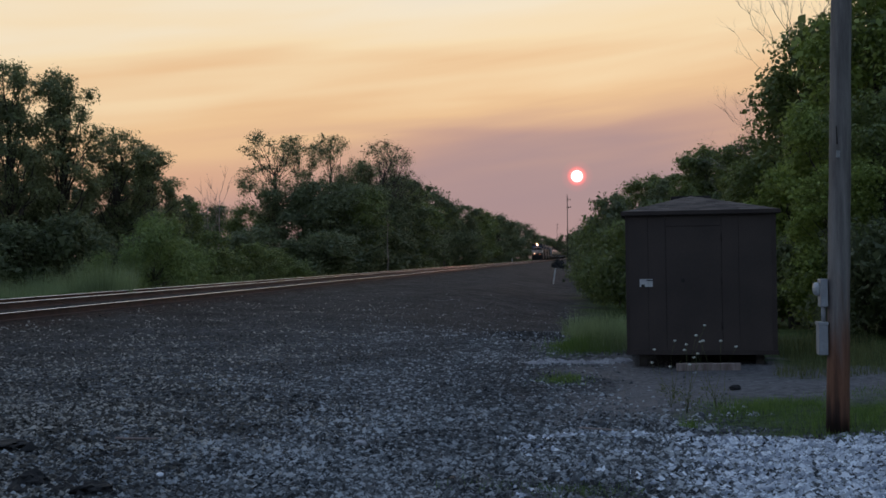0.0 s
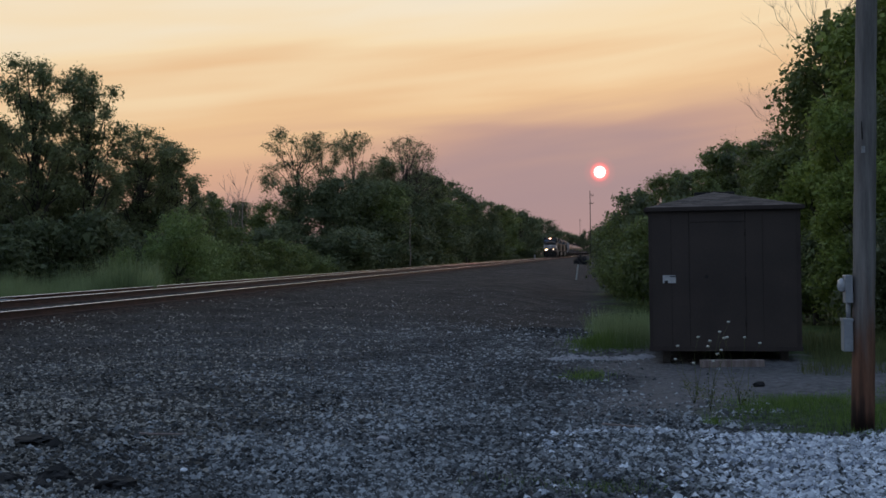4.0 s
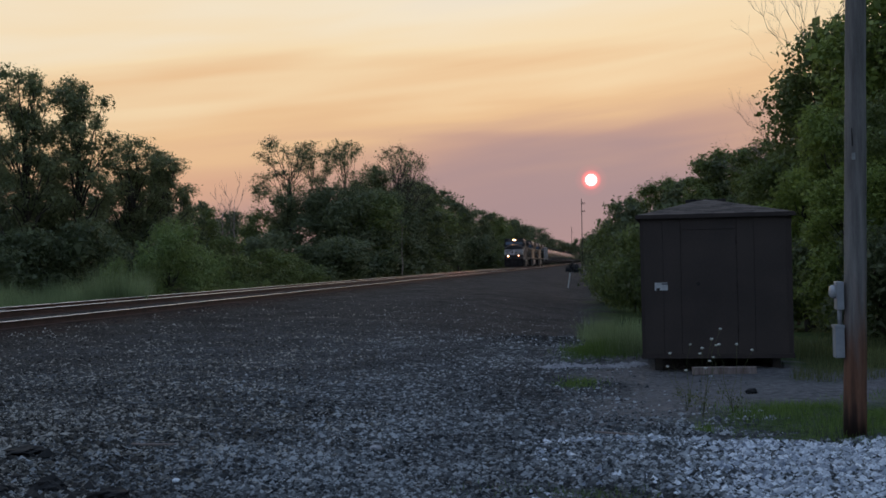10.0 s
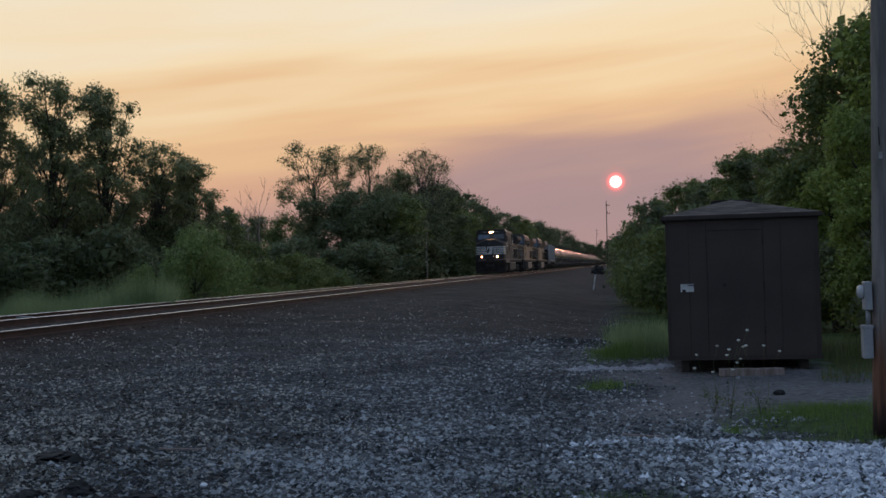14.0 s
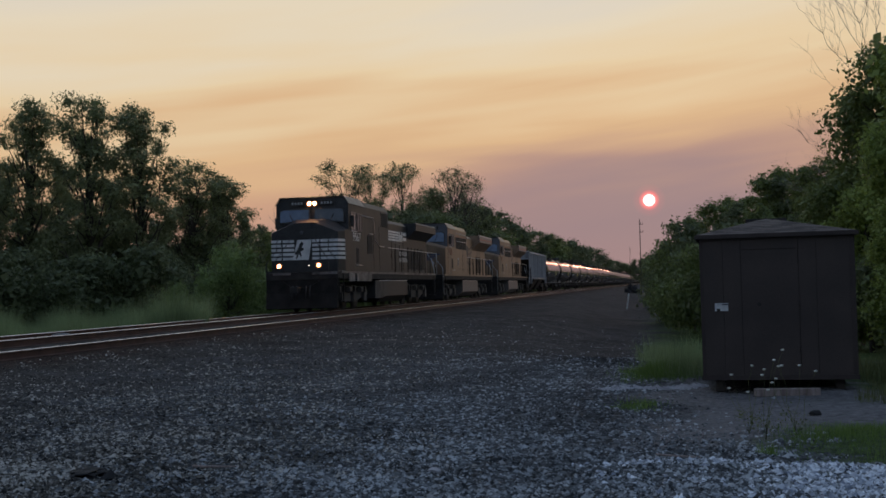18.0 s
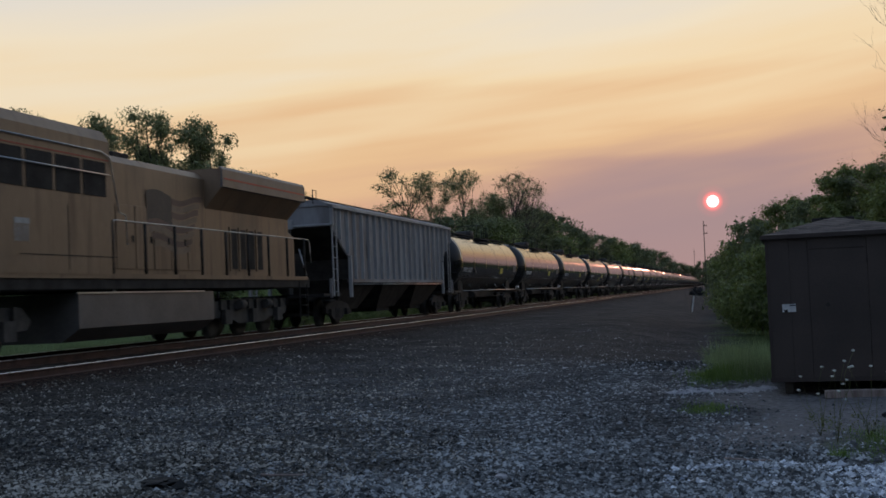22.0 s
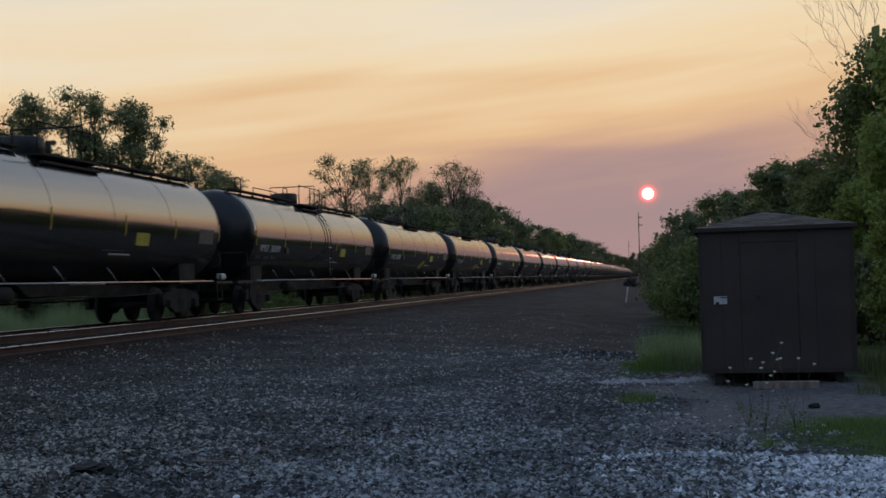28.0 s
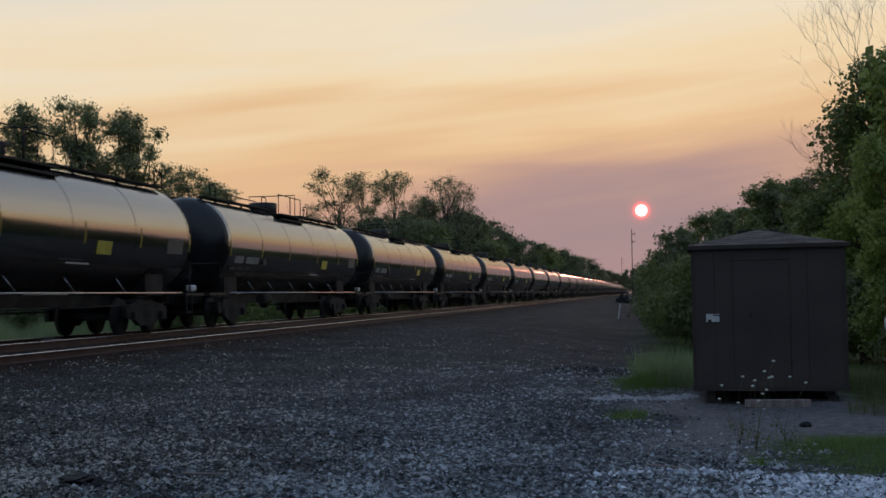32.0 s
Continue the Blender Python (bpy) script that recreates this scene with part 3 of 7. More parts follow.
def scatter(name, pts, size, material, label, category, seed, flat=0.55):
    """Loose stones, each a small uneven four-faced flake sunk in the ground."""
    rng = np.random.default_rng(seed)
    n = len(pts)
    s = size[:, None] if isinstance(size, np.ndarray) else np.full((n, 1), size)
    a = rng.uniform(0, 2 * np.pi, n)[:, None] + np.arange(4) * np.pi / 2 + rng.normal(0, 0.3, (n, 4))
    r = rng.uniform(0.6, 1.35, (n, 4))
    v = np.zeros((n, 5, 3))
    v[:, :4, 0], v[:, :4, 1] = np.cos(a) * r, np.sin(a) * r
    v[:, :4, 2] = rng.normal(-0.15, 0.16, (n, 4))
    v[:, 4, :2] = rng.normal(0, 0.35, (n, 2))
    v[:, 4, 2] = rng.uniform(0.3, 0.85, n) * flat / 0.55
    v = v * s[:, :, None] + pts[:, None, :]
    tri = np.array([(0, 1, 4), (1, 2, 4), (2, 3, 4), (3, 0, 4)])
    F = (tri[None] + 5 * np.arange(n)[:, None, None]).reshape(-1, 3)
    ob = new(name, raw(name, v.reshape(-1, 3), F, material))
    tagged(ob, label, category, kind="stuff")


def build_stones():
    rng = np.random.default_rng(5)
    # thick near the camera, thinning with distance
    n = 130000
    y = 6.5 / (1 - rng.random(n) * 0.94) ** 0.75
    x = rng.uniform(-0.76, 0.26, n) * y
    thin = np.clip((x + 0.3) / 0.8, 0, 1) * np.clip((y - 11.8) / 1.5, 0, 1)
    keep = (x > TRACK + 2.2) & (x < 3.4) & (rng.random(n) > 0.93 * thin) & ~((x > 1.3 + 0.5 * np.sin(9 * y)) & (y > 10.9)) & ~((x > 0.5) & (y > 17.4) & (y < 21.5))
    x, y = x[keep], y[keep]
    s = rng.lognormal(math.log(0.0165), 0.42, len(x)).clip(0.007, 0.040) * np.clip(y / 20, 1, 1.15)
    brown = x + rng.normal(0, 0.9, len(x)) + 0.5 * np.sin(0.9 * y) < -3.4 - 0.10 * (y - 8)
    for k, m, lb in ((~brown, "stone", "loose grey crushed stone lying on the pad"), (brown, "stone_dark", "darker brownish ballast stones towards the track")):
        scatter("gravel", np.stack([x, y, ground_z(x, y) + 0.2 * s], -1)[k], s[k], M[m], lb, "gravel", 11)
    n = 36000
    x, y = rng.uniform(-1.6, 3.6, n), rng.uniform(6.3, 11.0, n)
    patchy = 0.5 + 0.5 * np.sin(5.1 * x + 1.7 * y) * np.sin(3.3 * x - 4.1 * y + 0.8)
    edge = 0.80 + (10.4 - y) * -0.08 + 0.14 * np.sin(4 * y)
    top = 10.72 + 0.10 * np.sin(6 * x) + rng.normal(0, 0.07, n)
    fade = np.clip((x - edge) / 0.60 + 0.22, 0.0, 1) * (0.55 + 0.45 * patchy)
    # a thin outlying band along the top edge, and a few strays
    band = 0.55 * patchy * np.exp(-((y - 10.75) / 0.16) ** 2) * ((x > -0.85) & (x < 0.9))
    stray = 0.07 * patchy * (x > -0.6)
    keep = (y < top + 0.25 * (x < 0.9)) & (rng.random(n) < np.maximum(np.maximum(fade, band), stray))
    x, y = x[keep], y[keep]
    s = rng.lognormal(math.log(0.020), 0.4, len(x)).clip(0.010, 0.038)
    scatter("white_gravel", np.stack([x, y, ground_z(x, y) + 0.35 * s], -1), s, M["white_stone"], "pale crushed limestone spread beside the pole", "gravel", 12)


build_stones()


def build_clods():
    """Dark clumps, a pale bare streak, a stick and a few single stones on the pad."""
    rng = np.random.default_rng(17)
    P, S = [], []
    for cx, cy, wide, n, s0 in ((-4.95, 9.7, 0.20, 26, 0.030), (-4.1, 8.28, 0.14, 30, 0.040), (-4.2, 7.9, 0.16, 30, 0.038), (-3.5, 7.95, 0.10, 22, 0.036), (-4.03, 11.5, 0.10, 10, 0.025), (-4.0, 9.55, 0.10, 12, 0.025),
                                (-3.6, 13.2, 0.30, 26, 0.028), (-3.1, 12.45, 0.25, 22, 0.026), (-2.05, 10.35, 0.14, 12, 0.022), (-4.6, 8.9, 0.4, 20, 0.022), (-7.0, 12.0, 0.5, 16, 0.026), (-8.6, 14.6, 0.5, 14, 0.028), (-3.2, 9.0, 0.5, 16, 0.020)):
        x, y = cx + rng.normal(0, wide, n), cy + rng.normal(0, wide * 0.7, n)
        s = s0 * rng.lognormal(0, 0.35, n)
        P.append(np.stack([x, y, ground_z(x, y) + 0.35 * s], -1))
        S.append(s)
    scatter("soil_clods", np.concatenate(P), np.concatenate(S), M["clod"], "dark clods of soil and dead weed on the gravel", "soil", 18)
    n = 900
    u = rng.random(n)
    x, y = -0.95 + 1.55 * u + rng.normal(0, 0.04, n), 17.85 + 0.75 * u + rng.normal(0, 0.13, n) * (0.5 + 0.5 * np.sin(9 * u) ** 2)
    s = rng.lognormal(math.log(0.022), 0.4, n)
    scatter("pale_streak", np.stack([x, y, ground_z(x, y) + 0.1 * s], -1), s, M["pale_soil"], "pale dry crumbs of soil in a bare streak", "soil", 19)
    rnd = random.Random(12)
    for (ax, ay), (bx, by), r in (((-0.10, 11.32), (0.30, 11.11), 0.011), ((-4.25, 10.26), (-3.80, 10.16), 0.012)):
        bm = bmesh.new()
        pts = [(ax + (bx - ax) * k / 4, ay + (by - ay) * k / 4 + rnd.uniform(-0.01, 0.01), float(ground_z(ax + (bx - ax) * k / 4, ay)) + 0.03) for k in range(5)]
        tube(pts, [r, r, r * 0.9, r * 0.8, r * 0.6], 6, bm)
        tagged(new("stick", mesh_from("stick", bm, M["dead_wood"])), "dry pale stick lying on the gravel", "stick")
    for x, y, s, m, lb in ((1.74, 14.6, 0.075, "clod", "dark stone lying by the weeds"), (-1.99, 10.15, 0.06, "pale_soil", "pale flat stone on the gravel"), (-3.2, 8.55, 0.035, "white_stone", "pale bluish stone on the gravel")):
        bm = bmesh.new()
        bmesh.ops.create_icosphere(bm, subdivisions=2, radius=s)
        for v in bm.verts:
            v.co *= 1 + rnd.uniform(-0.16, 0.16)
            v.co.z *= 0.55
        ob = tagged(new("stone", mesh_from("stone", bm, M[m])), lb, "stone")
        ob.location = (x, y, float(ground_z(x, y)) + 0.3 * s)
    for cx, cy, wide, tall in ((-4.08, 8.28, 0.105, 0.6), (-4.97, 9.72, 0.13, 0.22), (-3.47, 7.93, 0.10, 0.5), (-4.32, 8.02, 0.08, 0.5), (-3.72, 8.06, 0.055, 0.6), (-4.55, 8.7, 0.05, 0.4)):
        bm = bmesh.new()
        bmesh.ops.create_icosphere(bm, subdivisions=3, radius=wide)
        for v in bm.verts:
            v.co *= 1 + 0.55 * noise.noise(v.co * 12 + Vector((cx * 5, cy * 3, 0))) + 0.35 * noise.noise(v.co * 38)
            v.co.z *= tall
            v.co.x *= 1.25
        ob = tagged(new("soil_clump", mesh_from("soil_clump", bm, M["clod"])), "dark ragged clump of soil lying on the gravel", "soil")
        ob.location = (cx, cy, float(ground_z(cx, cy)) + 0.25 * wide)
    n = 380
    x, y = rng.normal(-1.3, 0.6, n), rng.normal(23.4, 0.8, n)
    s = rng.lognormal(math.log(0.028), 0.35, n)
    scatter("dark_heap", np.stack([x, y, ground_z(x, y) + 0.2 * s], -1), s, M["clod"], "low heap of dark soil at the pad's edge", "soil", 20)


build_clods()


# ---- track ----
def rail_profile(cx):
    """Half-scale-free outline of a heavy rail, its head's top at z = 0."""
    half = ((0.020, 0.0), (0.030, -0.003), (0.0355, -0.011), (0.037, -0.035), (0.010, -0.048), (0.009, -0.145), (0.075, -0.162), (0.075, -0.172))
    return [(cx + a, b) for a, b in half] + [(cx - a, b) for a, b in reversed(half)]


def build_rail(name, cx, dz, label):
    bm = prism([(a, b + dz) for a, b in rail_profile(cx)], -60.0, 900.0)
    for f in bm.faces:
        if f.calc_center_median().z > dz - 0.009:
            f.material_index = 1
    me = mesh_from(name, bm, M["rust"], M["railhead"])
    tagged(new(name, me), label, "rail", group="rails of the line", kind="structure")


build_rail("rail_near", TRACK + 0.753, 0.0, "running rail with a bright worn head and rusty web")
build_rail("rail_far", TRACK - 0.753, 0.0, "running rail with a bright worn head and rusty web")
build_rail("rail_spare", TRACK + 1.78, -0.152, "spare rusty rail laid along the ballast shoulder")


def build_ties():
    """Wooden sleepers half sunk in the ballast under the rails."""
    rng = random.Random(31)
    me = mesh_from("tie", box((-1.3, -0.115, -0.20), (1.3, 0.115, 0.0), 0.012), M["tie"])
    ground = bpy.data.objects["ground"]
    for k in range(200):
        t = new("tie", me)
        t.parent = ground
        t.matrix_local = pose(TRACK + rng.uniform(-0.04, 0.04), 12.0 + 0.53 * k + rng.uniform(-0.03, 0.03), -0.1735, 0, 0, rng.uniform(-1, 1))


build_ties()


def build_surrounding():
    """Dark woods that close the place to the sides of and behind the camera."""
    rng = np.random.default_rng(41)
    deg = np.linspace(22, 318, 260)
    az = np.radians(deg)
    n = len(az)
    # the woods stand close on the pad's side and fall back beyond the track
    near = 1 - smooth(150, 215, deg)
    rows = []
    for k, (r, h) in enumerate(((70, -1.5), (68, 3.0), (72, 8.0), (80, 11.5))):
        rr = r - 34 * near + rng.normal(0, 1.6, n)
        hh = h + (rng.normal(0, 1.3, n) if k > 1 else 0) + (0.62 * h * near if k > 1 else 0)
        rows.append(np.stack([rr * np.sin(az), rr * np.cos(az), np.full(n, hh) if np.isscalar(hh) else hh], -1))
    V = np.concatenate(rows)
    F = [(k * n + j, k * n + j + 1, (k + 1) * n + j + 1, (k + 1) * n + j) for k in range(3) for j in range(n - 1)]
    keep = [f for f in F if not any(-60 < V[v][0] < -8 and V[v][1] < -20 and abs(V[v][0] - TRACK) < 6 for v in f)]
    ob = new("backdrop", raw("backdrop", V, keep, M["woods"]))
    tagged(ob, "dark woods closing the place behind the camera", "woods", kind="structure")


build_surrounding()

# ---- shed ----
def build_shed():
    x0, x1, y0, y1 = 0.56, 2.73, 17.75, 20.6
    zb, zt = -0.56, 1.52
    shed = tagged(new("shed"), "dark brown boxy wooden equipment shed with a hipped shingle roof", "shed")
    shed.matrix_basis = pose(x0, y0 + 0.06, -0.72, 0, 0, -3.2)
    cx, cy = x1 - x0, y1 - y0
    b, t = zb + 0.72, zt + 0.72
    # walls of separate sheets with open joints
    for lo, hi in (((0, 0, b), (0.327, 0.05, t)), ((0.329, 0.002, b), (0.585, 0.05, t)), ((1.392, 0.0, b), (1.634, 0.05, t)), ((1.636, 0.003, b), (cx, 0.05, t)), ((0.588, 0.001, 2.02), (1.389, 0.05, t))):
        part("wall_sheet", box(lo, hi, 0.003), M["shed_wall"], shed)
    part("wall_left", box((0, 0.052, b), (0.05, cy, t), 0.004), M["shed_wall"], shed)
    part("wall_right", box((cx - 0.05, 0.052, b), (cx, cy, t), 0.004), M["shed_wall"], shed)
    part("wall_back", box((0.052, cy - 0.05, b), (cx - 0.052, cy, t), 0.004), M["shed_wall"], shed)
    door = part("door", box((0.588, 0.006, b + 0.02), (1.389, 0.048, 2.016), 0.003), M["shed_wall"], shed, "plain brown flush door")
    part("door_handle", tube(((0.83, 0.008, 1.22), (0.83, -0.03, 1.22), (0.83, -0.045, 1.22)), [0.012, 0.012, 0.03], 8), M["under"], door, "small dark knob")
    for z in (0.5, 1.15, 1.8):
        part("hinge", tube(((1.389, -0.004, z), (1.389, -0.004, z + 0.11)), 0.010, 6), M["shed_trim"], door)
    for x in (0.0, cx - 0.07):
        part("corner_board", box((x, -0.008, b), (x + 0.05, -0.002, t - 0.01)), M["shed_trim"], shed)
    part("skirt", box((-0.01, -0.02, b - 0.035), (cx + 0.01, -0.003, b + 0.03)), M["shed_trim"], shed)
    part("floor_frame", box((0.02, 0.02, b - 0.03), (cx - 0.02, cy - 0.02, b - 0.001)), M["tie"], shed)
    for x in (0.18, cx - 0.30):
        for y in (0.15, cy - 0.3):
            part("block", box((x, y, -0.06), (x + 0.12, y + 0.18, b - 0.03), 0.01), M["tie"], shed)
    # hipped roof, with courses of shingles
    o, rise = 0.05, 0.27
    peak = cx / 2 - 0.09
    a = (cx + 2 * o) / 2
    bm = bmesh.new()
    c0 = [bm.verts.new(p) for p in ((-o, -o, t), (cx + o, -o, t), (cx + o, cy + o, t), (-o, cy + o, t))]
    r0, r1 = bm.verts.new((peak, -o + a, t + rise)), bm.verts.new((peak, cy + o - a, t + rise))
    for f in ((c0[0], c0[1], r0), (c0[1], c0[2], r1, r0), (c0[2], c0[3], r1), (c0[3], c0[0], r0, r1), (c0[3], c0[2], c0[1], c0[0])):
        bm.faces.new(f)
    roof = part("roof", bm, M["shingle"], shed, "low hipped roof of dark shingles")
    part("fascia", boxes([((-o - 0.012, -o - 0.012, t - 0.05), (cx + o + 0.012, -o + 0.004, t + 0.006)), ((-o - 0.012, -o + 0.006, t - 0.05), (-o + 0.004, cy + o, t + 0.006)), ((cx + o - 0.004, -o + 0.006, t - 0.05), (cx + o + 0.012, cy + o, t + 0.006))]), M["shed_trim"], roof)
    part("ridge_cap", tube(((peak, -o + a, t + rise), (peak, cy + o - a, t + rise)), 0.02, 5), M["shingle"], roof)
    part("ridge_vent", box((peak - 0.30, cy + o - a, t + rise - 0.10), (peak + 0.34, cy + o - a + 0.3, t + rise + 0.035), 0.01), M["under"], roof, "low dark ridge vent")
    rows = 9
    for k in range(rows):
        u0, u1 = k / rows, (k + 1) / rows
        zl, zh = t + rise * u0 + 0.008, t + rise * u1 + 0.004
        yl, yh = -o + a * u0, -o + a * u1
        xl, xr = -o + (a - 0.09) * u0 + 0.01, cx + o - (a + 0.09) * u0 - 0.01
        n = max(1, int((xr - xl) / 0.28))
        cut = [xl + (xr - xl) * j / n for j in range(n + 1)]
        for p, q in zip(cut, cut[1:]):
            bm = bmesh.new()
            top = [max(p + 0.004, -o + (a - 0.09) * u1), min(q - 0.004, cx + o - (a + 0.09) * u1)]
            if top[1] <= top[0]:
                continue
            v = [bm.verts.new(c) for c in ((p + 0.004, yl, zl + 0.002), (q - 0.004, yl, zl + 0.002), (top[1], yh, zh + 0.002), (top[0], yh, zh + 0.002), (p + 0.004, yl, zl - 0.004), (q - 0.004, yl, zl - 0.004))]
            bm.faces.new(v[:4])
            bm.faces.new((v[4], v[5], v[1], v[0]))
            part("shingle", bm, M["shingle"], roof)
    sign = part("notice", box((0.20, -0.012, 1.13), (0.39, -0.002, 1.245)), M["white_paint"], shed, "small pale blue and white notice plate")
    part("notice_bar", box((0.225, -0.016, 1.125), (0.275, -0.013, 1.165)), M["under"], sign)
    part("notice_bar", box((0.30, -0.016, 1.215), (0.395, -0.013, 1.235)), M["dark_grey"], sign)
    board = tagged(new("plank", mesh_from("plank", box((1.25, 17.35, -0.80), (2.15, 17.47, -0.69), 0.008), M["dead_wood"])), "pale weathered plank lying before the shed", "plank")
    return shed


build_shed()


# ---- utility pole with meter ----
def build_pole():
    base = Vector((2.20, 10.98, -0.78))
    pole = tagged(new("utility_pole"), "weathered grey utility pole, reddish brown towards its foot", "utility pole")
    pole.location = base
    rng = random.Random(3)
    lean = 0.024
    zs = [9.0 * k / 40 for k in range(41)]
    part("shaft", tube([(lean * z + 0.002 * rng.uniform(-1, 1), 0.0, z) for z in zs], [0.101 - 0.0032 * z + 0.0015 * rng.uniform(-1, 1) for z in zs], 20), M["pole"], pole)
    x = -0.076
    box1 = part("meter_box", box((x - 0.065, -0.07, 1.17), (x, 0.07, 1.42), 0.006), M["meter"], pole, "pale grey electric meter box")
    part("meter_glass", disc_stack(((0, 0.06), (-0.03, 0.059), (-0.05, 0.045), (-0.056, 0.015)), (x - 0.066, 0, 1.33), "x", 20), M["lens"], box1, "round glass meter cover")
    box2 = part("switch_box", box((x - 0.085, -0.07, 0.74), (x - 0.005, 0.07, 1.02), 0.006), M["meter"], pole, "pale grey switch box")
    part("box_lid", box((x - 0.092, -0.076, 1.005), (x, 0.076, 1.035), 0.004), M["meter"], box2)
    part("conduit", tube(((x - 0.03, 0, 1.02), (x - 0.03, 0, 1.18)), 0.022, 8), M["meter"], pole)
    part("conduit", tube(((0.06, 0.115, 1.3), (0.19, 0.098, 8.6)), 0.016, 8), M["pole"], pole)
    part("tag", box((0.01, -0.1055, 2.50), (0.04, -0.0925, 2.56)), M["steel"], pole)
    part("crack", tube(((0.02, -0.096, 2.62), (0.015, -0.095, 2.78)), 0.006, 5), M["under"], pole, "dark split in the wood")


build_pole()


def build_marker(x, y, height, lean, label, half=0.035):
    z = float(ground_z(x, y))
    post = tagged(new("marker_post"), label, "post")
    post.location = (x, y, z)
    part("stake", box((-half, -0.02, -0.1), (half, 0.02, height), 0.006), M["white_paint"], post).matrix_local = pose(0, 0, 0, 0, lean, 0)
    part("cap", box((-half - 0.01, -0.03, height), (half + 0.01, 0.03, height + 0.06), 0.008), M["under"], post).matrix_local = pose(0, 0, 0, 0, lean, 0)


build_marker(-2.55, 88.0, 1.15, 9, "leaning white marker post on the embankment", 0.045)
build_marker(-16.6, 264.0, 1.3, -6, "white marker post beside the track", 0.11)


def build_far_pole(x, y, top, arms):
    z = float(ground_z(x, y))
    pole = tagged(new("power_pole"), "distant bare wooden power pole with crossarms", "power pole")
    pole.location = (x, y, z)
    part("shaft", tube(((0, 0, 0), (0.05, 0, top - z)), [0.09, 0.06], 8), M["bark"], pole)
    for k in range(arms):
        zz = top - z - 0.9 - 1.3 * k
        part("crossarm", box((-0.1, -0.05, zz), (0.6, 0.05, zz + 0.08)), M["bark"], pole)
        for a in (0.2, 0.54):
            part("insulator", tube(((a, 0, zz + 0.10), (a, 0, zz + 0.30)), 0.05, 6), M["under"], pole)


build_far_pole(-3.3, 200.0, 11.3, 2)
build_far_pole(-11.6, 460.0, 14.2, 2)


def build_brush_pile(x, y, wide, tall):
    """A dark heap of cut brush and soil at the foot of the embankment."""
    rng, pr = np.random.default_rng(77), random.Random(77)
    pile = tagged(new("brush_pile"), "dark heap of cut brush beside the line", "brush pile")
    pile.location = (x, y, float(ground_z(x, y)) - 0.05)
    bm = bmesh.new()
    bmesh.ops.create_icosphere(bm, subdivisions=4, radius=1.0)
    for v in bm.verts:
        k = 1 + 0.30 * noise.noise(v.co * 2.2) + 0.22 * noise.noise(v.co * 6)
        v.co = Vector((v.co.x * wide / 2 * k, v.co.y * wide / 3 * k, max(-0.05, v.co.z * tall * 0.8 * k)))
    part("heap", bm, M["clod"], pile)
    for k in range(14):
        a = pr.uniform(0, 6.28)
        b = (0.5 * wide * math.cos(a), 0.35 * wide * math.sin(a), pr.uniform(0.1, 0.5) * tall)
        e = (b[0] * pr.uniform(-0.4, 0.6), b[1] * pr.uniform(-0.4, 0.6), pr.uniform(0.7, 1.1) * tall)
        bm = bmesh.new()
        limb(bm, b, e, 0.05, 0.02, pr, 4, 0.15)
        part("branch", bm, M["bark"], pile)


def build_trackside_bits():
    """A pale plastic box lying in the track."""
    b = tagged(new("track_box"), "small pale blue-grey box lying between the rails", "box")
    b.location = (TRACK - 0.25, 26.8, -0.18)
    part("case", box((-0.16, -0.12, 0.0), (0.16, 0.12, 0.13), 0.02), M["meter"], b)
    part("lid", box((-0.17, -0.13, 0.132), (0.17, 0.13, 0.15), 0.006), M["meter"], b)


build_trackside_bits()

# ---- trees ----
def leaf_cloud(blobs, count, size, rng, droop=0.0, corners=4, core=0.0):
    """Leaves as bent four-cornered blades, thick near the skin of each clump and uneven in it."""
    w = np.array([b[3] * b[4] * b[5] for b in blobs]) ** 0.67
    pick = rng.choice(len(blobs), count, p=w / w.sum())
    B = np.array(blobs)[pick]
    d = rng.normal(size=(count, 3))
    d /= np.linalg.norm(d, axis=1)[:, None]
    # loose towards the edge, so that the outline is ragged
    r = rng.random(count) ** 0.5 * np.where(rng.random(count) < 0.15, 1.16, 1.0)
    # small sub-clumps inside each blob make gaps
    ph = B[:, :3] * 7.3
    lump = np.sin(d[:, 0] * 5 + ph[:, 0]) * np.sin(d[:, 1] * 5 + ph[:, 1]) + np.sin(d[:, 2] * 6 + ph[:, 2])
    r = r * (1 + 0.16 * lump)
    # larger sprays close the heart of each clump
    inner = rng.random(count) < core
    r = np.where(inner, r * 0.5, r)
    c = B[:, :3] + d * B[:, 3:6] * r[:, None]
    c[:, 2] -= droop * rng.random(count)
    n = d + rng.normal(0, 0.8, (count, 3)) + (0, 0, 0.5)
    n /= np.linalg.norm(n, axis=1)[:, None]
    u = np.cross(n, rng.normal(size=(count, 3)))
    u /= np.linalg.norm(u, axis=1)[:, None]
    v = np.cross(n, u)
    s = (size * rng.lognormal(0, 0.35, count) * np.where(inner, 2.2, 1.0))[:, None]
    k = rng.uniform(0.42, 0.7, count)[:, None]
    if corners == 3:
        P = np.stack([c - u * s + v * s * k, c + u * s, c - u * s * 0.6 - v * s * k], 1)
    else:
        P = np.stack([c - u * s, c + v * s * k + n * s * 0.15, c + u * s, c - v * s * k + n * s * 0.15], 1)
    return P.reshape(-1, 3), np.arange(corners * count).reshape(-1, corners)


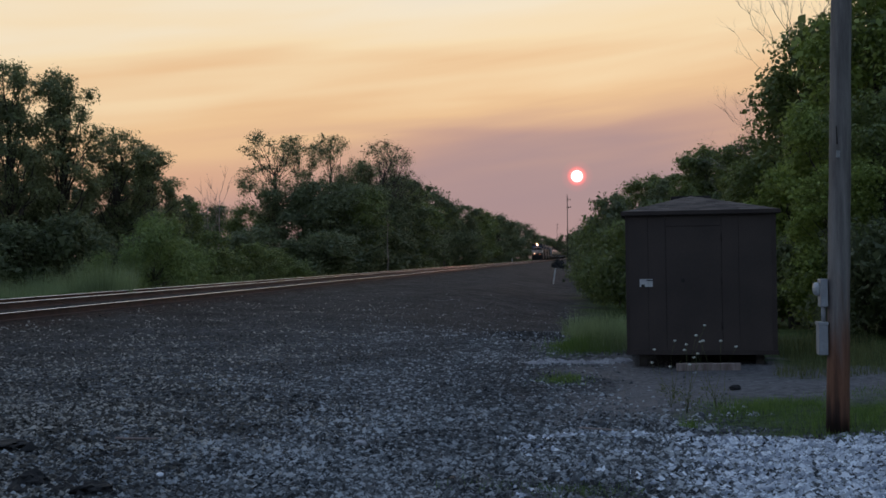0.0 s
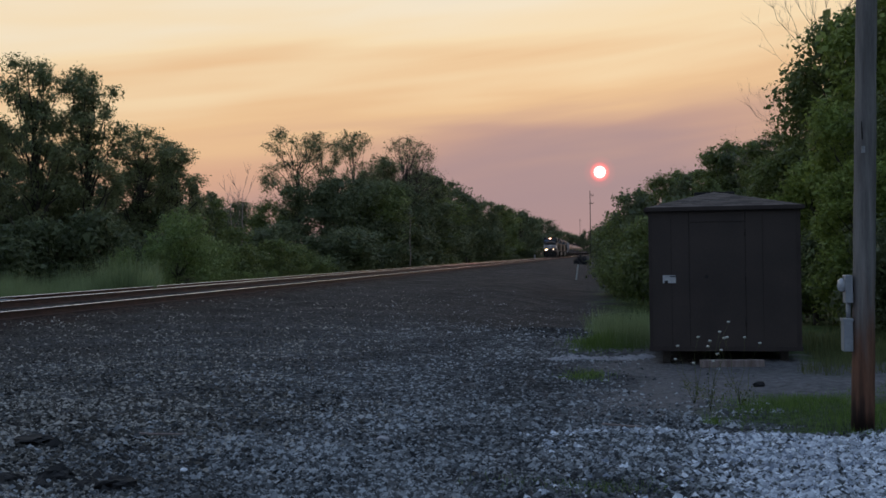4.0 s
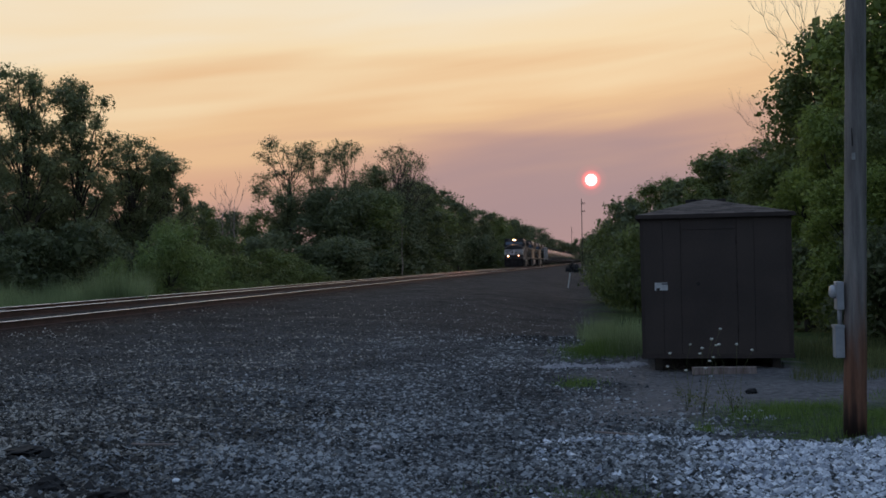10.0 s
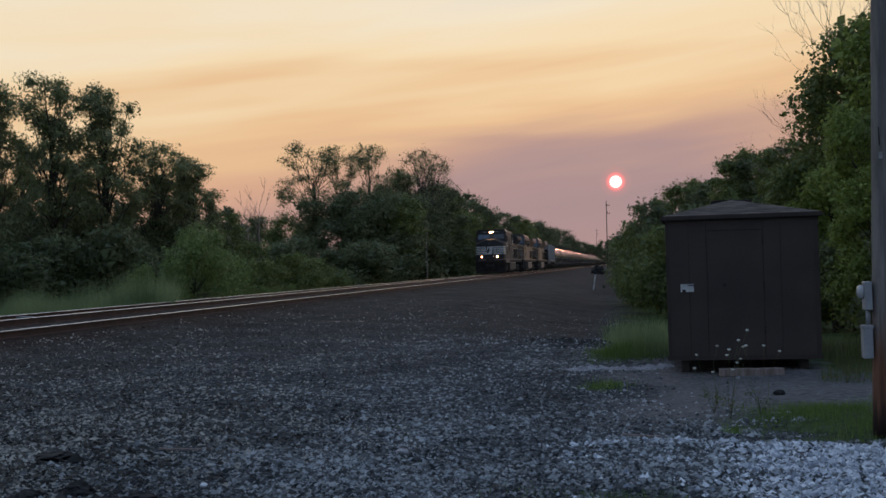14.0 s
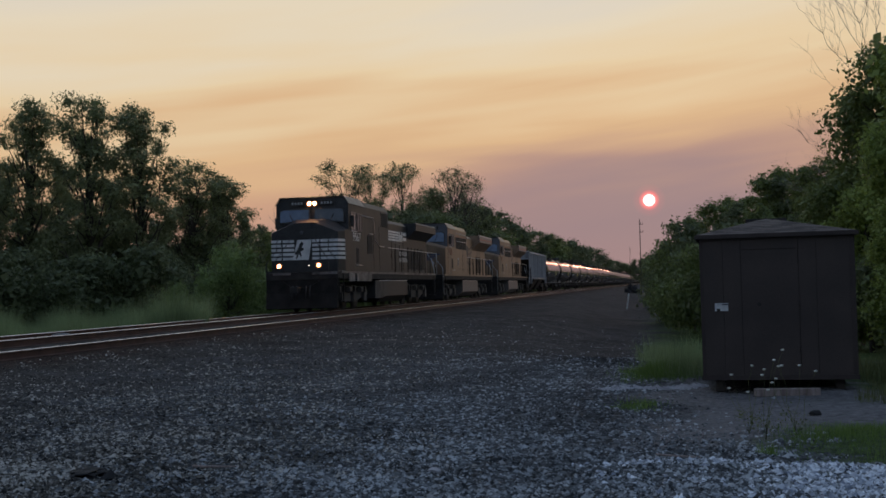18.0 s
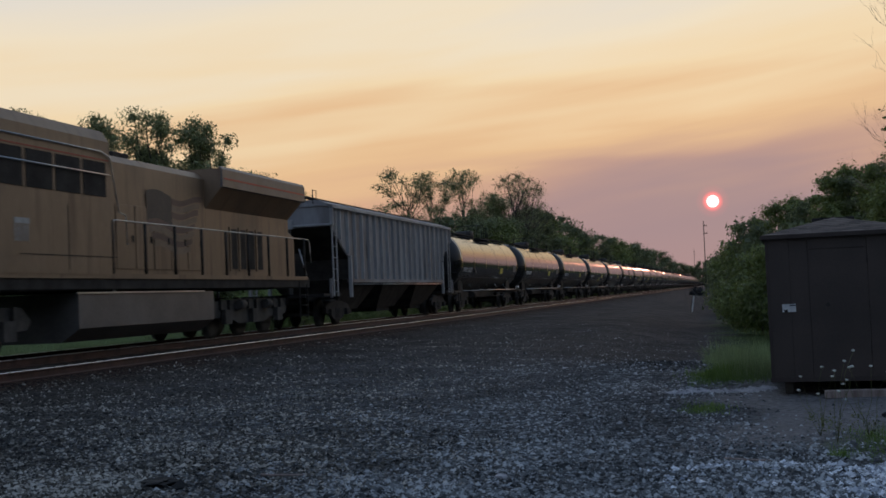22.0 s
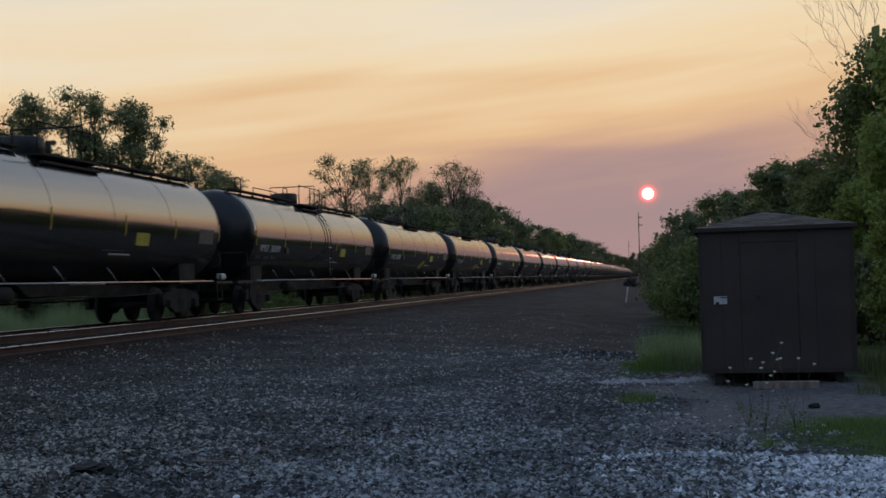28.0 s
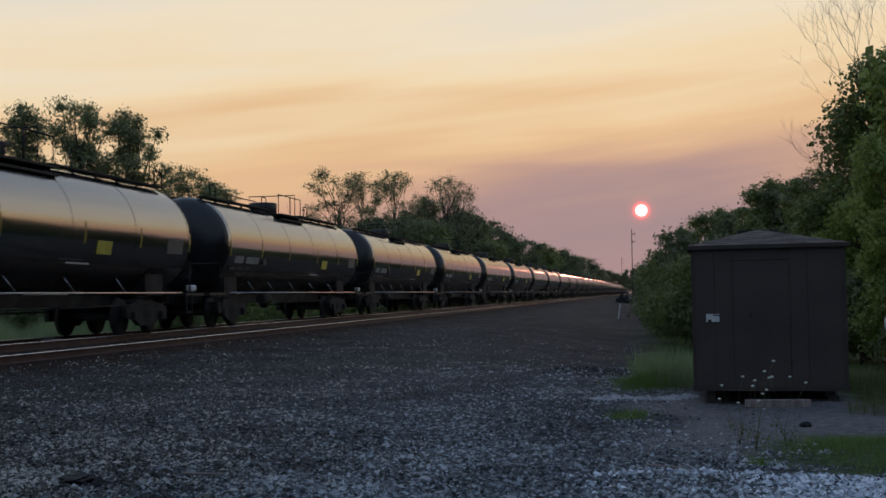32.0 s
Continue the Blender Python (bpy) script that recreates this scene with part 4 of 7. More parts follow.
def limb(bm, a, b, r0, r1, rng, n=5, bend=0.08):
    a, b = Vector(a), Vector(b)
    length = (b - a).length
    pts = []
    for k in range(n + 1):
        p = a.lerp(b, k / n)
        if 0 < k < n:
            p += Vector([rng.uniform(-1, 1) * bend * length * 0.5 for _ in range(3)])
        pts.append(p)
    tube(pts, [r0 + (r1 - r0) * k / n for k in range(n + 1)], 5, bm)
    return pts


def twigs(bm, a, d, length, r, depth, rng):
    """Bare forking branches."""
    a, d = Vector(a), Vector(d).normalized()
    b = a + d * length
    pts = limb(bm, a, b, r, r * 0.55, rng, 4, 0.10)
    if depth == 0:
        return
    for k in range(rng.randint(2, 4)):
        s = pts[rng.randint(2, 4)]
        nd = d + Vector((rng.uniform(-0.8, 0.8), rng.uniform(-0.8, 0.8), rng.uniform(-0.1, 0.5)))
        twigs(bm, s, nd, length * rng.uniform(0.5, 0.75), r * 0.62, depth - 1, rng)


TREE_KINDS = {}


def tree_kind(key, form, count, size, leaf, seed, blobs=11, leggy=0.0):
    """A tree one metre tall, to be scaled: its wood and its crown."""
    rng, pr = np.random.default_rng(seed), random.Random(seed)
    bl = []
    if form == "bush":
        for _ in range(blobs):
            a, q = pr.uniform(0, 6.28), pr.random() ** 0.6
            h = pr.uniform(0.16, 0.80)
            wide = 0.46 * (1 - 0.6 * max(0, h - 0.35))
            bl.append((q * wide * math.cos(a), q * wide * math.sin(a), h, pr.uniform(0.13, 0.22), pr.uniform(0.13, 0.22), pr.uniform(0.11, 0.19)))
    elif form == "tall":
        for k in range(blobs):
            h = 0.14 + 0.78 * (k + pr.random()) / blobs
            wide = 0.165 * math.sqrt(max(0.03, 1 - (max(0, h - 0.55) / 0.42) ** 2)) * pr.random() ** 0.75
            a = k * 2.4 + pr.uniform(-0.9, 0.9)
            q = pr.uniform(0.038, 0.078)
            bl.append((wide * math.cos(a), wide * math.sin(a), h, q, q * pr.uniform(0.85, 1.15), q * pr.uniform(0.55, 0.8)))
    elif form == "airy":
        for k in range(blobs):
            h = pr.uniform(0.42, 0.96)
            wide = 0.27 * math.sqrt(max(0.02, 1 - ((h - 0.68) / 0.31) ** 2)) * pr.random() ** 0.5
            a = k * 2.4 + pr.uniform(-0.6, 0.6)
            bl.append((wide * math.cos(a), wide * math.sin(a), h, pr.uniform(0.035, 0.075), pr.uniform(0.035, 0.075), pr.uniform(0.03, 0.055)))
    elif form in ("oval", "near"):
        for k in range(blobs):
            h = 0.12 + 0.80 * (k + pr.random()) / blobs
            wide = (0.21 * math.sqrt(max(0.04, 1 - ((h - 0.46) / 0.52) ** 2)) + 0.01) * pr.uniform(0.35, 1.05)
            a = k * 2.4 + pr.uniform(-0.8, 0.8)
            q = pr.uniform(0.055, 0.11)
            bl.append((wide * math.cos(a), wide * math.sin(a), h, q, q * pr.uniform(0.85, 1.15), q * pr.uniform(0.6, 0.85)))
    else:
        for k in range(blobs):
            h = pr.uniform(0.26, 0.90)
            wide = 0.33 * math.sqrt(max(0.05, 1 - ((h - 0.5) / 0.48) ** 2)) * pr.uniform(0.5, 1.0)
            a = k * 2.4 + pr.uniform(-0.5, 0.5)
            bl.append((wide * math.cos(a), wide * math.sin(a), h, pr.uniform(0.10, 0.18), pr.uniform(0.10, 0.18), pr.uniform(0.08, 0.15)))
    V, F = leaf_cloud(bl, count, size, rng, 0.015, 4 if form == "near" else 3, {"airy": 0.0, "tall": 0.015, "near": 0.0, "bush": 0.04}.get(form, 0.10))
    crown = raw(key + "_crown", V, F, M[leaf])
    bm = bmesh.new()
    top = max(b[2] for b in bl) * 0.93
    fork = top * (0.35 if form in ("bush", "round") else 0.8)
    r = 0.016 if form != "airy" else 0.011
    limb(bm, (0, 0, -0.03), (0.01, 0.0, fork), r, r * 0.6, pr, 7, 0.03)
    for b in bl:
        z = min(fork, max(0.06, b[2] * pr.uniform(0.55, 0.8)))
        limb(bm, (0, 0, z), b[:3], r * 0.26, r * 0.08, pr, 4, 0.12)
    if form == "airy":
        for b in bl:
            for _ in range(4):
                e = [b[j] + b[3 + j] * pr.uniform(-0.9, 0.9) for j in range(3)]
                limb(bm, b[:3], e, r * 0.14, r * 0.06, pr, 3, 0.1)
    wood = mesh_from(key + "_wood", bm, M["bark"])
    TREE_KINDS[key] = (wood, crown)


tree_kind("tall_a", "tall", 26000, 0.0051, "leaf_tall", 21, 72)
tree_kind("tall_b", "tall", 26000, 0.0051, "leaf_tall", 22, 68)
tree_kind("round_a", "round", 13000, 0.0102, "leaf_dark", 23, 26)
tree_kind("round_b", "round", 13000, 0.0102, "leaf_mid", 24, 26)
tree_kind("airy_a", "airy", 11000, 0.0048, "leaf_tall", 25, 60)
tree_kind("airy_b", "airy", 3600, 0.0040, "leaf_tall", 26, 50)
tree_kind("bush_a", "bush", 7000, 0.018, "leaf_dark", 27, 22)
tree_kind("bush_b", "bush", 9500, 0.0155, "leaf_mid", 28, 22)
tree_kind("bush_l", "bush", 12000, 0.013, "leaf_light", 29, 24)
tree_kind("near_a", "near", 22000, 0.0078, "leaf_bright", 30, 44)
tree_kind("near_b", "near", 20000, 0.0078, "leaf_mid", 31, 44)
tree_kind("oval_a", "oval", 13000, 0.0085, "leaf_dark", 32, 34)
tree_kind("oval_b", "oval", 13000, 0.0085, "leaf_mid", 33, 34)
SAY = {"tall": ("tall dark broadleaf tree with a clumpy crown", "tree"), "oval": ("upright green broadleaf tree", "tree"), "round": ("broad dark green broadleaf tree", "tree"), "airy": ("thin-crowned tree with sparse leaves", "tree"),
       "bush": ("dense rounded green shrub", "shrub"), "near": ("leafy green tree at the wood's edge", "tree")}
tree_count = 0


def plant(key, az, dist, top_el, wide=None, label=""):
    """A tree at a bearing and distance from the eye, its top at an elevation; wide: its width over its usual one."""
    global tree_count
    tree_count += 1
    x, y = dist * math.sin(radians(az)), dist * math.cos(radians(az))
    z = float(ground_z(x, y)) - 0.05
    h = EYE[2] + dist * math.tan(radians(top_el)) - z
    form = key.split("_")[0]
    # keep clear of the track
    half = {"bush": 0.62, "round": 0.48, "oval": 0.31, "tall": 0.24, "near": 0.31, "airy": 0.34}[form] * h * (wide or 1)
    if x < TRACK and x + half > TRACK - 3.2:
        x = TRACK - 3.2 - half
        z = float(ground_z(x, y)) - 0.05
    lb, cat = SAY[form]
    t = tagged(new("shrub" if form == "bush" else "tree"), label or lb, cat)
    t.matrix_basis = pose(x, y, z, 0, 0, (tree_count * 137.5) % 360) @ Matrix.Diagonal((h * (wide or 1), h * (wide or 1), h * 1.04, 1))
    wood, crown = TREE_KINDS[key]
    part("trunk", wood, None, t)
    part("crown", crown, None, t)
    return t


def plant_all():
    # beyond the track
    for key, az, d, el, w in (
            ("tall_a", -27.0, 66, 9.6, 1.0), ("tall_b", -24.7, 67, 9.1, 1.0), ("tall_b", -29.6, 68, 9.2, 0.95), ("tall_a", -32.4, 66, 9.4, 1.0), ("tall_b", -35.0, 66, 9.2, 1.0), ("tall_a", -37.5, 66, 9.6, 1.0),
            ("tall_a", -22.3, 70, 6.3, 1.35), ("tall_b", -21.0, 72, 5.7, 1.3), ("oval_b", -21.6, 76, 4.6, 1.1), ("tall_a", -25.9, 78, 5.8, 1.1), ("tall_b", -28.3, 78, 6.2, 1.1), ("tall_a", -31.0, 78, 6.4, 1.1), ("oval_a", -33.8, 76, 5.8, 1.1),
            ("oval_a", -23.6, 76, 3.9, 1.2), ("oval_a", -26.4, 72, 3.8, 1.3), ("oval_a", -29.0, 72, 4.0, 1.3), ("oval_a", -32.0, 72, 4.0, 1.3), ("oval_a", -35.5, 70, 4.0, 1.3), ("oval_a", -20.2, 84, 4.0, 1.1), ("oval_b", -19.2, 88, 3.0, 1.2),
            ("bush_a", -23.6, 62, 2.6, 1.1), ("bush_a", -26.0, 61, 2.6, 1.2), ("bush_a", -28.6, 60, 2.6, 1.2), ("bush_a", -31.4, 59, 2.4, 1.2), ("bush_a", -34.4, 58, 2.4, 1.2), ("bush_a", -37.4, 58, 2.4, 1.2),
            ("bush_l", -20.7, 57, 2.7, 0.85), ("bush_l", -19.2, 60, 1.5, 0.9), ("bush_l", -22.4, 55, 1.0, 0.9), ("bush_b", -17.6, 68, 0.9, 1.2), ("bush_b", -18.4, 84, 1.9, 1.1), ("bush_l", -18.2, 58, 0.5, 1.0),
            ("bush_l", -16.4, 60, 0.0, 1.0), ("bush_l", -15.1, 64, -0.1, 1.0), ("bush_b", -15.8, 82, 1.2, 1.2), ("round_a", -17.6, 130, 2.8, 1.0), ("round_a", -19.4, 140, 3.0, 1.0), ("round_b", -16.2, 125, 2.8, 1.0),
            ("bush_a", -24.6, 70, 3.3, 1.0), ("bush_a", -26.9, 70, 3.3, 1.0), ("bush_a", -29.2, 70, 3.4, 1.0), ("bush_a", -31.5, 70, 3.3, 1.0), ("bush_a", -33.8, 70, 3.4, 1.0), ("bush_a", -36.0, 70, 3.3, 1.0), ("bush_a", -22.4, 72, 3.0, 1.0), ("bush_a", -3.9, 250, 0.6, 1.6), ("bush_a", -3.3, 300, 0.5, 1.6), ("bush_a", -2.8, 350, 0.45, 1.7), ("bush_a", -4.6, 210, 0.7, 1.6), ("bush_a", -18.6, 110, 2.2, 1.3), ("bush_a", -16.6, 105, 1.9, 1.3)):
        plant(key, az, d, el, w)
    for key, az, d, el, w in (
            ("airy_a", -15.0, 120, 6.0, 1.15), ("airy_a", -13.6, 122, 5.4, 1.05), ("airy_a", -12.3, 124, 5.9, 0.8), ("tall_b", -10.8, 128, 4.9, 1.1), ("airy_b", -9.4, 130, 5.7, 0.9), ("airy_b", -8.1, 132, 5.6, 1.0), ("airy_b", -8.8, 134, 5.0, 0.9),
            ("round_a", -14.2, 118, 3.7, 1.2), ("round_a", -12.4, 116, 3.9, 1.2), ("round_b", -10.6, 118, 3.6, 1.3), ("round_a", -9.0, 122, 3.7, 1.3), ("round_a", -7.3, 130, 3.5, 1.2), ("round_b", -6.4, 160, 2.8, 1.3), ("tall_a", -11.6, 126, 4.4, 1.3),
            ("bush_a", -13.4, 104, 1.5, 1.7), ("bush_a", -11.8, 106, 1.6, 1.7), ("bush_a", -10.2, 110, 1.6, 1.7), ("bush_a", -8.8, 122, 1.7, 1.7), ("bush_a", -7.5, 136, 1.7, 1.7), ("bush_b", -14.6, 96, 0.9, 1.5),
            ("round_a", -5.5, 178, 3.1, 1.1), ("round_a", -4.7, 200, 2.5, 1.2), ("bush_a", -6.3, 150, 1.5, 1.8), ("bush_a", -5.3, 175, 1.3, 1.8), ("round_b", -4.0, 260, 1.9, 1.3), ("round_a", -3.3, 330, 1.7, 1.3), ("round_a", -2.7, 400, 1.4, 1.4),
            ("airy_b", -7.7, 136, 5.3, 0.9), ("oval_a", -7.2, 138, 4.4, 1.3), ("oval_b", -6.6, 150, 3.8, 1.4), ("oval_a", -6.0, 165, 3.4, 1.4), ("bush_a", -4.3, 230, 1.2, 1.9), ("bush_a", -3.6, 300, 1.0, 2.0), ("round_a", -2.2, 700, 1.05, 1.4), ("round_b", -1.7, 1050, 0.95, 1.5), ("round_a", -1.1, 1050, 0.9, 1.6), ("round_a", -0.5, 1050, 0.95, 1.6), ("round_a", -2.5, 560, 1.15, 1.3),
            ("round_b", 0.1, 1050, 1.0, 1.6), ("round_a", 0.6, 1050, 1.0, 1.6), ("round_a", -3.0, 480, 1.25, 1.2), ("bush_a", -2.9, 420, 0.8, 1.4), ("oval_a", -3.6, 300, 1.7, 1.2), ("oval_b", -4.4, 240, 2.0, 1.2), ("oval_a", -5.0, 210, 2.3, 1.2)):
        plant(key, az, d, el + (0.45 if -6.7 < az < -2.4 and d < 500 else 0.0), w)
    # along the right of the cutting, towards the shed
    for key, az, d, el, w in (
            ("round_a", -1.12, 400, 0.75, 0.8), ("oval_a", -0.8, 380, 0.85, 1.0), ("round_b", -0.45, 330, 0.9, 0.8), ("bush_b", 1.0, 62, 2.2, 0.8), ("bush_b", 0.75, 56, 1.4, 0.8), ("bush_a", 1.9, 60, 2.9, 0.9), ("bush_b", 1.5, 50, 1.5, 0.8), ("oval_b", 1.5, 66, 2.7, 1.2), ("oval_b", 2.6, 62, 3.3, 1.2), ("bush_a", 2.9, 56, 2.8, 0.9), ("oval_b", 3.5, 62, 3.9, 1.1), ("bush_b", 2.6, 46, 2.0, 0.9),
            ("oval_a", 4.2, 58, 4.1, 1.1), ("bush_a", 3.8, 46, 2.6, 0.9), ("oval_b", 5.0, 54, 4.8, 1.1), ("oval_b", 5.8, 52, 5.2, 1.1), ("oval_a", 6.7, 52, 5.3, 1.1), ("bush_a", 4.8, 40, 2.8, 1.0), ("bush_b", 0.55, 84, 1.7, 0.9), ("bush_a", 0.8, 100, 1.9, 1.0), ("bush_a", 0.3, 120, 1.3, 1.0), ("bush_a", 0.2, 160, 1.0, 1.1),
            ("near_b", 9.7, 38, 8.7, 0.95), ("near_b", 7.7, 44, 5.6, 1.0), ("near_b", 11.4, 36, 10.8, 1.0), ("near_a", 13.4, 32, 12.4, 1.0), ("near_a", 11.2, 28, 6.8, 1.0), ("near_a", 9.4, 30, 4.4, 1.2), ("near_b", 15.2, 33, 13.0, 1.1), ("near_b", 17.4, 32, 13.5, 1.2),
            ("bush_a", 6.5, 34, 2.6, 1.0), ("bush_a", 8.2, 31, 1.8, 1.1), ("bush_a", 10.2, 27, 1.6, 1.0), ("bush_b", 11.6, 26, 2.6, 1.0), ("bush_a", 12.6, 24, 1.8, 1.0), ("bush_a", 14.4, 24, 2.2, 1.0), ("near_b", 13.4, 27, 7.5, 1.1), ("bush_a", 16.5, 25, 2.5, 1.1), ("near_a", 11.6, 25.5, 4.4, 1.2), ("near_b", 8.4, 36, 4.6, 1.2)):
        plant(key, az, d, el + (0.35 if az < 3 else 0.0), w)


plant_all()


def build_dead_tree(az, d, top_el, spread, seed, label, start=0.35, limbs=12, forks=3):
    rng = random.Random(seed)
    x, y = d * math.sin(radians(az)), d * math.cos(radians(az))
    z = float(ground_z(x, y))
    h = EYE[2] + d * math.tan(radians(top_el)) - z
    t = tagged(new("dead_tree"), label, "tree")
    t.location = (x, y, z - 0.05)
    bm = bmesh.new()
    limb(bm, (0, 0, 0), (0.02 * h, 0, h * 0.8), 0.009 * h, 0.003 * h, rng, 7, 0.03)
    part("trunk", bm, M["dead_wood"], t)
    for k in range(limbs):
        bm = bmesh.new()
        s = start + (0.8 - start) * k / (limbs - 1)
        a = k * 2.4 + rng.uniform(-0.4, 0.4)
        twigs(bm, (0.02 * h * s, 0, h * s), (spread * math.cos(a), spread * math.sin(a), 0.8 + 0.7 * s), h * 0.25 * (1.2 - 0.5 * s), 0.0011 * h if forks > 1 else 0.0022 * h, forks, rng)
        part("branch", bm, M["dead_wood"], t)


build_dead_tree(-9.66, 106, 2.2, 0.25, 8, "pale bare trunk standing before dark trees", 0.75, 3, 0)
build_brush_pile(-4.4, 180.0, 2.2, 1.5)
build_dead_tree(10.0, 41, 12.9, 0.80, 4, "bare dead tree with fine grey branches", 0.55)
build_dead_tree(9.0, 40, 7.4, 1.3, 9, "bare dead sapling leaning out of the foliage", 0.3)
build_dead_tree(-17.7, 92, 4.1, 0.5, 5, "thin dead snag standing among shrubs", 0.5, 6, 1)
build_dead_tree(-18.25, 94, 3.6, 0.5, 6, "thin dead snag standing among shrubs", 0.5, 5, 1)


# ---- grass and weeds ----
def blades(name, x, y, height, width, material, label, seed, lean=0.35, vary=0.3):
    rng = np.random.default_rng(seed)
    n = len(x)
    z = ground_z(x, y) - 0.02
    h = height * rng.lognormal(0, vary, n).clip(0, 1.6) * (1 + 0.30 * np.sin(2.1 * x + 1.3 * y) + 0.22 * np.sin(4.7 * x - 3.1 * y + 1))
    a = rng.uniform(0, 2 * np.pi, n)
    dx, dy = np.cos(a) * width / 2, np.sin(a) * width / 2
    b = rng.uniform(0, 2 * np.pi, n)
    lx, ly = np.cos(b) * h * lean * rng.random(n), np.sin(b) * h * lean * rng.random(n)
    P = np.stack([np.stack([x - dx, y - dy, z], -1), np.stack([x + dx, y + dy, z], -1), np.stack([x + lx, y + ly, z + h], -1)], 1)
    tagged(new(name, raw(name, P.reshape(-1, 3), np.arange(3 * n).reshape(-1, 3), material)), label, "grass", kind="stuff")


def build_grass():
    rng = np.random.default_rng(8)

    def cloud(n, cx, cy, sx, sy):
        return cx + rng.normal(0, sx, n), cy + rng.normal(0, sy, n)
    x, y = rng.uniform(0.8, 4.2, 24000), rng.uniform(10.5, 14.6, 24000)
    k = (y > 10.75 + 0.15 * np.sin(5 * x)) & (x > 1.15 + 0.10 * np.sin(7 * y) - 0.06 * (y - 11) + rng.normal(0, 0.10, len(x))) & (y < 12.9 + 0.6 * (x - 1.2) + rng.normal(0, 0.25, len(x)))
    blades("lawn_grass", x[k], y[k], 0.060, 0.008, M["grass"], "short green grass round the pole", 1)
    x, y = rng.uniform(-0.55, 0.75, 4600), rng.uniform(19.3, 26.5, 4600)
    k = x > -0.42 + 0.06 * (25 - y) + 0.16 * np.sin(2.3 * y) + rng.normal(0, 0.10, len(x))
    blades("ditch_grass", x[k], y[k], 0.29, 0.010, M["grass_pale"], "rank pale green grass beside the shed", 2, 0.6)
    x, y = cloud(700, -0.38, 15.9, 0.16, 0.25)
    blades("grass_tuft", x, y, 0.06, 0.01, M["grass"], "small green tuft growing in gravel", 3)
    x, y = cloud(1300, -0.16, 8.1, 0.28, 0.20)
    blades("grass_patch", x, y, 0.05, 0.009, M["grass"], "thin green grass growing in gravel", 4)
    x, y = cloud(90, 0.92, 11.3, 0.05, 0.05)
    blades("yellow_weed", x, y, 0.10, 0.010, M["grass"], "small yellowish weed at the gravel's edge", 14)
    x, y = cloud(2600, -0.1, 20.0, 0.28, 0.5)
    blades("grass_edge", x, y, 0.14, 0.01, M["grass"], "green grass at the pad's edge", 6)
    x, y = rng.uniform(2.5, 5.0, 6000), rng.uniform(16.2, 23.0, 6000)
    k = (x > 2.45 + 0.2 * np.sin(3 * y)) & ~((y > 17.2) & (y < 21.2) & (x < 3.0))
    blades("shade_grass", x[k], y[k], 0.17, 0.010, M["grass_dull"], "rough green grass between shed and pole", 9)
    # tall pale grass beyond the track
    n = 66000
    az, d = np.radians(rng.uniform(-38, -21.6, n)), rng.uniform(40, 60, n)
    blades("tall_grass", d * np.sin(az), d * np.cos(az), 1.10, 0.018, M["grass_pale"], "tall pale green grass beyond the track", 5, 0.45, 0.16)
    n = 24000
    az, d = np.radians(rng.uniform(-22, -4, n)), rng.uniform(0, 1, n)
    lat = -TRACK + 3.2 + 5.5 * rng.random(n) ** 1.5
    yy = lat / np.tan(-az)
    blades("verge_grass", -lat, yy, 0.6, 0.03, M["grass_dull"], "rough green grass along the far verge", 7, 0.5)


build_grass()


def build_weed(x, y, s, seed):
    rng = random.Random(seed)
    w = tagged(new("wildflower"), "spindly weed with pale flower heads growing in gravel", "weed")
    w.location = (x, y, float(ground_z(x, y)) - 0.01)
    for k in range(5):
        a = rng.uniform(0, 6.28)
        h = s * rng.uniform(0.55, 1.0)
        r = 0.40 * s * rng.random() ** 0.6
        top = (r * math.cos(a), r * math.sin(a), h)
        part("stem", limb_mesh((0, 0, 0), top, 0.003, 0.0016, rng), M["grass_dull"], w)
        n = 10
        hd = disc_stack([(0, 0.008), (0.010, 0.019), (0.018, 0.016), (0.022, 0.006)], top, "z", n)
        part("flower_head", hd, M["flower"], w, "pale cream flower head")
    prng = np.random.default_rng(seed)
    V, F = leaf_cloud([(0.1 * math.cos(k), 0.1 * math.sin(k), 0.12 + 0.03 * k, 0.12, 0.12, 0.10) for k in range(5)], 110, 0.011, prng)
    part("leaves", raw("weed_leaves", V, F, M["grass_dull"]), None, w)


def limb_mesh(a, b, r0, r1, rng):
    bm = bmesh.new()
    limb(bm, a, b, r0, r1, rng, 4, 0.10)
    return bm


build_weed(0.98, 12.3, 0.95, 1)
build_weed(1.30, 12.5, 0.72, 2)
build_weed(0.85, 12.7, 0.70, 5)

# ---- train ----
TRAIN = []
MESHES = {}


def shared(key, make, material):
    """One mesh for all alike parts of the train."""
    if key not in MESHES:
        MESHES[key] = mesh_from(key, make(), material)
    return MESHES[key]


def put(name, key, make, material, parent, label="", at=None):
    ob = part(name, shared(key, make, material), None, parent, label)
    if at is not None:
        ob.matrix_local = at
    return ob


def loft(rings, caps=True):
    """Skins a row of equal-count outlines."""
    bm = bmesh.new()
    R = [[bm.verts.new(p) for p in ring] for ring in rings]
    n = len(R[0])
    for a, b in zip(R, R[1:]):
        for k in range(n):
            bm.faces.new((a[k], a[(k + 1) % n], b[(k + 1) % n], b[k]))
    if caps:
        bm.faces.new(R[0][::-1])
        bm.faces.new(R[-1])
    bmesh.ops.recalc_face_normals(bm, faces=bm.faces[:])
    return bm


def wheel_mesh(r):
    return disc_stack([(-0.065, r * 0.30), (-0.065, r * 0.78), (-0.045, r), (0.035, r * 1.0), (0.045, r * 1.06), (0.065, r * 1.05), (0.065, r * 0.3)], (0, 0, 0), "x", 18)


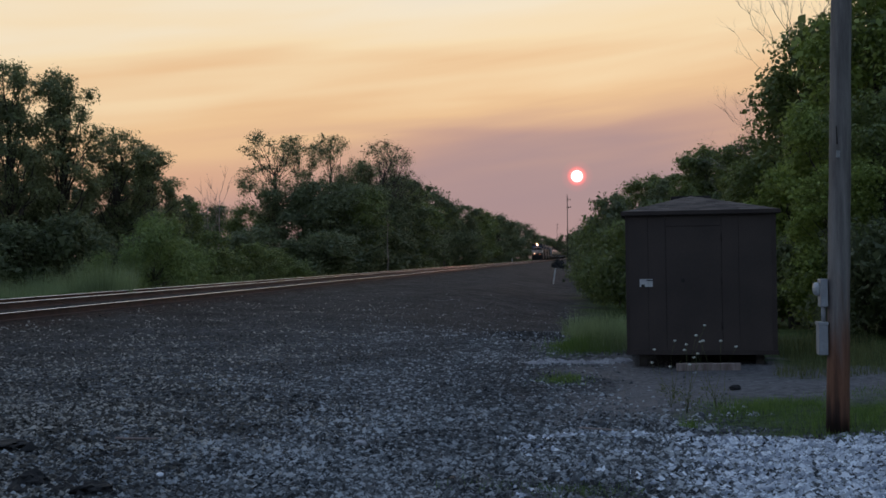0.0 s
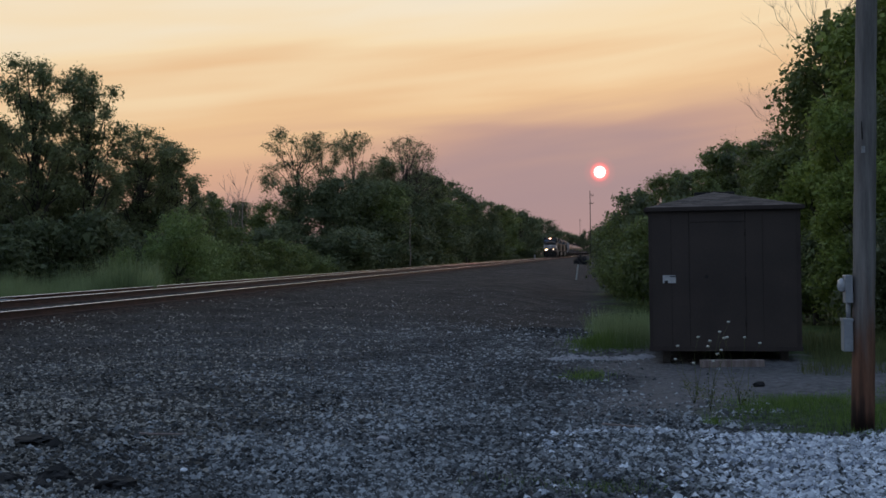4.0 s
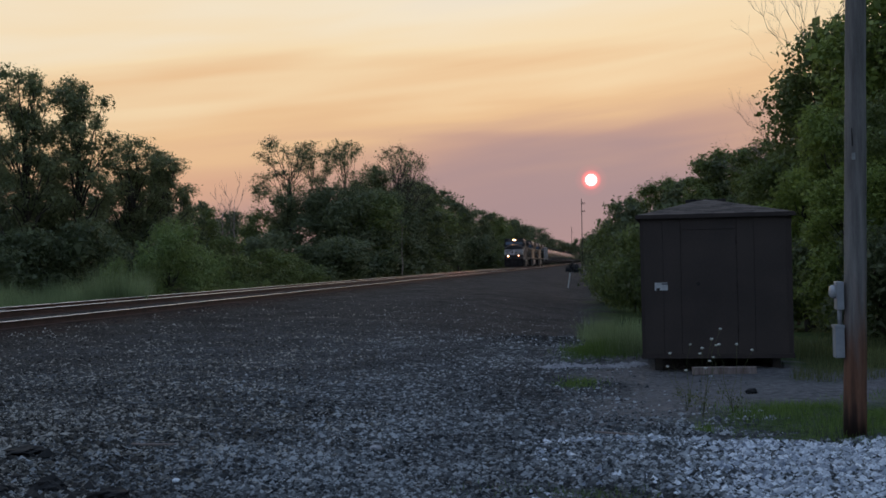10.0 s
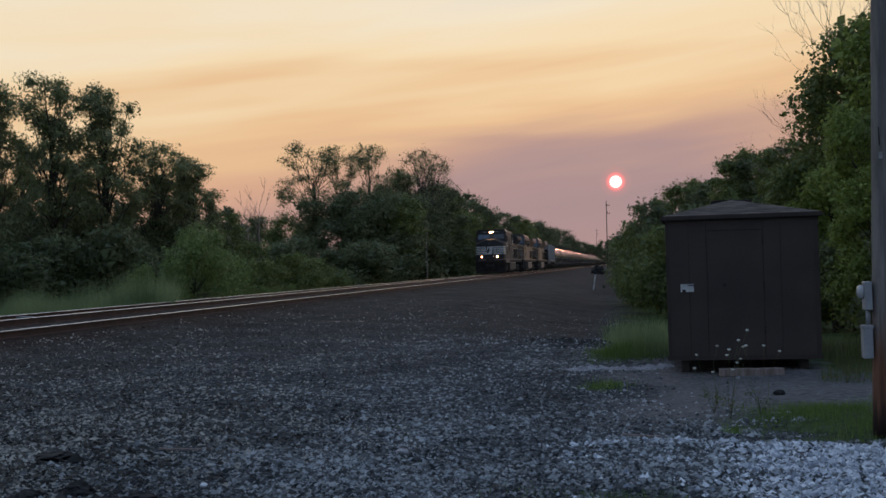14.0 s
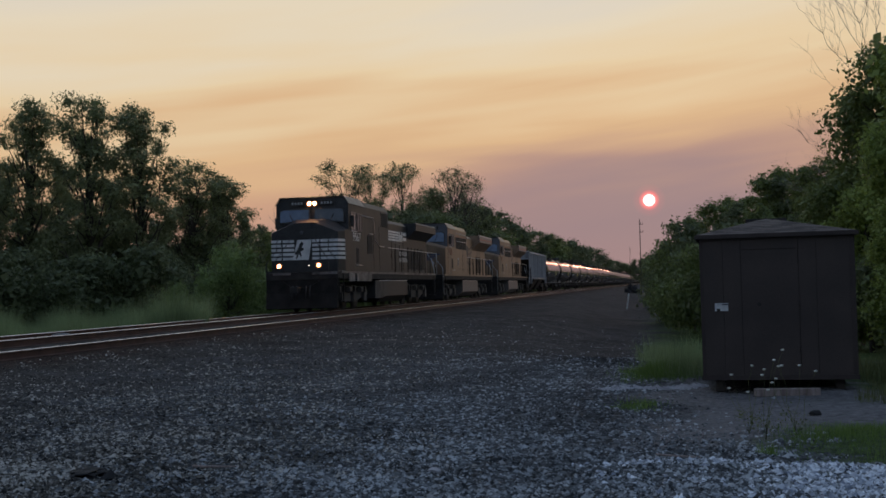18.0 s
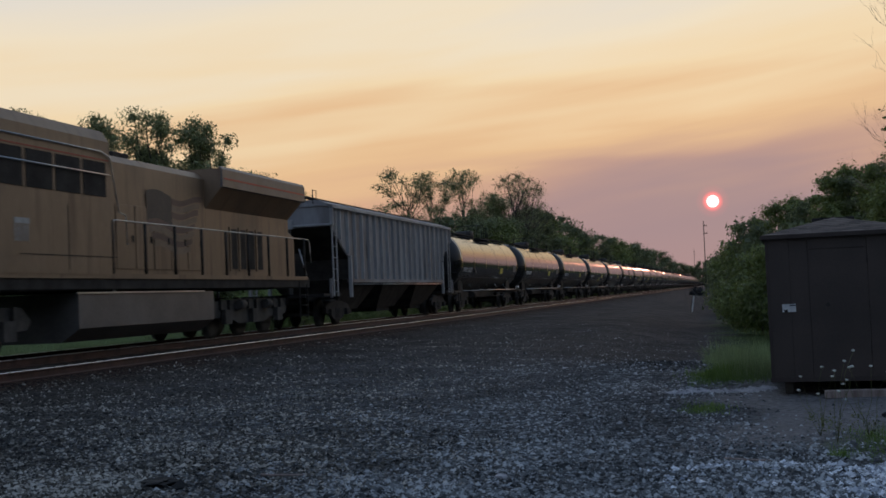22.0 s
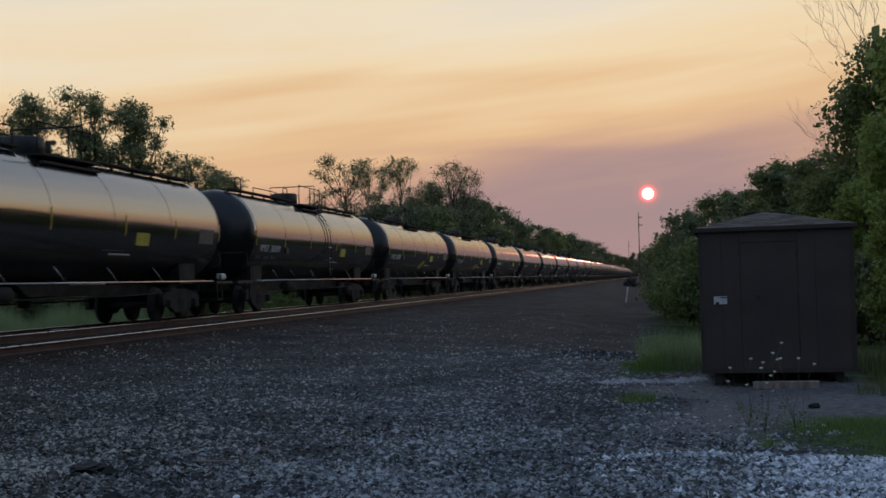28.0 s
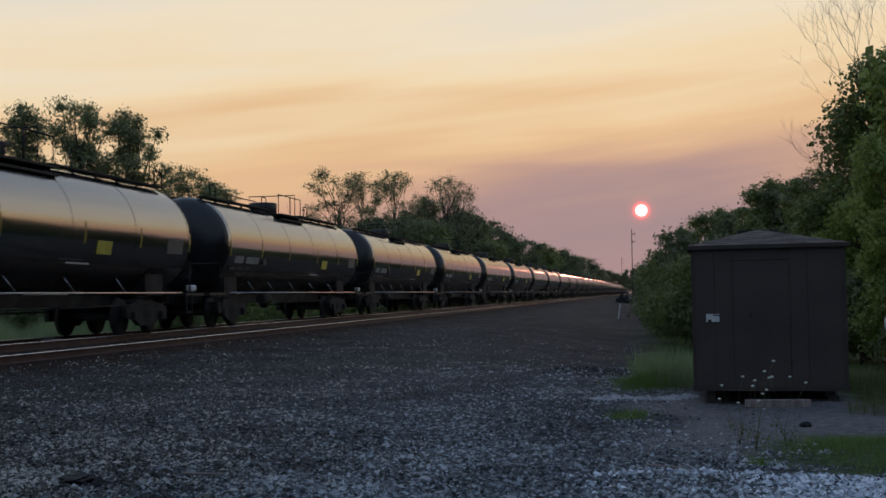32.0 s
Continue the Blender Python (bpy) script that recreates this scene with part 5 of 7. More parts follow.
def frame_mesh_three():
    bm = prism([(-2.75, 0.72), (-2.45, 0.98), (-0.6, 1.02), (0.6, 1.02), (2.45, 0.98), (2.75, 0.72), (2.6, 0.55), (1.4, 0.5), (0.95, 0.36), (-0.95, 0.36), (-1.4, 0.5), (-2.6, 0.55)], 1.02, 1.16, "x")
    for y in (-1.85, 0.0, 1.85):
        bm_box(bm, (1.16, y - 0.20, 0.36), (1.30, y + 0.20, 0.74))
        bm_box(bm, (1.12, y - 0.34, 0.74), (1.24, y - 0.22, 1.0))
        bm_box(bm, (1.12, y + 0.22, 0.74), (1.24, y + 0.34, 1.0))
    return bm


def frame_mesh_two(w):
    bm = prism([(-1.25, 0.66), (-1.05, 0.74), (-0.45, 0.84), (0.45, 0.84), (1.05, 0.74), (1.25, 0.66), (1.22, 0.44), (0.85, 0.44), (0.42, 0.22), (-0.42, 0.22), (-0.85, 0.44), (-1.22, 0.44)], 1.00, 1.13, "x")
    for y in (-w, w):
        bm_box(bm, (1.13, y - 0.13, 0.36), (1.24, y + 0.13, 0.58))
    for y in (-0.2, -0.06, 0.08, 0.22):
        bm_box(bm, (1.0, y - 0.045, 0.28), (1.15, y + 0.045, 0.60))
    return bm


def truck(parent, y, kind, name="truck"):
    """A wheeled truck under a vehicle: side frames, wheels, and what hangs on them."""
    t = put(name, "bolster_" + kind, lambda: box((-1.0, -0.35, 0.5), (1.0, 0.35, 0.9), 0.05), M["under"], parent, "", pose(0, y, 0))
    axles, r = ((-1.85, 0.0, 1.85), 0.53) if kind == "six" else ((-0.86, 0.86), 0.46)
    for s in (1, -1):
        fm = put("side_frame", "frame_" + kind, frame_mesh_three if kind == "six" else (lambda: frame_mesh_two(0.86)), M["truck_grey"] if kind == "six" else M["under"], t)
        if s < 0:
            fm.matrix_local = pose(0, 0, 0, 0, 0, 180)
        for a in axles:
            put("wheel", "wheel_" + kind, lambda: wheel_mesh(r), M["truck_grey"] if kind == "six" else M["under"], t, "", pose(s * 0.76, a, r, 0, 0, 180 if s > 0 else 0))
    for a in axles:
        put("axle", "axle_" + kind, lambda: tube(((-0.8, 0, 0), (0.8, 0, 0)), 0.09, 8), M["under"], t, "", pose(0, a, r))
    if kind == "six":
        for a in (-0.95, 0.95):
            put("brake_cylinder", "brake_cylinder", lambda: tube(((0, -0.18, 0), (0, 0.18, 0)), 0.13, 10), M["truck_grey"], t, "", pose(1.26, a, 0.86))
        put("sand_pipe", "sand_pipe", lambda: tube(((1.1, -2.7, 1.3), (1.1, -2.75, 0.7), (0.85, -2.6, 0.12)), 0.025, 6), M["truck_grey"], t)
    return t


def coupler(parent, y, out):
    put("coupler", "coupler", lambda: boxes([((-0.09, 0.0, 0.78), (0.09, 0.55, 0.98)), ((-0.16, -0.15, 0.74), (0.17, 0.12, 1.02))], 0.02), M["under"], parent, "", pose(0, y, 0, 0, 0, 0 if out < 0 else 180))


def car(name, label, category, offset, group=""):
    t = tagged(new(name), label, category, group)
    t.location = (TRACK, 336.0 + offset, 0)
    TRAIN.append((t, offset))
    return t


def rail_bar(parent, points, r=0.018, material="steel", name="handrail", label=""):
    return part(name, tube(points, r, 6), M[material], parent, label)


# ---- locomotives ----
def nose_ring(y, half, low, shoulder, top, inner):
    return [(-half, y, low), (half, y, low), (half, y, shoulder), (inner, y, top), (-inner, y, top), (-half, y, shoulder)]


def locomotive(offset, style, number):
    yellow = style == "yellow"
    body = M["yellow_loco"] if yellow else M["black_paint"]
    t = car("locomotive", "dusty yellow diesel locomotive with grey roof and blue wing emblem" if yellow else "black diesel locomotive with white nose stripes and lit headlights", "locomotive", offset, "locomotives at the train's head")
    rad0, rad1 = (15.5, 21.5) if yellow else (16.5, 21.85)
    full = 8.6 if yellow else 8.9          # how far back the full-width body reaches
    # frame, pilot and steps
    part("frame", box((-1.5, 0.95, 1.30), (1.5, 21.9, 1.60), 0.02), M["under"], t)
    part("deck_edge", box((1.502, 1.5, 1.535), (1.53, 21.7, 1.64)), body if yellow else M["scuffed"], t, "yellow deck edge" if yellow else "pale scuffed deck edge")
    part("deck_edge", box((-1.53, 1.5, 1.535), (-1.502, 21.7, 1.64)), body if yellow else M["scuffed"], t)
    part("pilot", prism([(0.30, 0.16), (0.62, 0.12), (0.62, 1.30), (0.42, 1.30), (0.42, 0.75)], -1.48, 1.48, "x"), M["pilot"], t, "black pilot plate and plough")
    for s in (-1, 1):
        for k, z in enumerate((0.42, 0.74, 1.06)):
            part("step", box((s * 1.12 if s > 0 else -1.55, 0.66, z), (1.55 if s > 0 else -1.12, 1.25, z + 0.035)), M["pilot"], t)
            part("step", box((s * 1.12 if s > 0 else -1.55, 21.0, z), (1.55 if s > 0 else -1.12, 21.6, z + 0.035)), M["pilot"], t)
        part("step_well", box((s * 1.50 - 0.02, 1.26, 0.36), (s * 1.50 + 0.02, 1.32, 1.5)), M["pilot"], t)
        part("step_well", box((s * 1.50 - 0.02, 0.60, 0.36), (s * 1.50 + 0.02, 0.66, 1.4)), M["pilot"], t)
        part("step_well", box((s * 1.50 - 0.02, 20.94, 0.36), (s * 1.50 + 0.02, 21.0, 1.5)), M["pilot"], t)
        part("step_well", box((s * 1.50 - 0.02, 21.6, 0.36), (s * 1.50 + 0.02, 21.66, 1.4)), M["pilot"], t)
        rail_bar(t, [(s * 1.08, 0.70, 2.90), (s * 1.08, 0.62, 2.50), (s * 1.49, 0.52, 2.0), (s * 1.49, 0.52, 0.5)], 0.020, "steel" if yellow else "truck_grey")
        rail_bar(t, [(s * 0.52, 0.70, 2.95), (s * 0.60, 0.60, 2.80), (s * 1.12, 0.50, 2.05), (s * 1.12, 0.50, 1.45)], 0.018, "steel" if yellow else "truck_grey")
        rail_bar(t, [(s * 1.47, 21.68, 0.5), (s * 1.47, 21.68, 1.75), (s * 1.35, 21.45, 2.5)], 0.022)
    for x in (-0.35, -0.18, 0.22, 0.38):
        part("air_hose", tube([(x, 0.36, 1.05), (x + 0.03, 0.18, 0.85), (x + 0.02, 0.12, 0.55)], 0.024, 6), M["black_paint"], t)
    part("chain", tube([(-0.75, 0.40, 1.25), (-0.4, 0.30, 1.02), (0.0, 0.28, 0.98), (0.4, 0.30, 1.02), (0.75, 0.40, 1.25)], 0.012, 5), M["under"], t)
    coupler(t, 0.0, -1)
    coupler(t, 22.3, 1)
    before = set(t.children)
    # nose
    if yellow:
        rings = [nose_ring(0.92, 1.50, 1.62, 3.16, 3.52, 0.14), nose_ring(1.10, 1.53, 1.62, 3.22, 3.60, 0.18), nose_ring(1.75, 1.535, 1.62, 3.36, 3.72, 0.3)]
    else:
        rings = [nose_ring(0.46, 1.40, 1.62, 3.22, 3.62, 0.42), nose_ring(0.98, 1.555, 1.62, 3.28, 3.70, 0.48), nose_ring(1.75, 1.555, 1.62, 3.36, 3.86, 0.80)]
    nose = part("nose", loft(rings), body, t)
    # cab with slanted front
    cabx = [(-1.55, 1.62), (1.55, 1.62), (1.55, 4.16), (1.36, 4.42), (-1.36, 4.42), (-1.55, 4.16)]
    cab = part("cab", loft([[(x, 2.0 + max(0, z - 3.1) * 0.16, z) for x, z in cabx], [(x, 4.7, z) for x, z in cabx]]), body, t)
    roofm = M["grey_loco"] if yellow else M["roof_sheen"]
    part("cab_roof", loft([[(-1.365, 2.16, 4.425), (1.365, 2.16, 4.425), (1.57, 2.12, 4.165), (1.60, 2.12, 4.15), (1.385, 2.12, 4.45), (-1.385, 2.12, 4.45), (-1.60, 2.12, 4.15), (-1.57, 2.12, 4.165)],
                           [(-1.365, 4.75, 4.425), (1.365, 4.75, 4.425), (1.57, 4.75, 4.165), (1.60, 4.75, 4.15), (1.385, 4.75, 4.45), (-1.385, 4.75, 4.45), (-1.60, 4.75, 4.15), (-1.57, 4.75, 4.165)]]), roofm, cab, "pale worn roof" if yellow else "black roof sheet in a paler tone for sky sheen")
    if yellow:
        face = ((-1.54, 3.12), (1.54, 3.12), (1.54, 4.15), (1.355, 4.41), (-1.355, 4.41), (-1.54, 4.15))
        part("cab_front", loft([[(x, 1.992 + max(0, z - 3.1) * 0.16, z) for x, z in face], [(x, 2.004 + max(0, z - 3.1) * 0.16, z) for x, z in face]]), M["dark_grey"], cab, "dark blue-grey cab front")
    # windscreens, number boards and headlights on the slanted front

    def front(y0, z):
        return 2.0 + max(0, z - 3.1) * 0.16 - y0
    if yellow:
        pane = ((0.10, 3.46), (1.34, 3.40), (1.34, 3.84), (1.22, 3.93), (0.10, 3.93))
        rim = ((0.05, 3.41), (1.40, 3.35), (1.40, 3.87), (1.25, 3.98), (0.05, 3.98))
    else:
        pane = ((0.13, 3.58), (1.36, 3.50), (1.36, 3.90), (1.24, 3.97), (0.13, 3.97))
        rim = ((0.08, 3.54), (1.41, 3.45), (1.41, 3.92), (1.27, 4.01), (0.08, 4.01))
    for s in (-1, 1):
        # black locomotive: the left pane's sheen is painted in with the paler blue glass
        wn = part("windscreen", loft([[(s * x, front(0.02, z), z) for x, z in pane], [(s * x, front(-0.02, z), z) for x, z in pane]]), M["glass_blue"] if yellow or s < 0 else M["glass"], cab, "blue tinted windscreen" if yellow else "dark windscreen, left pane paler for its sheen")
        part("window_gasket", loft([[(s * x, front(0.012, z), z) for x, z in rim], [(s * x, front(-0.03, z), z) for x, z in rim]]), M["black_paint"], wn)
        part("wiper", tube([(s * 0.75, front(0.035, 3.45), 3.45), (s * 0.95, front(0.035, 3.8), 3.82)], 0.012, 5), M["under"], wn)
        nb = part("number_board", loft([[(s * x, front(0.03, z), z) for x, z in ((0.28, 4.10), (0.98, 4.10), (0.98, 4.30), (0.28, 4.30))], [(s * x, front(-0.02, z), z) for x, z in ((0.28, 4.10), (0.98, 4.10), (0.98, 4.30), (0.28, 4.30))]]), M["under"], cab)
        if yellow:
            words("number", number, 0.27 if number == "7495" else 0.22, pose(s * 0.63, front(0.036, 4.2), 4.20, 90 - 9, 0, 0), M["digits"] if number == "7495" else M["decal"], nb)
        else:
            for k in range(4):
                part("number_bar", box((s * 0.63 - 0.24 + 0.13 * k, front(0.034, 4.2), 4.14), (s * 0.63 - 0.24 + 0.13 * k + 0.08, front(0.030, 4.2), 4.26)), M["decal"], nb)
    lampm = M["under"] if yellow else M["lamp_warm"]
    for x in (-0.12, 0.12):
        hl = part("headlight", disc_stack([(0.02, 0.048), (-0.02, 0.048), (-0.035, 0.03)], (x, front(0.012, 4.2), 4.20), "y", 16), lampm, cab, "" if yellow else "lit warm headlight")
        part("reflector_rim", disc_stack([(0.02, 0.090), (-0.012, 0.090), (-0.014, 0.05)], (x, front(0.012, 4.2), 4.20), "y", 18), M["under"] if yellow else M["lamp_halo"], hl)
    part("headlight_case", box((-0.22, front(0.004, 4.2), 4.09), (0.22, front(-0.06, 4.2), 4.33), 0.01), M["under"], cab)
    # side windows and doors
    for s in (-1, 1):
        xs = s * 1.552
        for ya, yb, za, zb in ((2.55, 3.30, 3.22, 3.82), (3.55, 4.30, 3.22, 3.82)):
            w = part("side_window", box((min(xs, xs + s * 0.012), ya, za), (max(xs, xs + s * 0.012), yb, zb)), M["sky_pane"] if not yellow and ya < 3 else M["glass_side"], cab)
            for lo, hi in (((ya - 0.04, za - 0.05), (yb + 0.04, za)), ((ya - 0.04, zb), (yb + 0.04, zb + 0.05)), ((ya - 0.04, za), (ya, zb)), ((yb, za), (yb + 0.04, zb)), (((ya + yb) / 2 - 0.015, za), ((ya + yb) / 2 + 0.015, zb))):
                part("window_bar", box((min(xs, xs + s * 0.025), lo[0], lo[1]), (max(xs, xs + s * 0.025), hi[0], hi[1])), M["dark_grey"], w)
        part("mirror", box((xs + s * 0.03, 2.44, 3.30), (xs + s * 0.16, 2.50, 3.72), 0.01), M["truck_grey"], cab, "folding side mirror")
        part("arm_rest", box((min(xs, xs + s * 0.08), 2.5, 3.12), (max(xs, xs + s * 0.05), 3.4, 3.16), 0.01), M["steel"], cab)
        part("side_hatch", box((min(xs, xs + s * 0.01), 3.35, 1.95), (max(xs, xs + s * 0.01), 3.75, 2.50)), M["under"], cab, "dark access hatch")
        part("grab_iron", tube([(xs + s * 0.05, 3.15, 1.86), (xs + s * 0.05, 4.15, 1.86)], 0.014, 5), M["steel"], cab)
        if yellow:
            words("road_number", number, 0.5, pose(xs + s * 0.004, 3.0, 2.84, 90, 0, 90 * s) @ Matrix.Diagonal((1.35, 1, 1, 1)), M["red_worn"], cab)
        else:
            words("road_number", number, 0.46, pose(xs + s * 0.004, 3.45, 2.92, 90, 0, 90 * s) @ Matrix.Diagonal((1.4, 1, 1, 1)), M["white_paint"], cab)
    # equipment body behind the cab
    part("equipment_body", loft([[(x, 4.155, z) for x, z in ((-1.54, 1.62), (1.54, 1.62), (1.54, 4.44), (1.38, 4.68), (-1.38, 4.68), (-1.54, 4.44))], [(x, full, z) for x, z in ((-1.54, 1.62), (1.54, 1.62), (1.54, 4.44), (1.38, 4.68), (-1.38, 4.68), (-1.54, 4.44))]]), body, t)
    for s in (-1, 1):
        xs = s * 1.542
        if yellow:
            for k in range(4):
                part("intake", box((min(xs, xs + s * 0.012), 4.45 + 1.02 * k, 3.25), (max(xs, xs + s * 0.012), 5.35 + 1.02 * k, 3.98)), M["under"], t, "dark air intake")
            rail_bar(t, [(xs + s * 0.06, 4.35, 3.72), (xs + s * 0.06, 8.5, 3.72)], 0.018)
            rail_bar(t, [(xs + s * 0.04, 4.25, 4.2), (xs + s * 0.04, 8.20, 4.2), (xs + s * 0.04, 8.55, 4.1), (xs - s * 0.2, 9.3, 3.0), (xs - s * 0.2, 9.6, 2.95), (xs - s * 0.2, 9.65, 2.3)], 0.018)
            part("emblem_bar", box((min(xs, xs + s * 0.005), 5.05, 2.55), (max(xs, xs + s * 0.005), 5.55, 2.66)), M["decal"], t, "faded emblem bar")
            for k in range(5):
                part("emblem_bar", box((min(xs, xs + s * 0.005), 5.06 + 0.1 * k, 2.22), (max(xs, xs + s * 0.005), 5.10 + 0.1 * k, 2.54)), M["decal"], t, "faded emblem bar")
            part("panel_seam", boxes([((min(xs, xs + s * 0.006), 2.3, 2.20), (max(xs, xs + s * 0.006), 4.4, 2.215)), ((min(xs, xs + s * 0.006), 5.2, 1.98), (max(xs, xs + s * 0.006), 8.8, 1.995)), ((min(xs, xs + s * 0.006), 6.9, 1.7), (max(xs, xs + s * 0.006), 6.915, 3.0))]), M["under"], t)
            part("roof_band", box((min(xs, xs + s * 0.006), 4.3, 4.02), (max(xs, xs + s * 0.006), 8.55, 4.05)), M["red_line"], t)
        else:
            part("intake", box((min(xs, xs + s * 0.012), 7.45, 3.72), (max(xs, xs + s * 0.012), 8.75, 4.34)), M["under"], t)
            rail_bar(t, [(xs + s * 0.08, 3.6, 4.02), (xs + s * 0.08, 5.6, 4.02), (xs + s * 0.08, 5.75, 3.92), (xs + s * 0.08, 5.85, 3.05), (xs + s * 0.06, 6.7, 2.80), (xs - s * 0.04, 8.6, 2.80)], 0.018)
            rail_bar(t, [(xs + s * 0.05, 5.0, 3.3), (xs + s * 0.05, 5.7, 3.3)], 0.016)
            for ya, yb in ((1.6, 2.55), (2.9, 5.5)):
                part("side_skirt", box((min(xs, xs - s * 0.03), ya, 1.20), (max(xs, xs - s * 0.03), yb, 1.53), 0.01), M["scuffed"], t, "scuffed pale skirt panel under the deck")
            part("vent_frame", box((min(xs, xs + s * 0.02), 7.4, 4.35), (max(xs, xs + s * 0.02), 8.8, 4.39)), M["scuffed"], t)
            for ya in (5.9, 7.0):
                part("panel_seam", box((min(xs, xs + s * 0.006), ya, 1.7), (max(xs, xs + s * 0.006), ya + 0.02, 3.7)), M["under"], t)
            part("box_hatch", box((min(xs, xs + s * 0.014), 4.75, 2.42), (max(xs, xs + s * 0.014), 5.65, 3.22)), M["under"], t)
    cab.scale.z, cab.location.z, cab.location.y = 1.107, -0.173, -0.55
    for o in t.children:
        if o not in before:
            o.location.y += 1.0
    # engine hood
    h0 = full + 1.005
    ht = 4.36 if yellow else 4.26
    arch = ((-1.0, 1.62), (1.0, 1.62), (1.0, ht - 0.18), (0.8, ht), (-0.8, ht), (-1.0, ht - 0.18))
    part("hood", loft([[(x, h0, z) for x, z in arch], [(x, rad0, z) for x, z in arch]]), body, t)
    for s in (-1, 1):
        y = h0 + 0.25
        while y < rad0 - 0.6:
            d = part("hood_door", box((min(s * 1.0, s * 1.022), y, 1.78), (max(s * 1.0, s * 1.022), y + 0.82, 3.25), 0.006), body, t)
            part("latch", box((min(s * 1.022, s * 1.04), y + 0.70, 2.4), (max(s * 1.022, s * 1.04), y + 0.76, 2.55)), M["under"], d)
            y += 0.9
        if not yellow:
            part("stripe_panel", boxes([((min(s * 1.002, s * 1.012), 11.3, 3.12 + 0.132 * k), (max(s * 1.002, s * 1.012), 14.55, 3.215 + 0.132 * k)) for k in range(5)]), M["white_paint"], t, "band of white stripes")
            for ya, yb, za, zb in ((14.62, 14.84, 3.08, 3.76), (14.92, 15.12, 3.26, 3.60), (15.20, 15.42, 3.08, 3.76), (15.58, 16.38, 3.58, 3.76), (15.58, 16.38, 3.33, 3.49), (15.58, 16.38, 3.08, 3.24)):
                part("emblem_bar", box((min(s * 1.002, s * 1.012), ya, za), (max(s * 1.002, s * 1.012), yb, zb)), M["white_paint"], t, "white block of the emblem")
            for zz, n, yb in ((2.52, 7, 16.45), (2.21, 8, 16.75)):
                for k in range(n):
                    w = (yb - 14.5) / n
                    part("lettering_bar", box((min(s * 1.024, s * 1.03), 14.5 + w * k, zz), (max(s * 1.024, s * 1.03), 14.5 + w * k + w * 0.72, zz + 0.22)), M["decal"], t)
        else:
            # a worn flag painted over the hood doors
            def wavy(y0, y1, z0, z1, m, label):
                top = [(y0 + (y1 - y0) * k / 8, z1 + 0.09 * math.sin(2.6 * (y0 + (y1 - y0) * k / 8))) for k in range(9)]
                low = [(y, z - (z1 - z0)) for y, z in reversed(top)]
                part("flag_stripe", prism(top + low, s * 1.0235, s * 1.0255, "x"), m, t, label)
            wavy(12.2, 13.5, 2.92, 3.62, M["flag_dark"], "worn dark field of a painted flag")
            for k in range(8):
                z1 = 3.60 - 0.17 * k
                wavy(13.52 if k < 4 else 12.2 + 0.12 * (k - 4), 15.2 - 0.1 * k, z1 - 0.14, z1, M["flag_red"] if k % 2 == 0 else M["flag_pale"], "faded wavy flag stripe")
    part("exhaust", box((-0.35, 11.9, ht), (0.35, 12.7, ht + 0.24), 0.03), M["under"], t)
    part("roof_box", box((-0.6, 10.4, ht), (0.6, 11.1, ht + 0.17), 0.03), roofm if yellow else M["under"], t)
    # radiators at the rear, flared out over the walkway
    if yellow:
        rear = [(-1.0, 1.62), (1.0, 1.62), (1.0, 3.42), (1.50, 3.96), (1.52, 4.40), (1.46, 4.46), (-1.46, 4.46), (-1.52, 4.40), (-1.50, 3.96), (-1.0, 3.42)]
        wing = ((1.49, 3.94), (1.56, 3.96), (1.56, 4.42), (1.49, 4.50), (1.44, 4.47), (1.525, 4.39))
    else:
        rear = [(-1.0, 1.62), (1.0, 1.62), (1.0, 3.46), (1.48, 3.88), (1.50, 4.20), (1.42, 4.27), (-1.42, 4.27), (-1.50, 4.20), (-1.48, 3.88), (-1.0, 3.46)]
        wing = ((1.47, 3.86), (1.54, 3.88), (1.54, 4.22), (1.45, 4.31), (1.41, 4.275), (1.505, 4.19))
    part("radiator_body", loft([[(x * (1 if abs(x) <= 1.0 else 0.98), rad0 + 0.005, z) for x, z in rear], [(x, rad1, z) for x, z in rear]]), body, t)
    part("rear_hood", loft([[(x, rad1 + 0.005, z) for x, z in ((-1.0, 1.62), (1.0, 1.62), (1.0, 3.0), (0.85, 3.12), (-0.85, 3.12), (-1.0, 3.0))], [(x, rad1 + (0.6 if yellow else 0.3), z) for x, z in ((-0.95, 1.62), (0.95, 1.62), (0.95, 2.9), (0.8, 3.05), (-0.8, 3.05), (-0.95, 2.9))]]), body, t)
    for s in (-1, 1):
        part("radiator_wing", loft([[(s * x, rad0 - 0.1, z) for x, z in wing], [(s * x, rad1 + 0.1, z) for x, z in wing]]), M["grey_loco"] if yellow else M["black_paint"], t, "flared grey radiator wing" if yellow else "flared radiator wing")
        if yellow:
            part("red_band", box((min(s * 1.562, s * 1.566), 15.5, 4.15), (max(s * 1.562, s * 1.566), 21.5, 4.20)), M["red_line"], t)
        for k in range(4 if yellow else 5):
            yl = rad0 + (1.55 + 0.62 * k if yellow else 0.3 + 0.86 * k)
            lv = part("louvre", box((min(s * 1.002, s * 1.02), yl, 1.85), (max(s * 1.002, s * 1.02), yl + (0.40 if yellow else 0.65), 2.95)), M["under"], t, "dark louvred door")
            part("louvre_frame", box((min(s * 1.002, s * 1.035), yl - 0.10, 1.80), (max(s * 1.002, s * 1.035), yl - 0.02, 3.0)), body, lv)
        # walkway railing
        y0 = full + 1.15
        n = int((21.3 - y0) / 1.32)
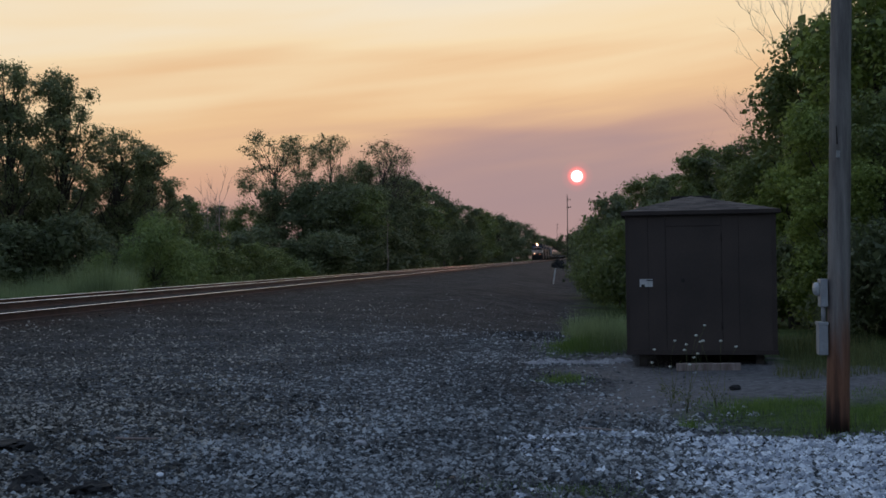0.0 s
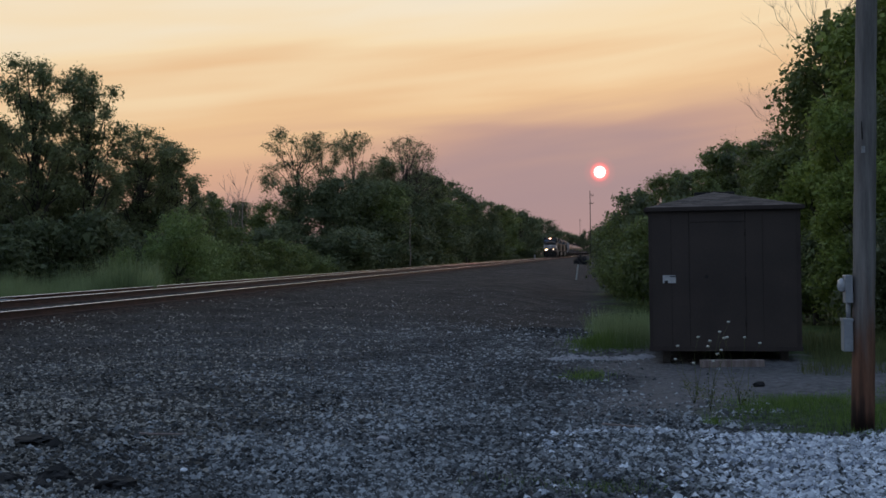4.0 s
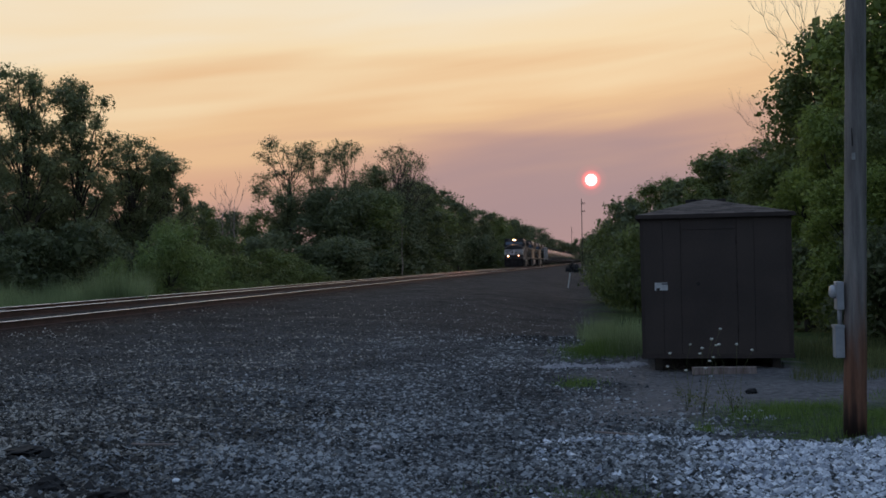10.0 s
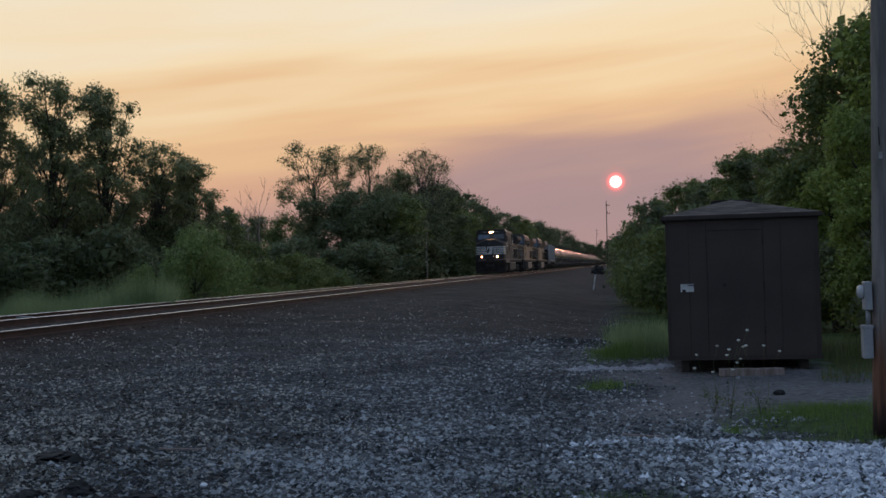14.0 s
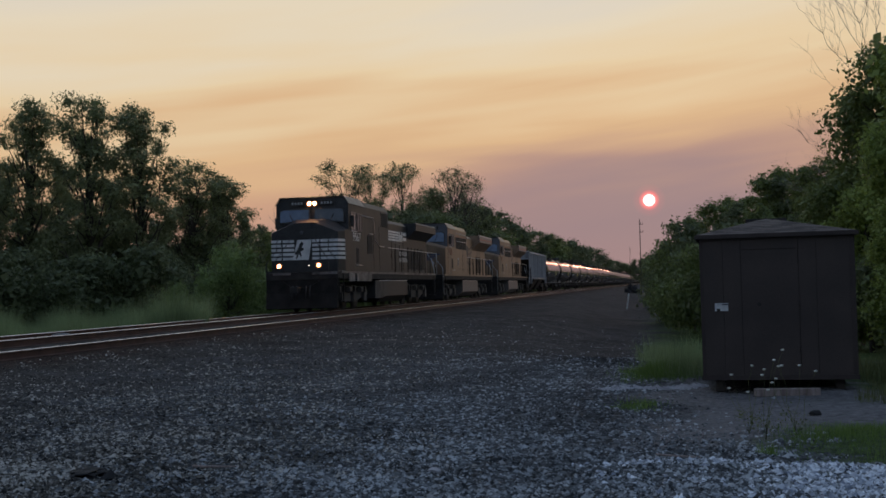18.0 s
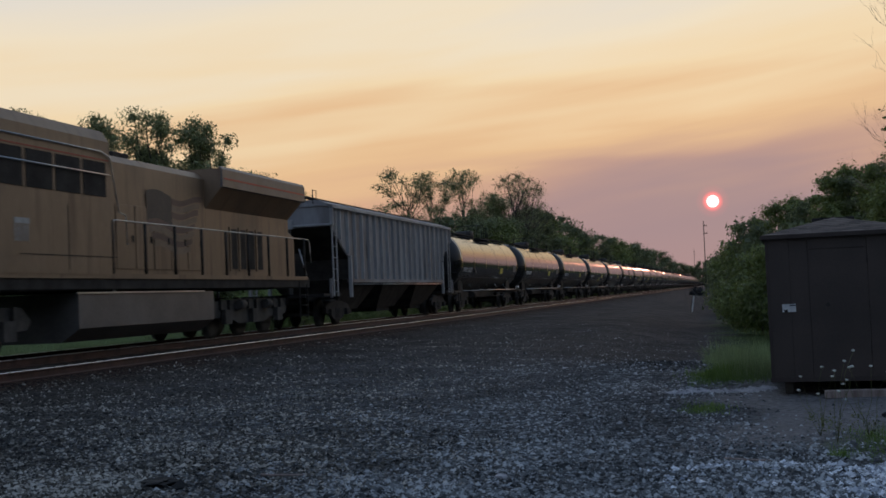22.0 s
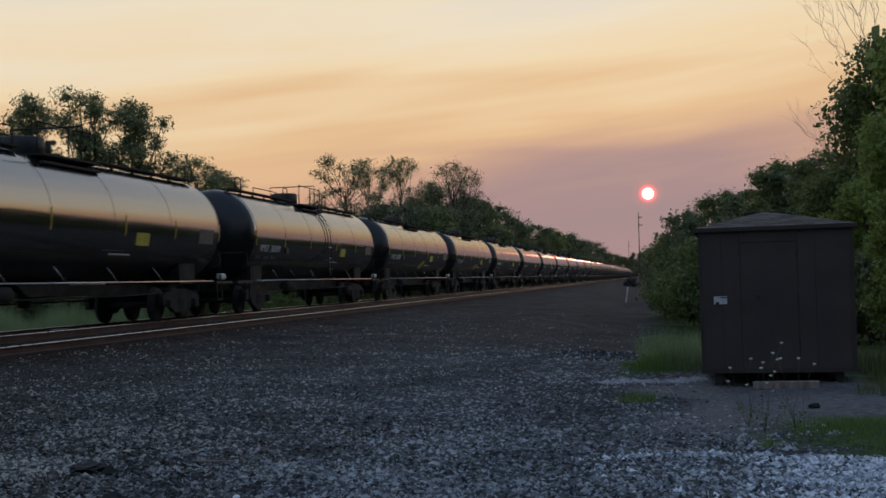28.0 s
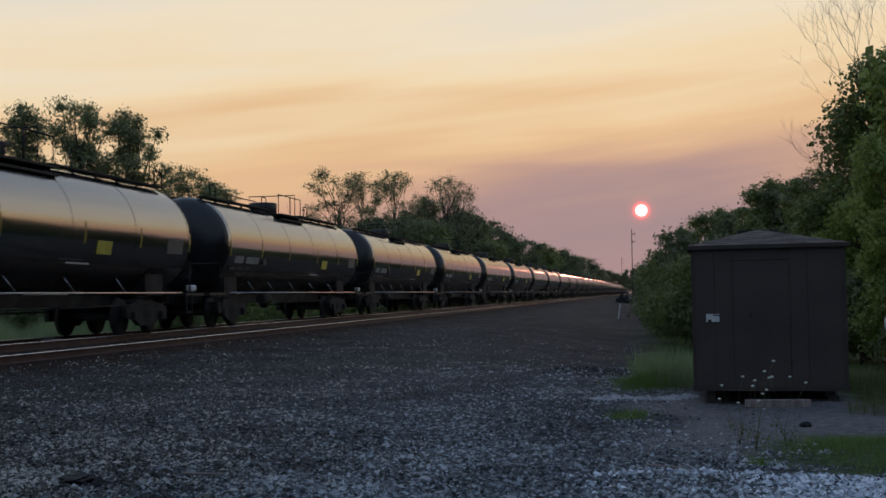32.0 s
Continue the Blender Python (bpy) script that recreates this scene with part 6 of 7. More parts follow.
        rail_bar(t, [(s * 1.46, y0, 1.7), (s * 1.46, y0, 2.72), (s * 1.46, y0 + 0.12, 2.80), (s * 1.46, rad1 + 0.5, 2.80), (s * 1.46, rad1 + 0.62, 2.70), (s * 1.46, rad1 + 0.7, 2.1)], 0.02, "steel")
        for k in range(n + 1):
            y = y0 + (rad1 + 0.1 - y0) * k / n
            part("stanchion", tube([(s * 1.47, y, 1.62), (s * 1.47, y, 2.79)], 0.022 if not yellow else 0.034, 6), M["under"], t)
    part("roof_walk", box((-0.3, rad0 + 0.2, rear[5][1] + 0.004), (0.3, rad1 - 0.3, rear[5][1] + 0.06)), M["under"], t)
    part("horn", tube([(0.0, 6.2, 4.66), (0.0, 6.2, 4.86), (0.0, 5.8, 4.88)], [0.03, 0.03, 0.07], 8), M["under"], t)
    part("antenna", tube([(0.5, 3.4, 4.46), (0.5, 3.4, 4.72)], 0.015, 5), M["under"], cab)
    # fuel tank and what hangs by it
    part("fuel_tank", loft([[(x, 9.21 if not yellow else 8.4, z) for x, z in ((-1.42, 0.52), (-1.0, 0.24), (1.0, 0.24), (1.42, 0.52), (1.42, 1.24), (-1.42, 1.24))], [(x, 14.3 if not yellow else 14.9, z) for x, z in ((-1.42, 0.52), (-1.0, 0.24), (1.0, 0.24), (1.42, 0.52), (1.42, 1.24), (-1.42, 1.24))]]), M["grey_loco"] if yellow else M["black_paint"], t, "grey fuel tank" if yellow else "black fuel tank")
    if not yellow:
        part("battery_box", box((-1.44, 7.5, 0.42), (1.44, 9.2, 1.24), 0.02), M["truck_grey"], t, "dusty grey side box")
    for s in (-1, 1):
        # pale strip paints in the light along the tank's top edge
        part("tank_trim", box((min(s * 1.425, s * 1.45), 8.3, 1.225), (max(s * 1.425, s * 1.45), 14.3, 1.262)), M["white_paint"] if not yellow else M["steel"], t, "pale strip for the light on the tank's top edge")
        part("air_reservoir", tube([(s * 1.15, 14.5, 1.05), (s * 1.15, 15.2, 1.05)], 0.16, 10), M["truck_grey"], t)
        part("filler", tube([(s * 1.40, 9.9, 1.25), (s * 1.46, 9.7, 1.42)], 0.035, 6), M["steel"], t)
    truck(t, 4.35, "six")
    truck(t, 17.95, "six")
    # nose markings and lights
    if yellow:
        for s in (-1, 1):
            for k in range(4):
                part("wing_bar", box((min(s * 0.12, s * (1.15 - 0.16 * k)), 0.905, 2.80 - 0.105 * k), (max(s * 0.12, s * (1.15 - 0.16 * k)), 0.917, 2.86 - 0.105 * k)), M["blue_sign"], nose)
        column = part("lamp_column", box((-0.11, 0.885, 2.96), (0.11, 0.925, 3.50), 0.006), M["under"], nose, "black column with two unlit nose lamps")
        for z in (3.12, 3.34):
            part("nose_lamp", disc_stack([(0.0, 0.07), (-0.02, 0.07), (-0.03, 0.05)], (0, 0.884, z), "y", 14), M["lens"], column)
        for s in (-1, 1):
            for z in (0.42, 0.74, 1.06):
                part("step_edge", box((s * 1.12 if s > 0 else -1.54, 0.645, z), (1.54 if s > 0 else -1.12, 0.658, z + 0.04)), M["white_paint"], t, "white step edge")
        part("shield", box((-0.16, 0.90, 2.33), (0.16, 0.914, 2.90), 0.004), M["blue_sign"], nose, "blue shield emblem")
    else:
        for k in range(5):
            z = 2.11 + 0.178 * k
            part("nose_stripe", box((-1.40, 0.442, z), (-0.44, 0.456, z + 0.112)), M["white_paint"], nose, "broad white stripe")
            part("nose_stripe", box((0.32, 0.442, z), (1.40, 0.456, z + 0.112)), M["white_paint"], nose, "broad white stripe")
            for s in (-1, 1):
                part("corner_stripe", loft([[(s * 1.411, 0.455, z), (s * 1.564, 0.968, z), (s * 1.564, 0.968, z + 0.112), (s * 1.411, 0.455, z + 0.112)],
                                            [(s * 1.402, 0.459, z), (s * 1.555, 0.972, z), (s * 1.555, 0.972, z + 0.112), (s * 1.402, 0.459, z + 0.112)]]), M["white_paint"], nose, "white stripe wrapped round the nose's corner")
        part("nose_panel", prism([(-0.52, 2.11), (0.16, 2.11), (0.30, 2.93), (-0.30, 2.93)], 0.444, 0.457, "y"), M["white_paint"], nose, "white slanted emblem panel")
        part("nose_lamp", disc_stack([(0.0, 0.075), (-0.03, 0.07), (-0.035, 0.03)], (-0.12, 0.455, 3.22), "y", 14), M["dark_grey"], nose, "unlit round lamp")
        part("emblem", prism([(-0.38, 2.15), (-0.32, 2.15), (-0.25, 2.36), (-0.16, 2.24), (-0.13, 2.27), (-0.17, 2.46), (-0.06, 2.50), (-0.03, 2.60), (-0.12, 2.60), (-0.04, 2.78), (-0.13, 2.86), (-0.21, 2.74), (-0.29, 2.54), (-0.42, 2.40), (-0.40, 2.30), (-0.33, 2.36)], 0.432, 0.4435, "y"), M["black_paint"], nose, "dark emblem shape")
        for x in (-0.98, 0.62):
            part("door_seam", box((x, 0.437, 1.72), (x + 0.05, 0.4415, 2.98)), M["black_paint"], nose)
        for x, m_ in ((-0.82, "lamp_ditch"), (0.82, "lamp_ditch"), (0.42, "lamp_small")):
            r = 0.095 if m_ == "lamp_ditch" else 0.04
            lt = part("ditch_light", disc_stack([(0.04, r * 0.50), (-0.02, r * 0.50), (-0.04, r * 0.3)], (x, 0.10, 1.86), "y", 14), M[m_], t, "lit warm lamp")
            if m_ == "lamp_ditch":
                # added ring whose glow imitates the ditch light's halo
                part("reflector_rim", disc_stack([(0.04, r * 1.05), (-0.012, r * 1.05), (-0.014, r * 0.75)], (x, 0.10, 1.86), "y", 16), M["lamp_halo"], lt, "orange ring glowing in place of the lamp's halo")
            part("lamp_case", tube([(x, 0.15, 1.86), (x, 0.36, 1.86)], r * 1.15, 10), M["black_paint"], lt)
        part("front_walk", box((-1.5, 0.45, 1.605), (1.5, 0.92, 1.66)), M["black_paint"], t)
        for x0, x1 in ((-1.2, -0.45), (0.45, 1.5)):
            part("front_edge", box((x0, 0.436, 1.50), (x1, 0.448, 1.60)), M["scuffed"], t, "scuffed pale front edge")
    # the pilot, its steps and its lamps stand half a metre back from the coupler's reach
    for o in t.children:
        if not o.name.startswith(("truck", "coupler")) and o.type == "MESH" and max(v.co.y for v in o.data.vertices) < 1.5:
            o.location.y += 0.5
    return t


locomotive(0.0, "black", "9567")
locomotive(23.2, "yellow", "7700")
locomotive(46.9, "yellow", "7495")


# ---- covered hopper ----
def hopper_car(offset):
    t = car("hopper_car", "weathered grey ribbed covered hopper car with rust streaks", "hopper car", offset)
    y0, y1 = 1.1, 18.5
    slope = 1.85
    side = [(y0, 4.02), (y0, 3.40), (y0 + slope, 2.35), (y0 + slope, 1.58), (y1 - slope, 1.58), (y1 - slope, 2.35), (y1, 3.40), (y1, 4.02)]
    part("body", prism(side, -1.44, 1.44, "x"), M["hopper"], t)
    part("roof", prism([(-1.52, 4.025), (1.52, 4.025), (1.52, 4.06), (1.05, 4.24), (-1.05, 4.24), (-1.52, 4.06)], y0 - 0.05, y1 + 0.05), M["hopper"], t, "grey roof sheet")
    for ya, yb in ((y0 - 0.06, y0 - 0.004), (y1 + 0.004, y1 + 0.06)):
        out = -1 if ya < 5 else 1
        edge = y0 if out < 0 else y1
        # dark sheet laid over the slope and end wall to paint in their shade
        part("slope_sheet", loft([[(x, edge + out * 0.012, 3.352), (x, edge - out * (slope - 0.012), 2.30), (x, edge - out * (slope - 0.012), 1.585), (x, edge - out * (slope - 0.03), 1.585), (x, edge - out * (slope - 0.03), 2.275), (x, edge + out * 0.03, 3.32)] for x in (-1.43, 1.43)]), M["under"], t, "dark sheet standing in for shade on the end slope")
        part("end_beam", box((-1.48, ya, 3.36), (1.48, yb, 3.44), 0.008), M["hopper_rib"], t, "pale beam across the end")
        part("end_stay", box((-0.06, ya, 1.1), (0.06, yb, 3.36), 0.008), M["truck_grey"], t)
        part("end_plate", box((-0.13, ya - 0.004, 3.30), (0.13, yb + 0.004, 3.62), 0.01), M["hopper_rib"], t)
    n = 21
    for s in (-1, 1):
        for k in range(n + 1):
            y = y0 + 0.04 + (y1 - y0 - 0.08) * k / n
            e = min(y - y0, y1 - y)
            low = 1.58 if e >= slope - 0.02 else 3.40 - 1.05 * e / slope
            part("rib", prism([(s * 1.441, y - 0.048), (s * 1.545, y - 0.026), (s * 1.545, y + 0.026), (s * 1.441, y + 0.048)], low, 3.955, "z"), M["hopper_rib"], t)
        for yp in (y0 + slope, y1 - slope):
            part("bolster_post", box((min(s * 1.45, s * 1.56), yp - 0.06, 0.95), (max(s * 1.45, s * 1.56), yp + 0.06, 2.4), 0.01), M["hopper_rib"], t)
        part("side_sill", box((min(s * 1.40, s * 1.55), y0 + slope - 0.05, 1.46), (max(s * 1.40, s * 1.55), y1 - slope + 0.05, 1.575)), M["hopper"], t)
        part("top_chord", box((min(s * 1.44, s * 1.56), y0, 3.96), (max(s * 1.44, s * 1.56), y1, 4.06)), M["hopper_rib"], t)
        part("sill_line", tube([(s * 1.52, y0 + 2.2, 1.40), (s * 1.52, y1 - 2.2, 1.40)], 0.014, 5), M["steel"], t)
        for ya, yb in ((y0 + 0.08, y0 + 0.13), (y1 - 0.55, y1 - 0.50)):
            for dy in (0.0, 0.42):
                part("ladder_rail", box((s * 1.47 - 0.02, ya + dy, 1.0), (s * 1.47 + 0.02, yb + dy, 4.1)), M["hopper_rib"], t)
            for z in range(8):
                part("rung", tube([(s * 1.47, ya, 1.15 + 0.38 * z), (s * 1.47, yb + 0.42, 1.15 + 0.38 * z)], 0.014, 5), M["hopper_rib"], t)
        for k in range(11):
            y = y0 + 0.9 + 1.56 * k
            part("walk_bracket", box((min(s * 0.38, s * 0.42), y, 4.24), (max(s * 0.38, s * 0.42), y + 0.05, 4.36)), M["under"], t)
        part("roof_walk", box((min(s * 0.36, s * 0.62), y0 - 0.3, 4.36), (max(s * 0.36, s * 0.62), y1 + 0.3, 4.40)), M["under"], t)
        for yb in (y0 - 0.35, y1 + 0.05):
            rail_bar(t, [(s * 1.0, yb, 4.1), (s * 1.0, yb, 4.55), (s * 1.0, yb + 0.35, 4.55), (s * 1.0, yb + 0.35, 4.1)], 0.016, "under", "grab_rail")
            part("end_post", box((min(s * 1.40, s * 1.48), yb + 0.2, 0.95), (max(s * 1.40, s * 1.48), yb + 0.3, 1.6)), M["hopper"], t)
    for k in range(3):
        yc = 4.75 + 5.05 * k
        part("discharge_bay", loft([[(-1.35, yc - 2.2, 1.575), (1.35, yc - 2.2, 1.575), (1.35, yc + 2.2, 1.575), (-1.35, yc + 2.2, 1.575)], [(-0.7, yc - 1.25, 0.52), (0.7, yc - 1.25, 0.52), (0.7, yc + 1.25, 0.52), (-0.7, yc + 1.25, 0.52)]]), M["under"], t, "dark sloping discharge bay")
        part("gate", box((-0.6, yc - 0.9, 0.36), (0.6, yc + 0.9, 0.515)), M["under"], t)
    part("centre_sill", box((-0.2, 0.2, 0.85), (0.2, 19.4, 1.1)), M["under"], t)
    part("stencil", box((1.441, 5.1, 2.35), (1.446, 5.7, 2.85)), M["dark_grey"], t, "dark smudged stencil")
    for ya, yb in ((0.2, 2.0), (17.6, 19.4)):
        part("end_platform", box((-1.45, ya, 1.0), (1.45, yb, 1.1)), M["under"], t)
    part("brake_wheel", disc_stack([(0, 0.26), (0.03, 0.26)], (0.5, 0.4, 2.2), "y", 16), M["under"], t)
    coupler(t, 0.0, -1)
    coupler(t, 19.5, 1)
    truck(t, 2.5, "four")
    truck(t, 17.1, "four")


hopper_car(70.05)


# ---- tank cars ----
def tank_shell():
    rings = [(1.28, 0.05), (1.31, 0.45), (1.38, 0.82), (1.50, 1.14), (1.66, 1.35), (1.86, 1.46), (2.0, 1.485), (2.06, 1.485), (17.66, 1.485), (17.72, 1.485), (17.86, 1.46), (18.06, 1.35), (18.22, 1.14), (18.34, 0.82), (18.41, 0.45), (18.44, 0.05)]
    bm = disc_stack(rings, (0, 0, 0), "y", 64)
    # heads and belly take a duller black, standing in for their darker reflections
    for f in bm.faces:
        c = f.calc_center_median()
        if not 1.9 < c.y < 17.8 or c.z < -0.85:
            f.material_index = 1
    return bm


def hoop(y, r=1.489, half=0.02, a0=-200, a1=20):
    bm = bmesh.new()
    n = 40
    rows = []
    for k in range(n + 1):
        a = radians(a0 + (a1 - a0) * k / n)
        rows.append([bm.verts.new((rr * math.cos(a), yy, -rr * math.sin(a))) for rr, yy in ((r, y - half), (r + 0.008, y - half), (r + 0.008, y + half), (r, y + half))])
    for p, q in zip(rows, rows[1:]):
        for j in range(3):
            bm.faces.new((p[j], p[j + 1], q[j + 1], q[j]))
    return bm


def strip(y, wide=0.055):
    """A reflective strip that follows the shell from z 2.2 to 2.7."""
    bm = bmesh.new()
    rows = []
    for k in range(6):
        z = 2.20 + 0.10 * k
        x = math.sqrt(1.488 ** 2 - (z - 2.56) ** 2)
        rows.append([bm.verts.new((x + 0.004, y - wide / 2, z)), bm.verts.new((x + 0.004, y + wide / 2, z))])
    for p, q in zip(rows, rows[1:]):
        bm.faces.new((p[0], p[1], q[1], q[0]))
    bmesh.ops.solidify(bm, geom=bm.faces[:], thickness=0.003)
    return bm


def tank_car(offset, number, detailed, extra="", tone="tank_paint"):
    t = car("tank_car", "glossy black tank car with yellow strips and white lettering" if detailed else "glossy black tank car in a long line", "tank car", offset, "tank cars of the train")
    tank = put("tank", "tank_shell", tank_shell, M[tone], t, "", pose(0, 0, 2.56))
    if len(tank.data.materials) < 2:
        tank.data.materials.append(M["dull_tank_black"])
    put("centre_sill", "tank_sill", lambda: boxes([((-0.35, 0.2, 0.75), (0.35, 18.9, 1.02))]), M["under"], t)
    for y in (2.9, 16.2):
        put("saddle", "saddle", lambda: prism([(-1.1, 1.0), (1.1, 1.0), (1.1, 1.6), (0.8, 1.3), (-0.8, 1.3), (-1.1, 1.6)], -0.55, 0.55), M["under"], t, "", pose(0, y, 0))
    for y in (0.25, 17.55):
        put("end_platform", "tank_platform", lambda: box((-1.45, 0, 0.98), (1.45, 1.3, 1.06)), M["black_paint"], t, "", pose(0, y, 0))
    for s in (1, -1):
        put("side_rail", "side_rail%d" % s, lambda: tube([(s * 1.47, 1.9, 1.06), (s * 1.47, 17.2, 1.06)], 0.02, 6), M["steel"], t, "pale side handrail")
    put("top_walk", "top_walk", lambda: boxes([((0.42, 1.9, 4.02), (0.72, 8.2, 4.06)), ((0.42, 11.6, 4.02), (0.72, 17.8, 4.06)), ((-0.72, 1.9, 4.02), (-0.42, 8.2, 4.06)), ((-0.72, 11.6, 4.02), (-0.42, 17.8, 4.06))] + [((0.40, 2.2 + 1.2 * k, 3.92), (0.46, 2.26 + 1.2 * k, 4.05)) for k in range(13)]), M["under"], t, "narrow dark walkway along the top")
    hs = put("manway_housing", "manway", lambda: disc_stack([(0, 0.52), (0.38, 0.52), (0.42, 0.46), (0.43, 0.05)], (0, 9.4, 3.98), "z", 20), M["black_paint"], t, "dark valve housing on top")
    put("platform", "top_platform", lambda: boxes([((-1.05, 8.5, 3.88), (-0.56, 11.2, 3.93)), ((0.56, 8.5, 3.88), (1.05, 11.2, 3.93)), ((-1.0, 10.5, 3.88), (1.0, 11.2, 3.93)), ((0.95, 8.5, 3.70), (1.05, 11.2, 3.76))]), M["under"], t)
    put("vent_pipe", "vent_pipe", lambda: tube([(0, 10.6, 4.0), (0, 10.6, 4.42), (0, 10.9, 4.45)], 0.07, 8), M["under"], t)
    truck(t, 3.0, "four")
    truck(t, 15.7, "four")
    coupler(t, 0.0, -1)
    coupler(t, 19.1, 1)
    if not detailed:
        return t
    for k, pts in enumerate(([(0.9, 8.5, 3.9), (0.9, 8.5, 4.62), (0.9, 11.2, 4.62), (0.9, 11.2, 3.9)], [(-0.9, 8.5, 3.9), (-0.9, 8.5, 4.62), (-0.9, 11.2, 4.62), (-0.9, 11.2, 3.9)], [(0.9, 9.9, 3.9), (0.9, 9.9, 4.62)], [(0.9, 10.5, 3.9), (0.9, 10.5, 4.75), (-0.9, 10.5, 4.75), (-0.9, 10.5, 3.9)])):
        put("guard_rail", "guard_rail%d" % k, lambda: tube(pts, 0.02, 6), M["under"], t)
    for y in (2.5, 7.5, 12.6, 17.4):
        put("grab_hoop", "grab_hoop", lambda: tube([(0.6, 0, 4.0), (0.6, 0, 4.42), (0.6, 0.08, 4.47), (0.6, 0.42, 4.47), (0.6, 0.5, 4.42), (0.6, 0.5, 4.0)], 0.018, 6), M["under"], t, "", pose(0, y, 0))
    for y in (2.02, 5.0, 8.0, 11.0, 14.3, 17.7):
        put("weld_band", "band%d" % int(10 * y), lambda: hoop(y, 1.483, 0.012), M["tank_paint"], tank)
    for y in (1.98, 4.98, 8.0, 11.6, 14.6, 17.78):
        put("reflector", "strip%d" % int(10 * y), lambda: strip(y), M["reflect"], tank, "yellow reflective strip").matrix_local = pose(0, 0, -2.56)
    if "ladder" in extra:
        for dy in (0.0, 0.40):
            put("ladder_rail", "ladder_rail%d" % int(10 * dy), lambda: tube([(1.05 + 0.0, 10.1 + dy, 3.9)] + [(1.54 * math.cos(a), 10.1 + dy, 2.56 + 1.54 * math.sin(a)) for a in (0.75, 0.55, 0.35, 0.15, 0.0)] + [(1.54, 10.1 + dy, 1.06)], 0.016, 5), M["black_paint"], t)
        for k in range(8):
            a = 0.9 - 0.14 * k
            if k < 5:
                c = (1.55 * math.cos(a), 2.56 + 1.55 * math.sin(a))
            else:
                c = (1.55, 2.3 - 0.42 * (k - 5))
            put("rung", "rung%d" % k, lambda: tube([(c[0], 10.1, c[1]), (c[0], 10.5, c[1])], 0.013, 5), M["steel"], t)
    if "mark" in extra:
        put("slanted_mark", "slanted_mark", lambda: loft([[(1.19, 9.6, 1.60), (1.19, 10.3, 1.60), (1.345, 11.15, 2.0), (1.345, 10.45, 2.0)], [(1.205, 9.6, 1.585), (1.205, 10.3, 1.585), (1.385, 11.15, 1.99), (1.385, 10.45, 1.99)]]), M["yellow_mark"], tank, "dull yellow slanted mark").matrix_local = pose(0, 0, -2.56)
    for y in (4.2, 6.2, 8.6, 11.1, 13.7):
        put("brace", "brace", lambda: tube([(1.47, 0, 1.06), (1.30, -0.22, 1.42)], 0.014, 5), M["steel"], t, "", pose(0, y, 0))
    x = math.sqrt(1.488 ** 2 - 0.43 ** 2)
    slant = pose(x + 0.01, 3.45, 2.10, 90, 0, 90) @ pose(0, 0, 0, 17, 0, 0)
    if number:
        tagged(words("number", "VMSX  " + number, 0.33, slant, M["white_paint"], t, 0.003), kind="stuff")
    else:
        for j in range(10):
            put("lettering_bar", "mark_bar", lambda: box((-0.07, -0.11, 0.0), (0.07, 0.11, 0.004)), M["decal"], t, "", slant @ pose(-0.93 + 0.2 * j + (0.25 if j > 3 else 0), 0, 0))
    for j, (yl, zl) in enumerate(((2.2, 1.78), (2.95, 1.78), (3.7, 1.78), (2.95, 1.62), (3.7, 1.62))):
        xl = math.sqrt(1.488 ** 2 - (zl + 0.05 - 2.56) ** 2)
        put("lettering_bar", "data_bar", lambda: box((0.0, 0.0, 0.0), (0.012, 0.55, 0.09)), M["faint"], t, "", pose(xl - 0.004, yl, zl, 0, 30, 0))
    put("notice_panel", "notice_panel", lambda: boxes([((1.415, 5.15, 1.98), (1.437, 5.45, 2.22))]), M["truck_grey"], t)
    put("placard", "placard", lambda: prism([(1.398, 1.98), (1.408, 1.975), (1.468, 2.29), (1.457, 2.295)], 12.25, 13.0), M["placard"], t, "square yellow placard")
    put("data_panel", "data_panel", lambda: prism([(1.437, 2.12), (1.448, 2.115), (1.498, 2.52), (1.487, 2.52)], 16.25, 17.3), M["faint"], t, "grey data panel")
    put("line_of_text", "line_of_text", lambda: box((1.33, 10.9, 1.72), (1.345, 12.0, 1.76)), M["decal"], t)
    put("outlet_valve", "outlet_valve", lambda: disc_stack([(0, 0.12), (-0.3, 0.16), (-0.55, 0.14), (-0.58, 0.05)], (0, 9.4, 1.1), "z", 12), M["under"], t)
    put("outlet_skid", "outlet_skid", lambda: prism([(8.2, 1.06), (8.7, 0.78), (10.1, 0.78), (10.6, 1.06)], -0.5, 0.5, "x"), M["under"], t)
    put("brake_pipe", "brake_pipe", lambda: tube([(0.9, 1.5, 0.78), (0.9, 7.0, 0.72), (0.9, 12.0, 0.72), (0.9, 17.5, 0.78)], 0.022, 5), M["under"], t)
    put("brake_pipe", "brake_rod", lambda: tube([(-0.8, 4.0, 0.62), (-0.8, 15.0, 0.62)], 0.022, 5), M["under"], t)
    put("brake_tank", "brake_tank", lambda: tube([(0.95, 6.2, 0.84), (0.95, 7.1, 0.84)], 0.17, 10), M["under"], t)
    for y, k in ((1.2, 0), (17.9, 1)):
        put("end_rail", "end_rail%d" % k, lambda: tube([(-1.42, y, 1.05), (-1.42, y, 1.95), (1.42, y, 1.95), (1.42, y, 1.05)], 0.018, 6), M["under"], t)
        put("corner_step", "corner_step", lambda: boxes([((1.30, 0, 0.50), (1.50, 0.36, 0.54)), ((1.46, -0.02, 0.50), (1.50, 0.02, 1.0)), ((1.46, 0.34, 0.50), (1.50, 0.38, 1.0))]), M["under"], t, "", pose(0, y - 0.4, 0))
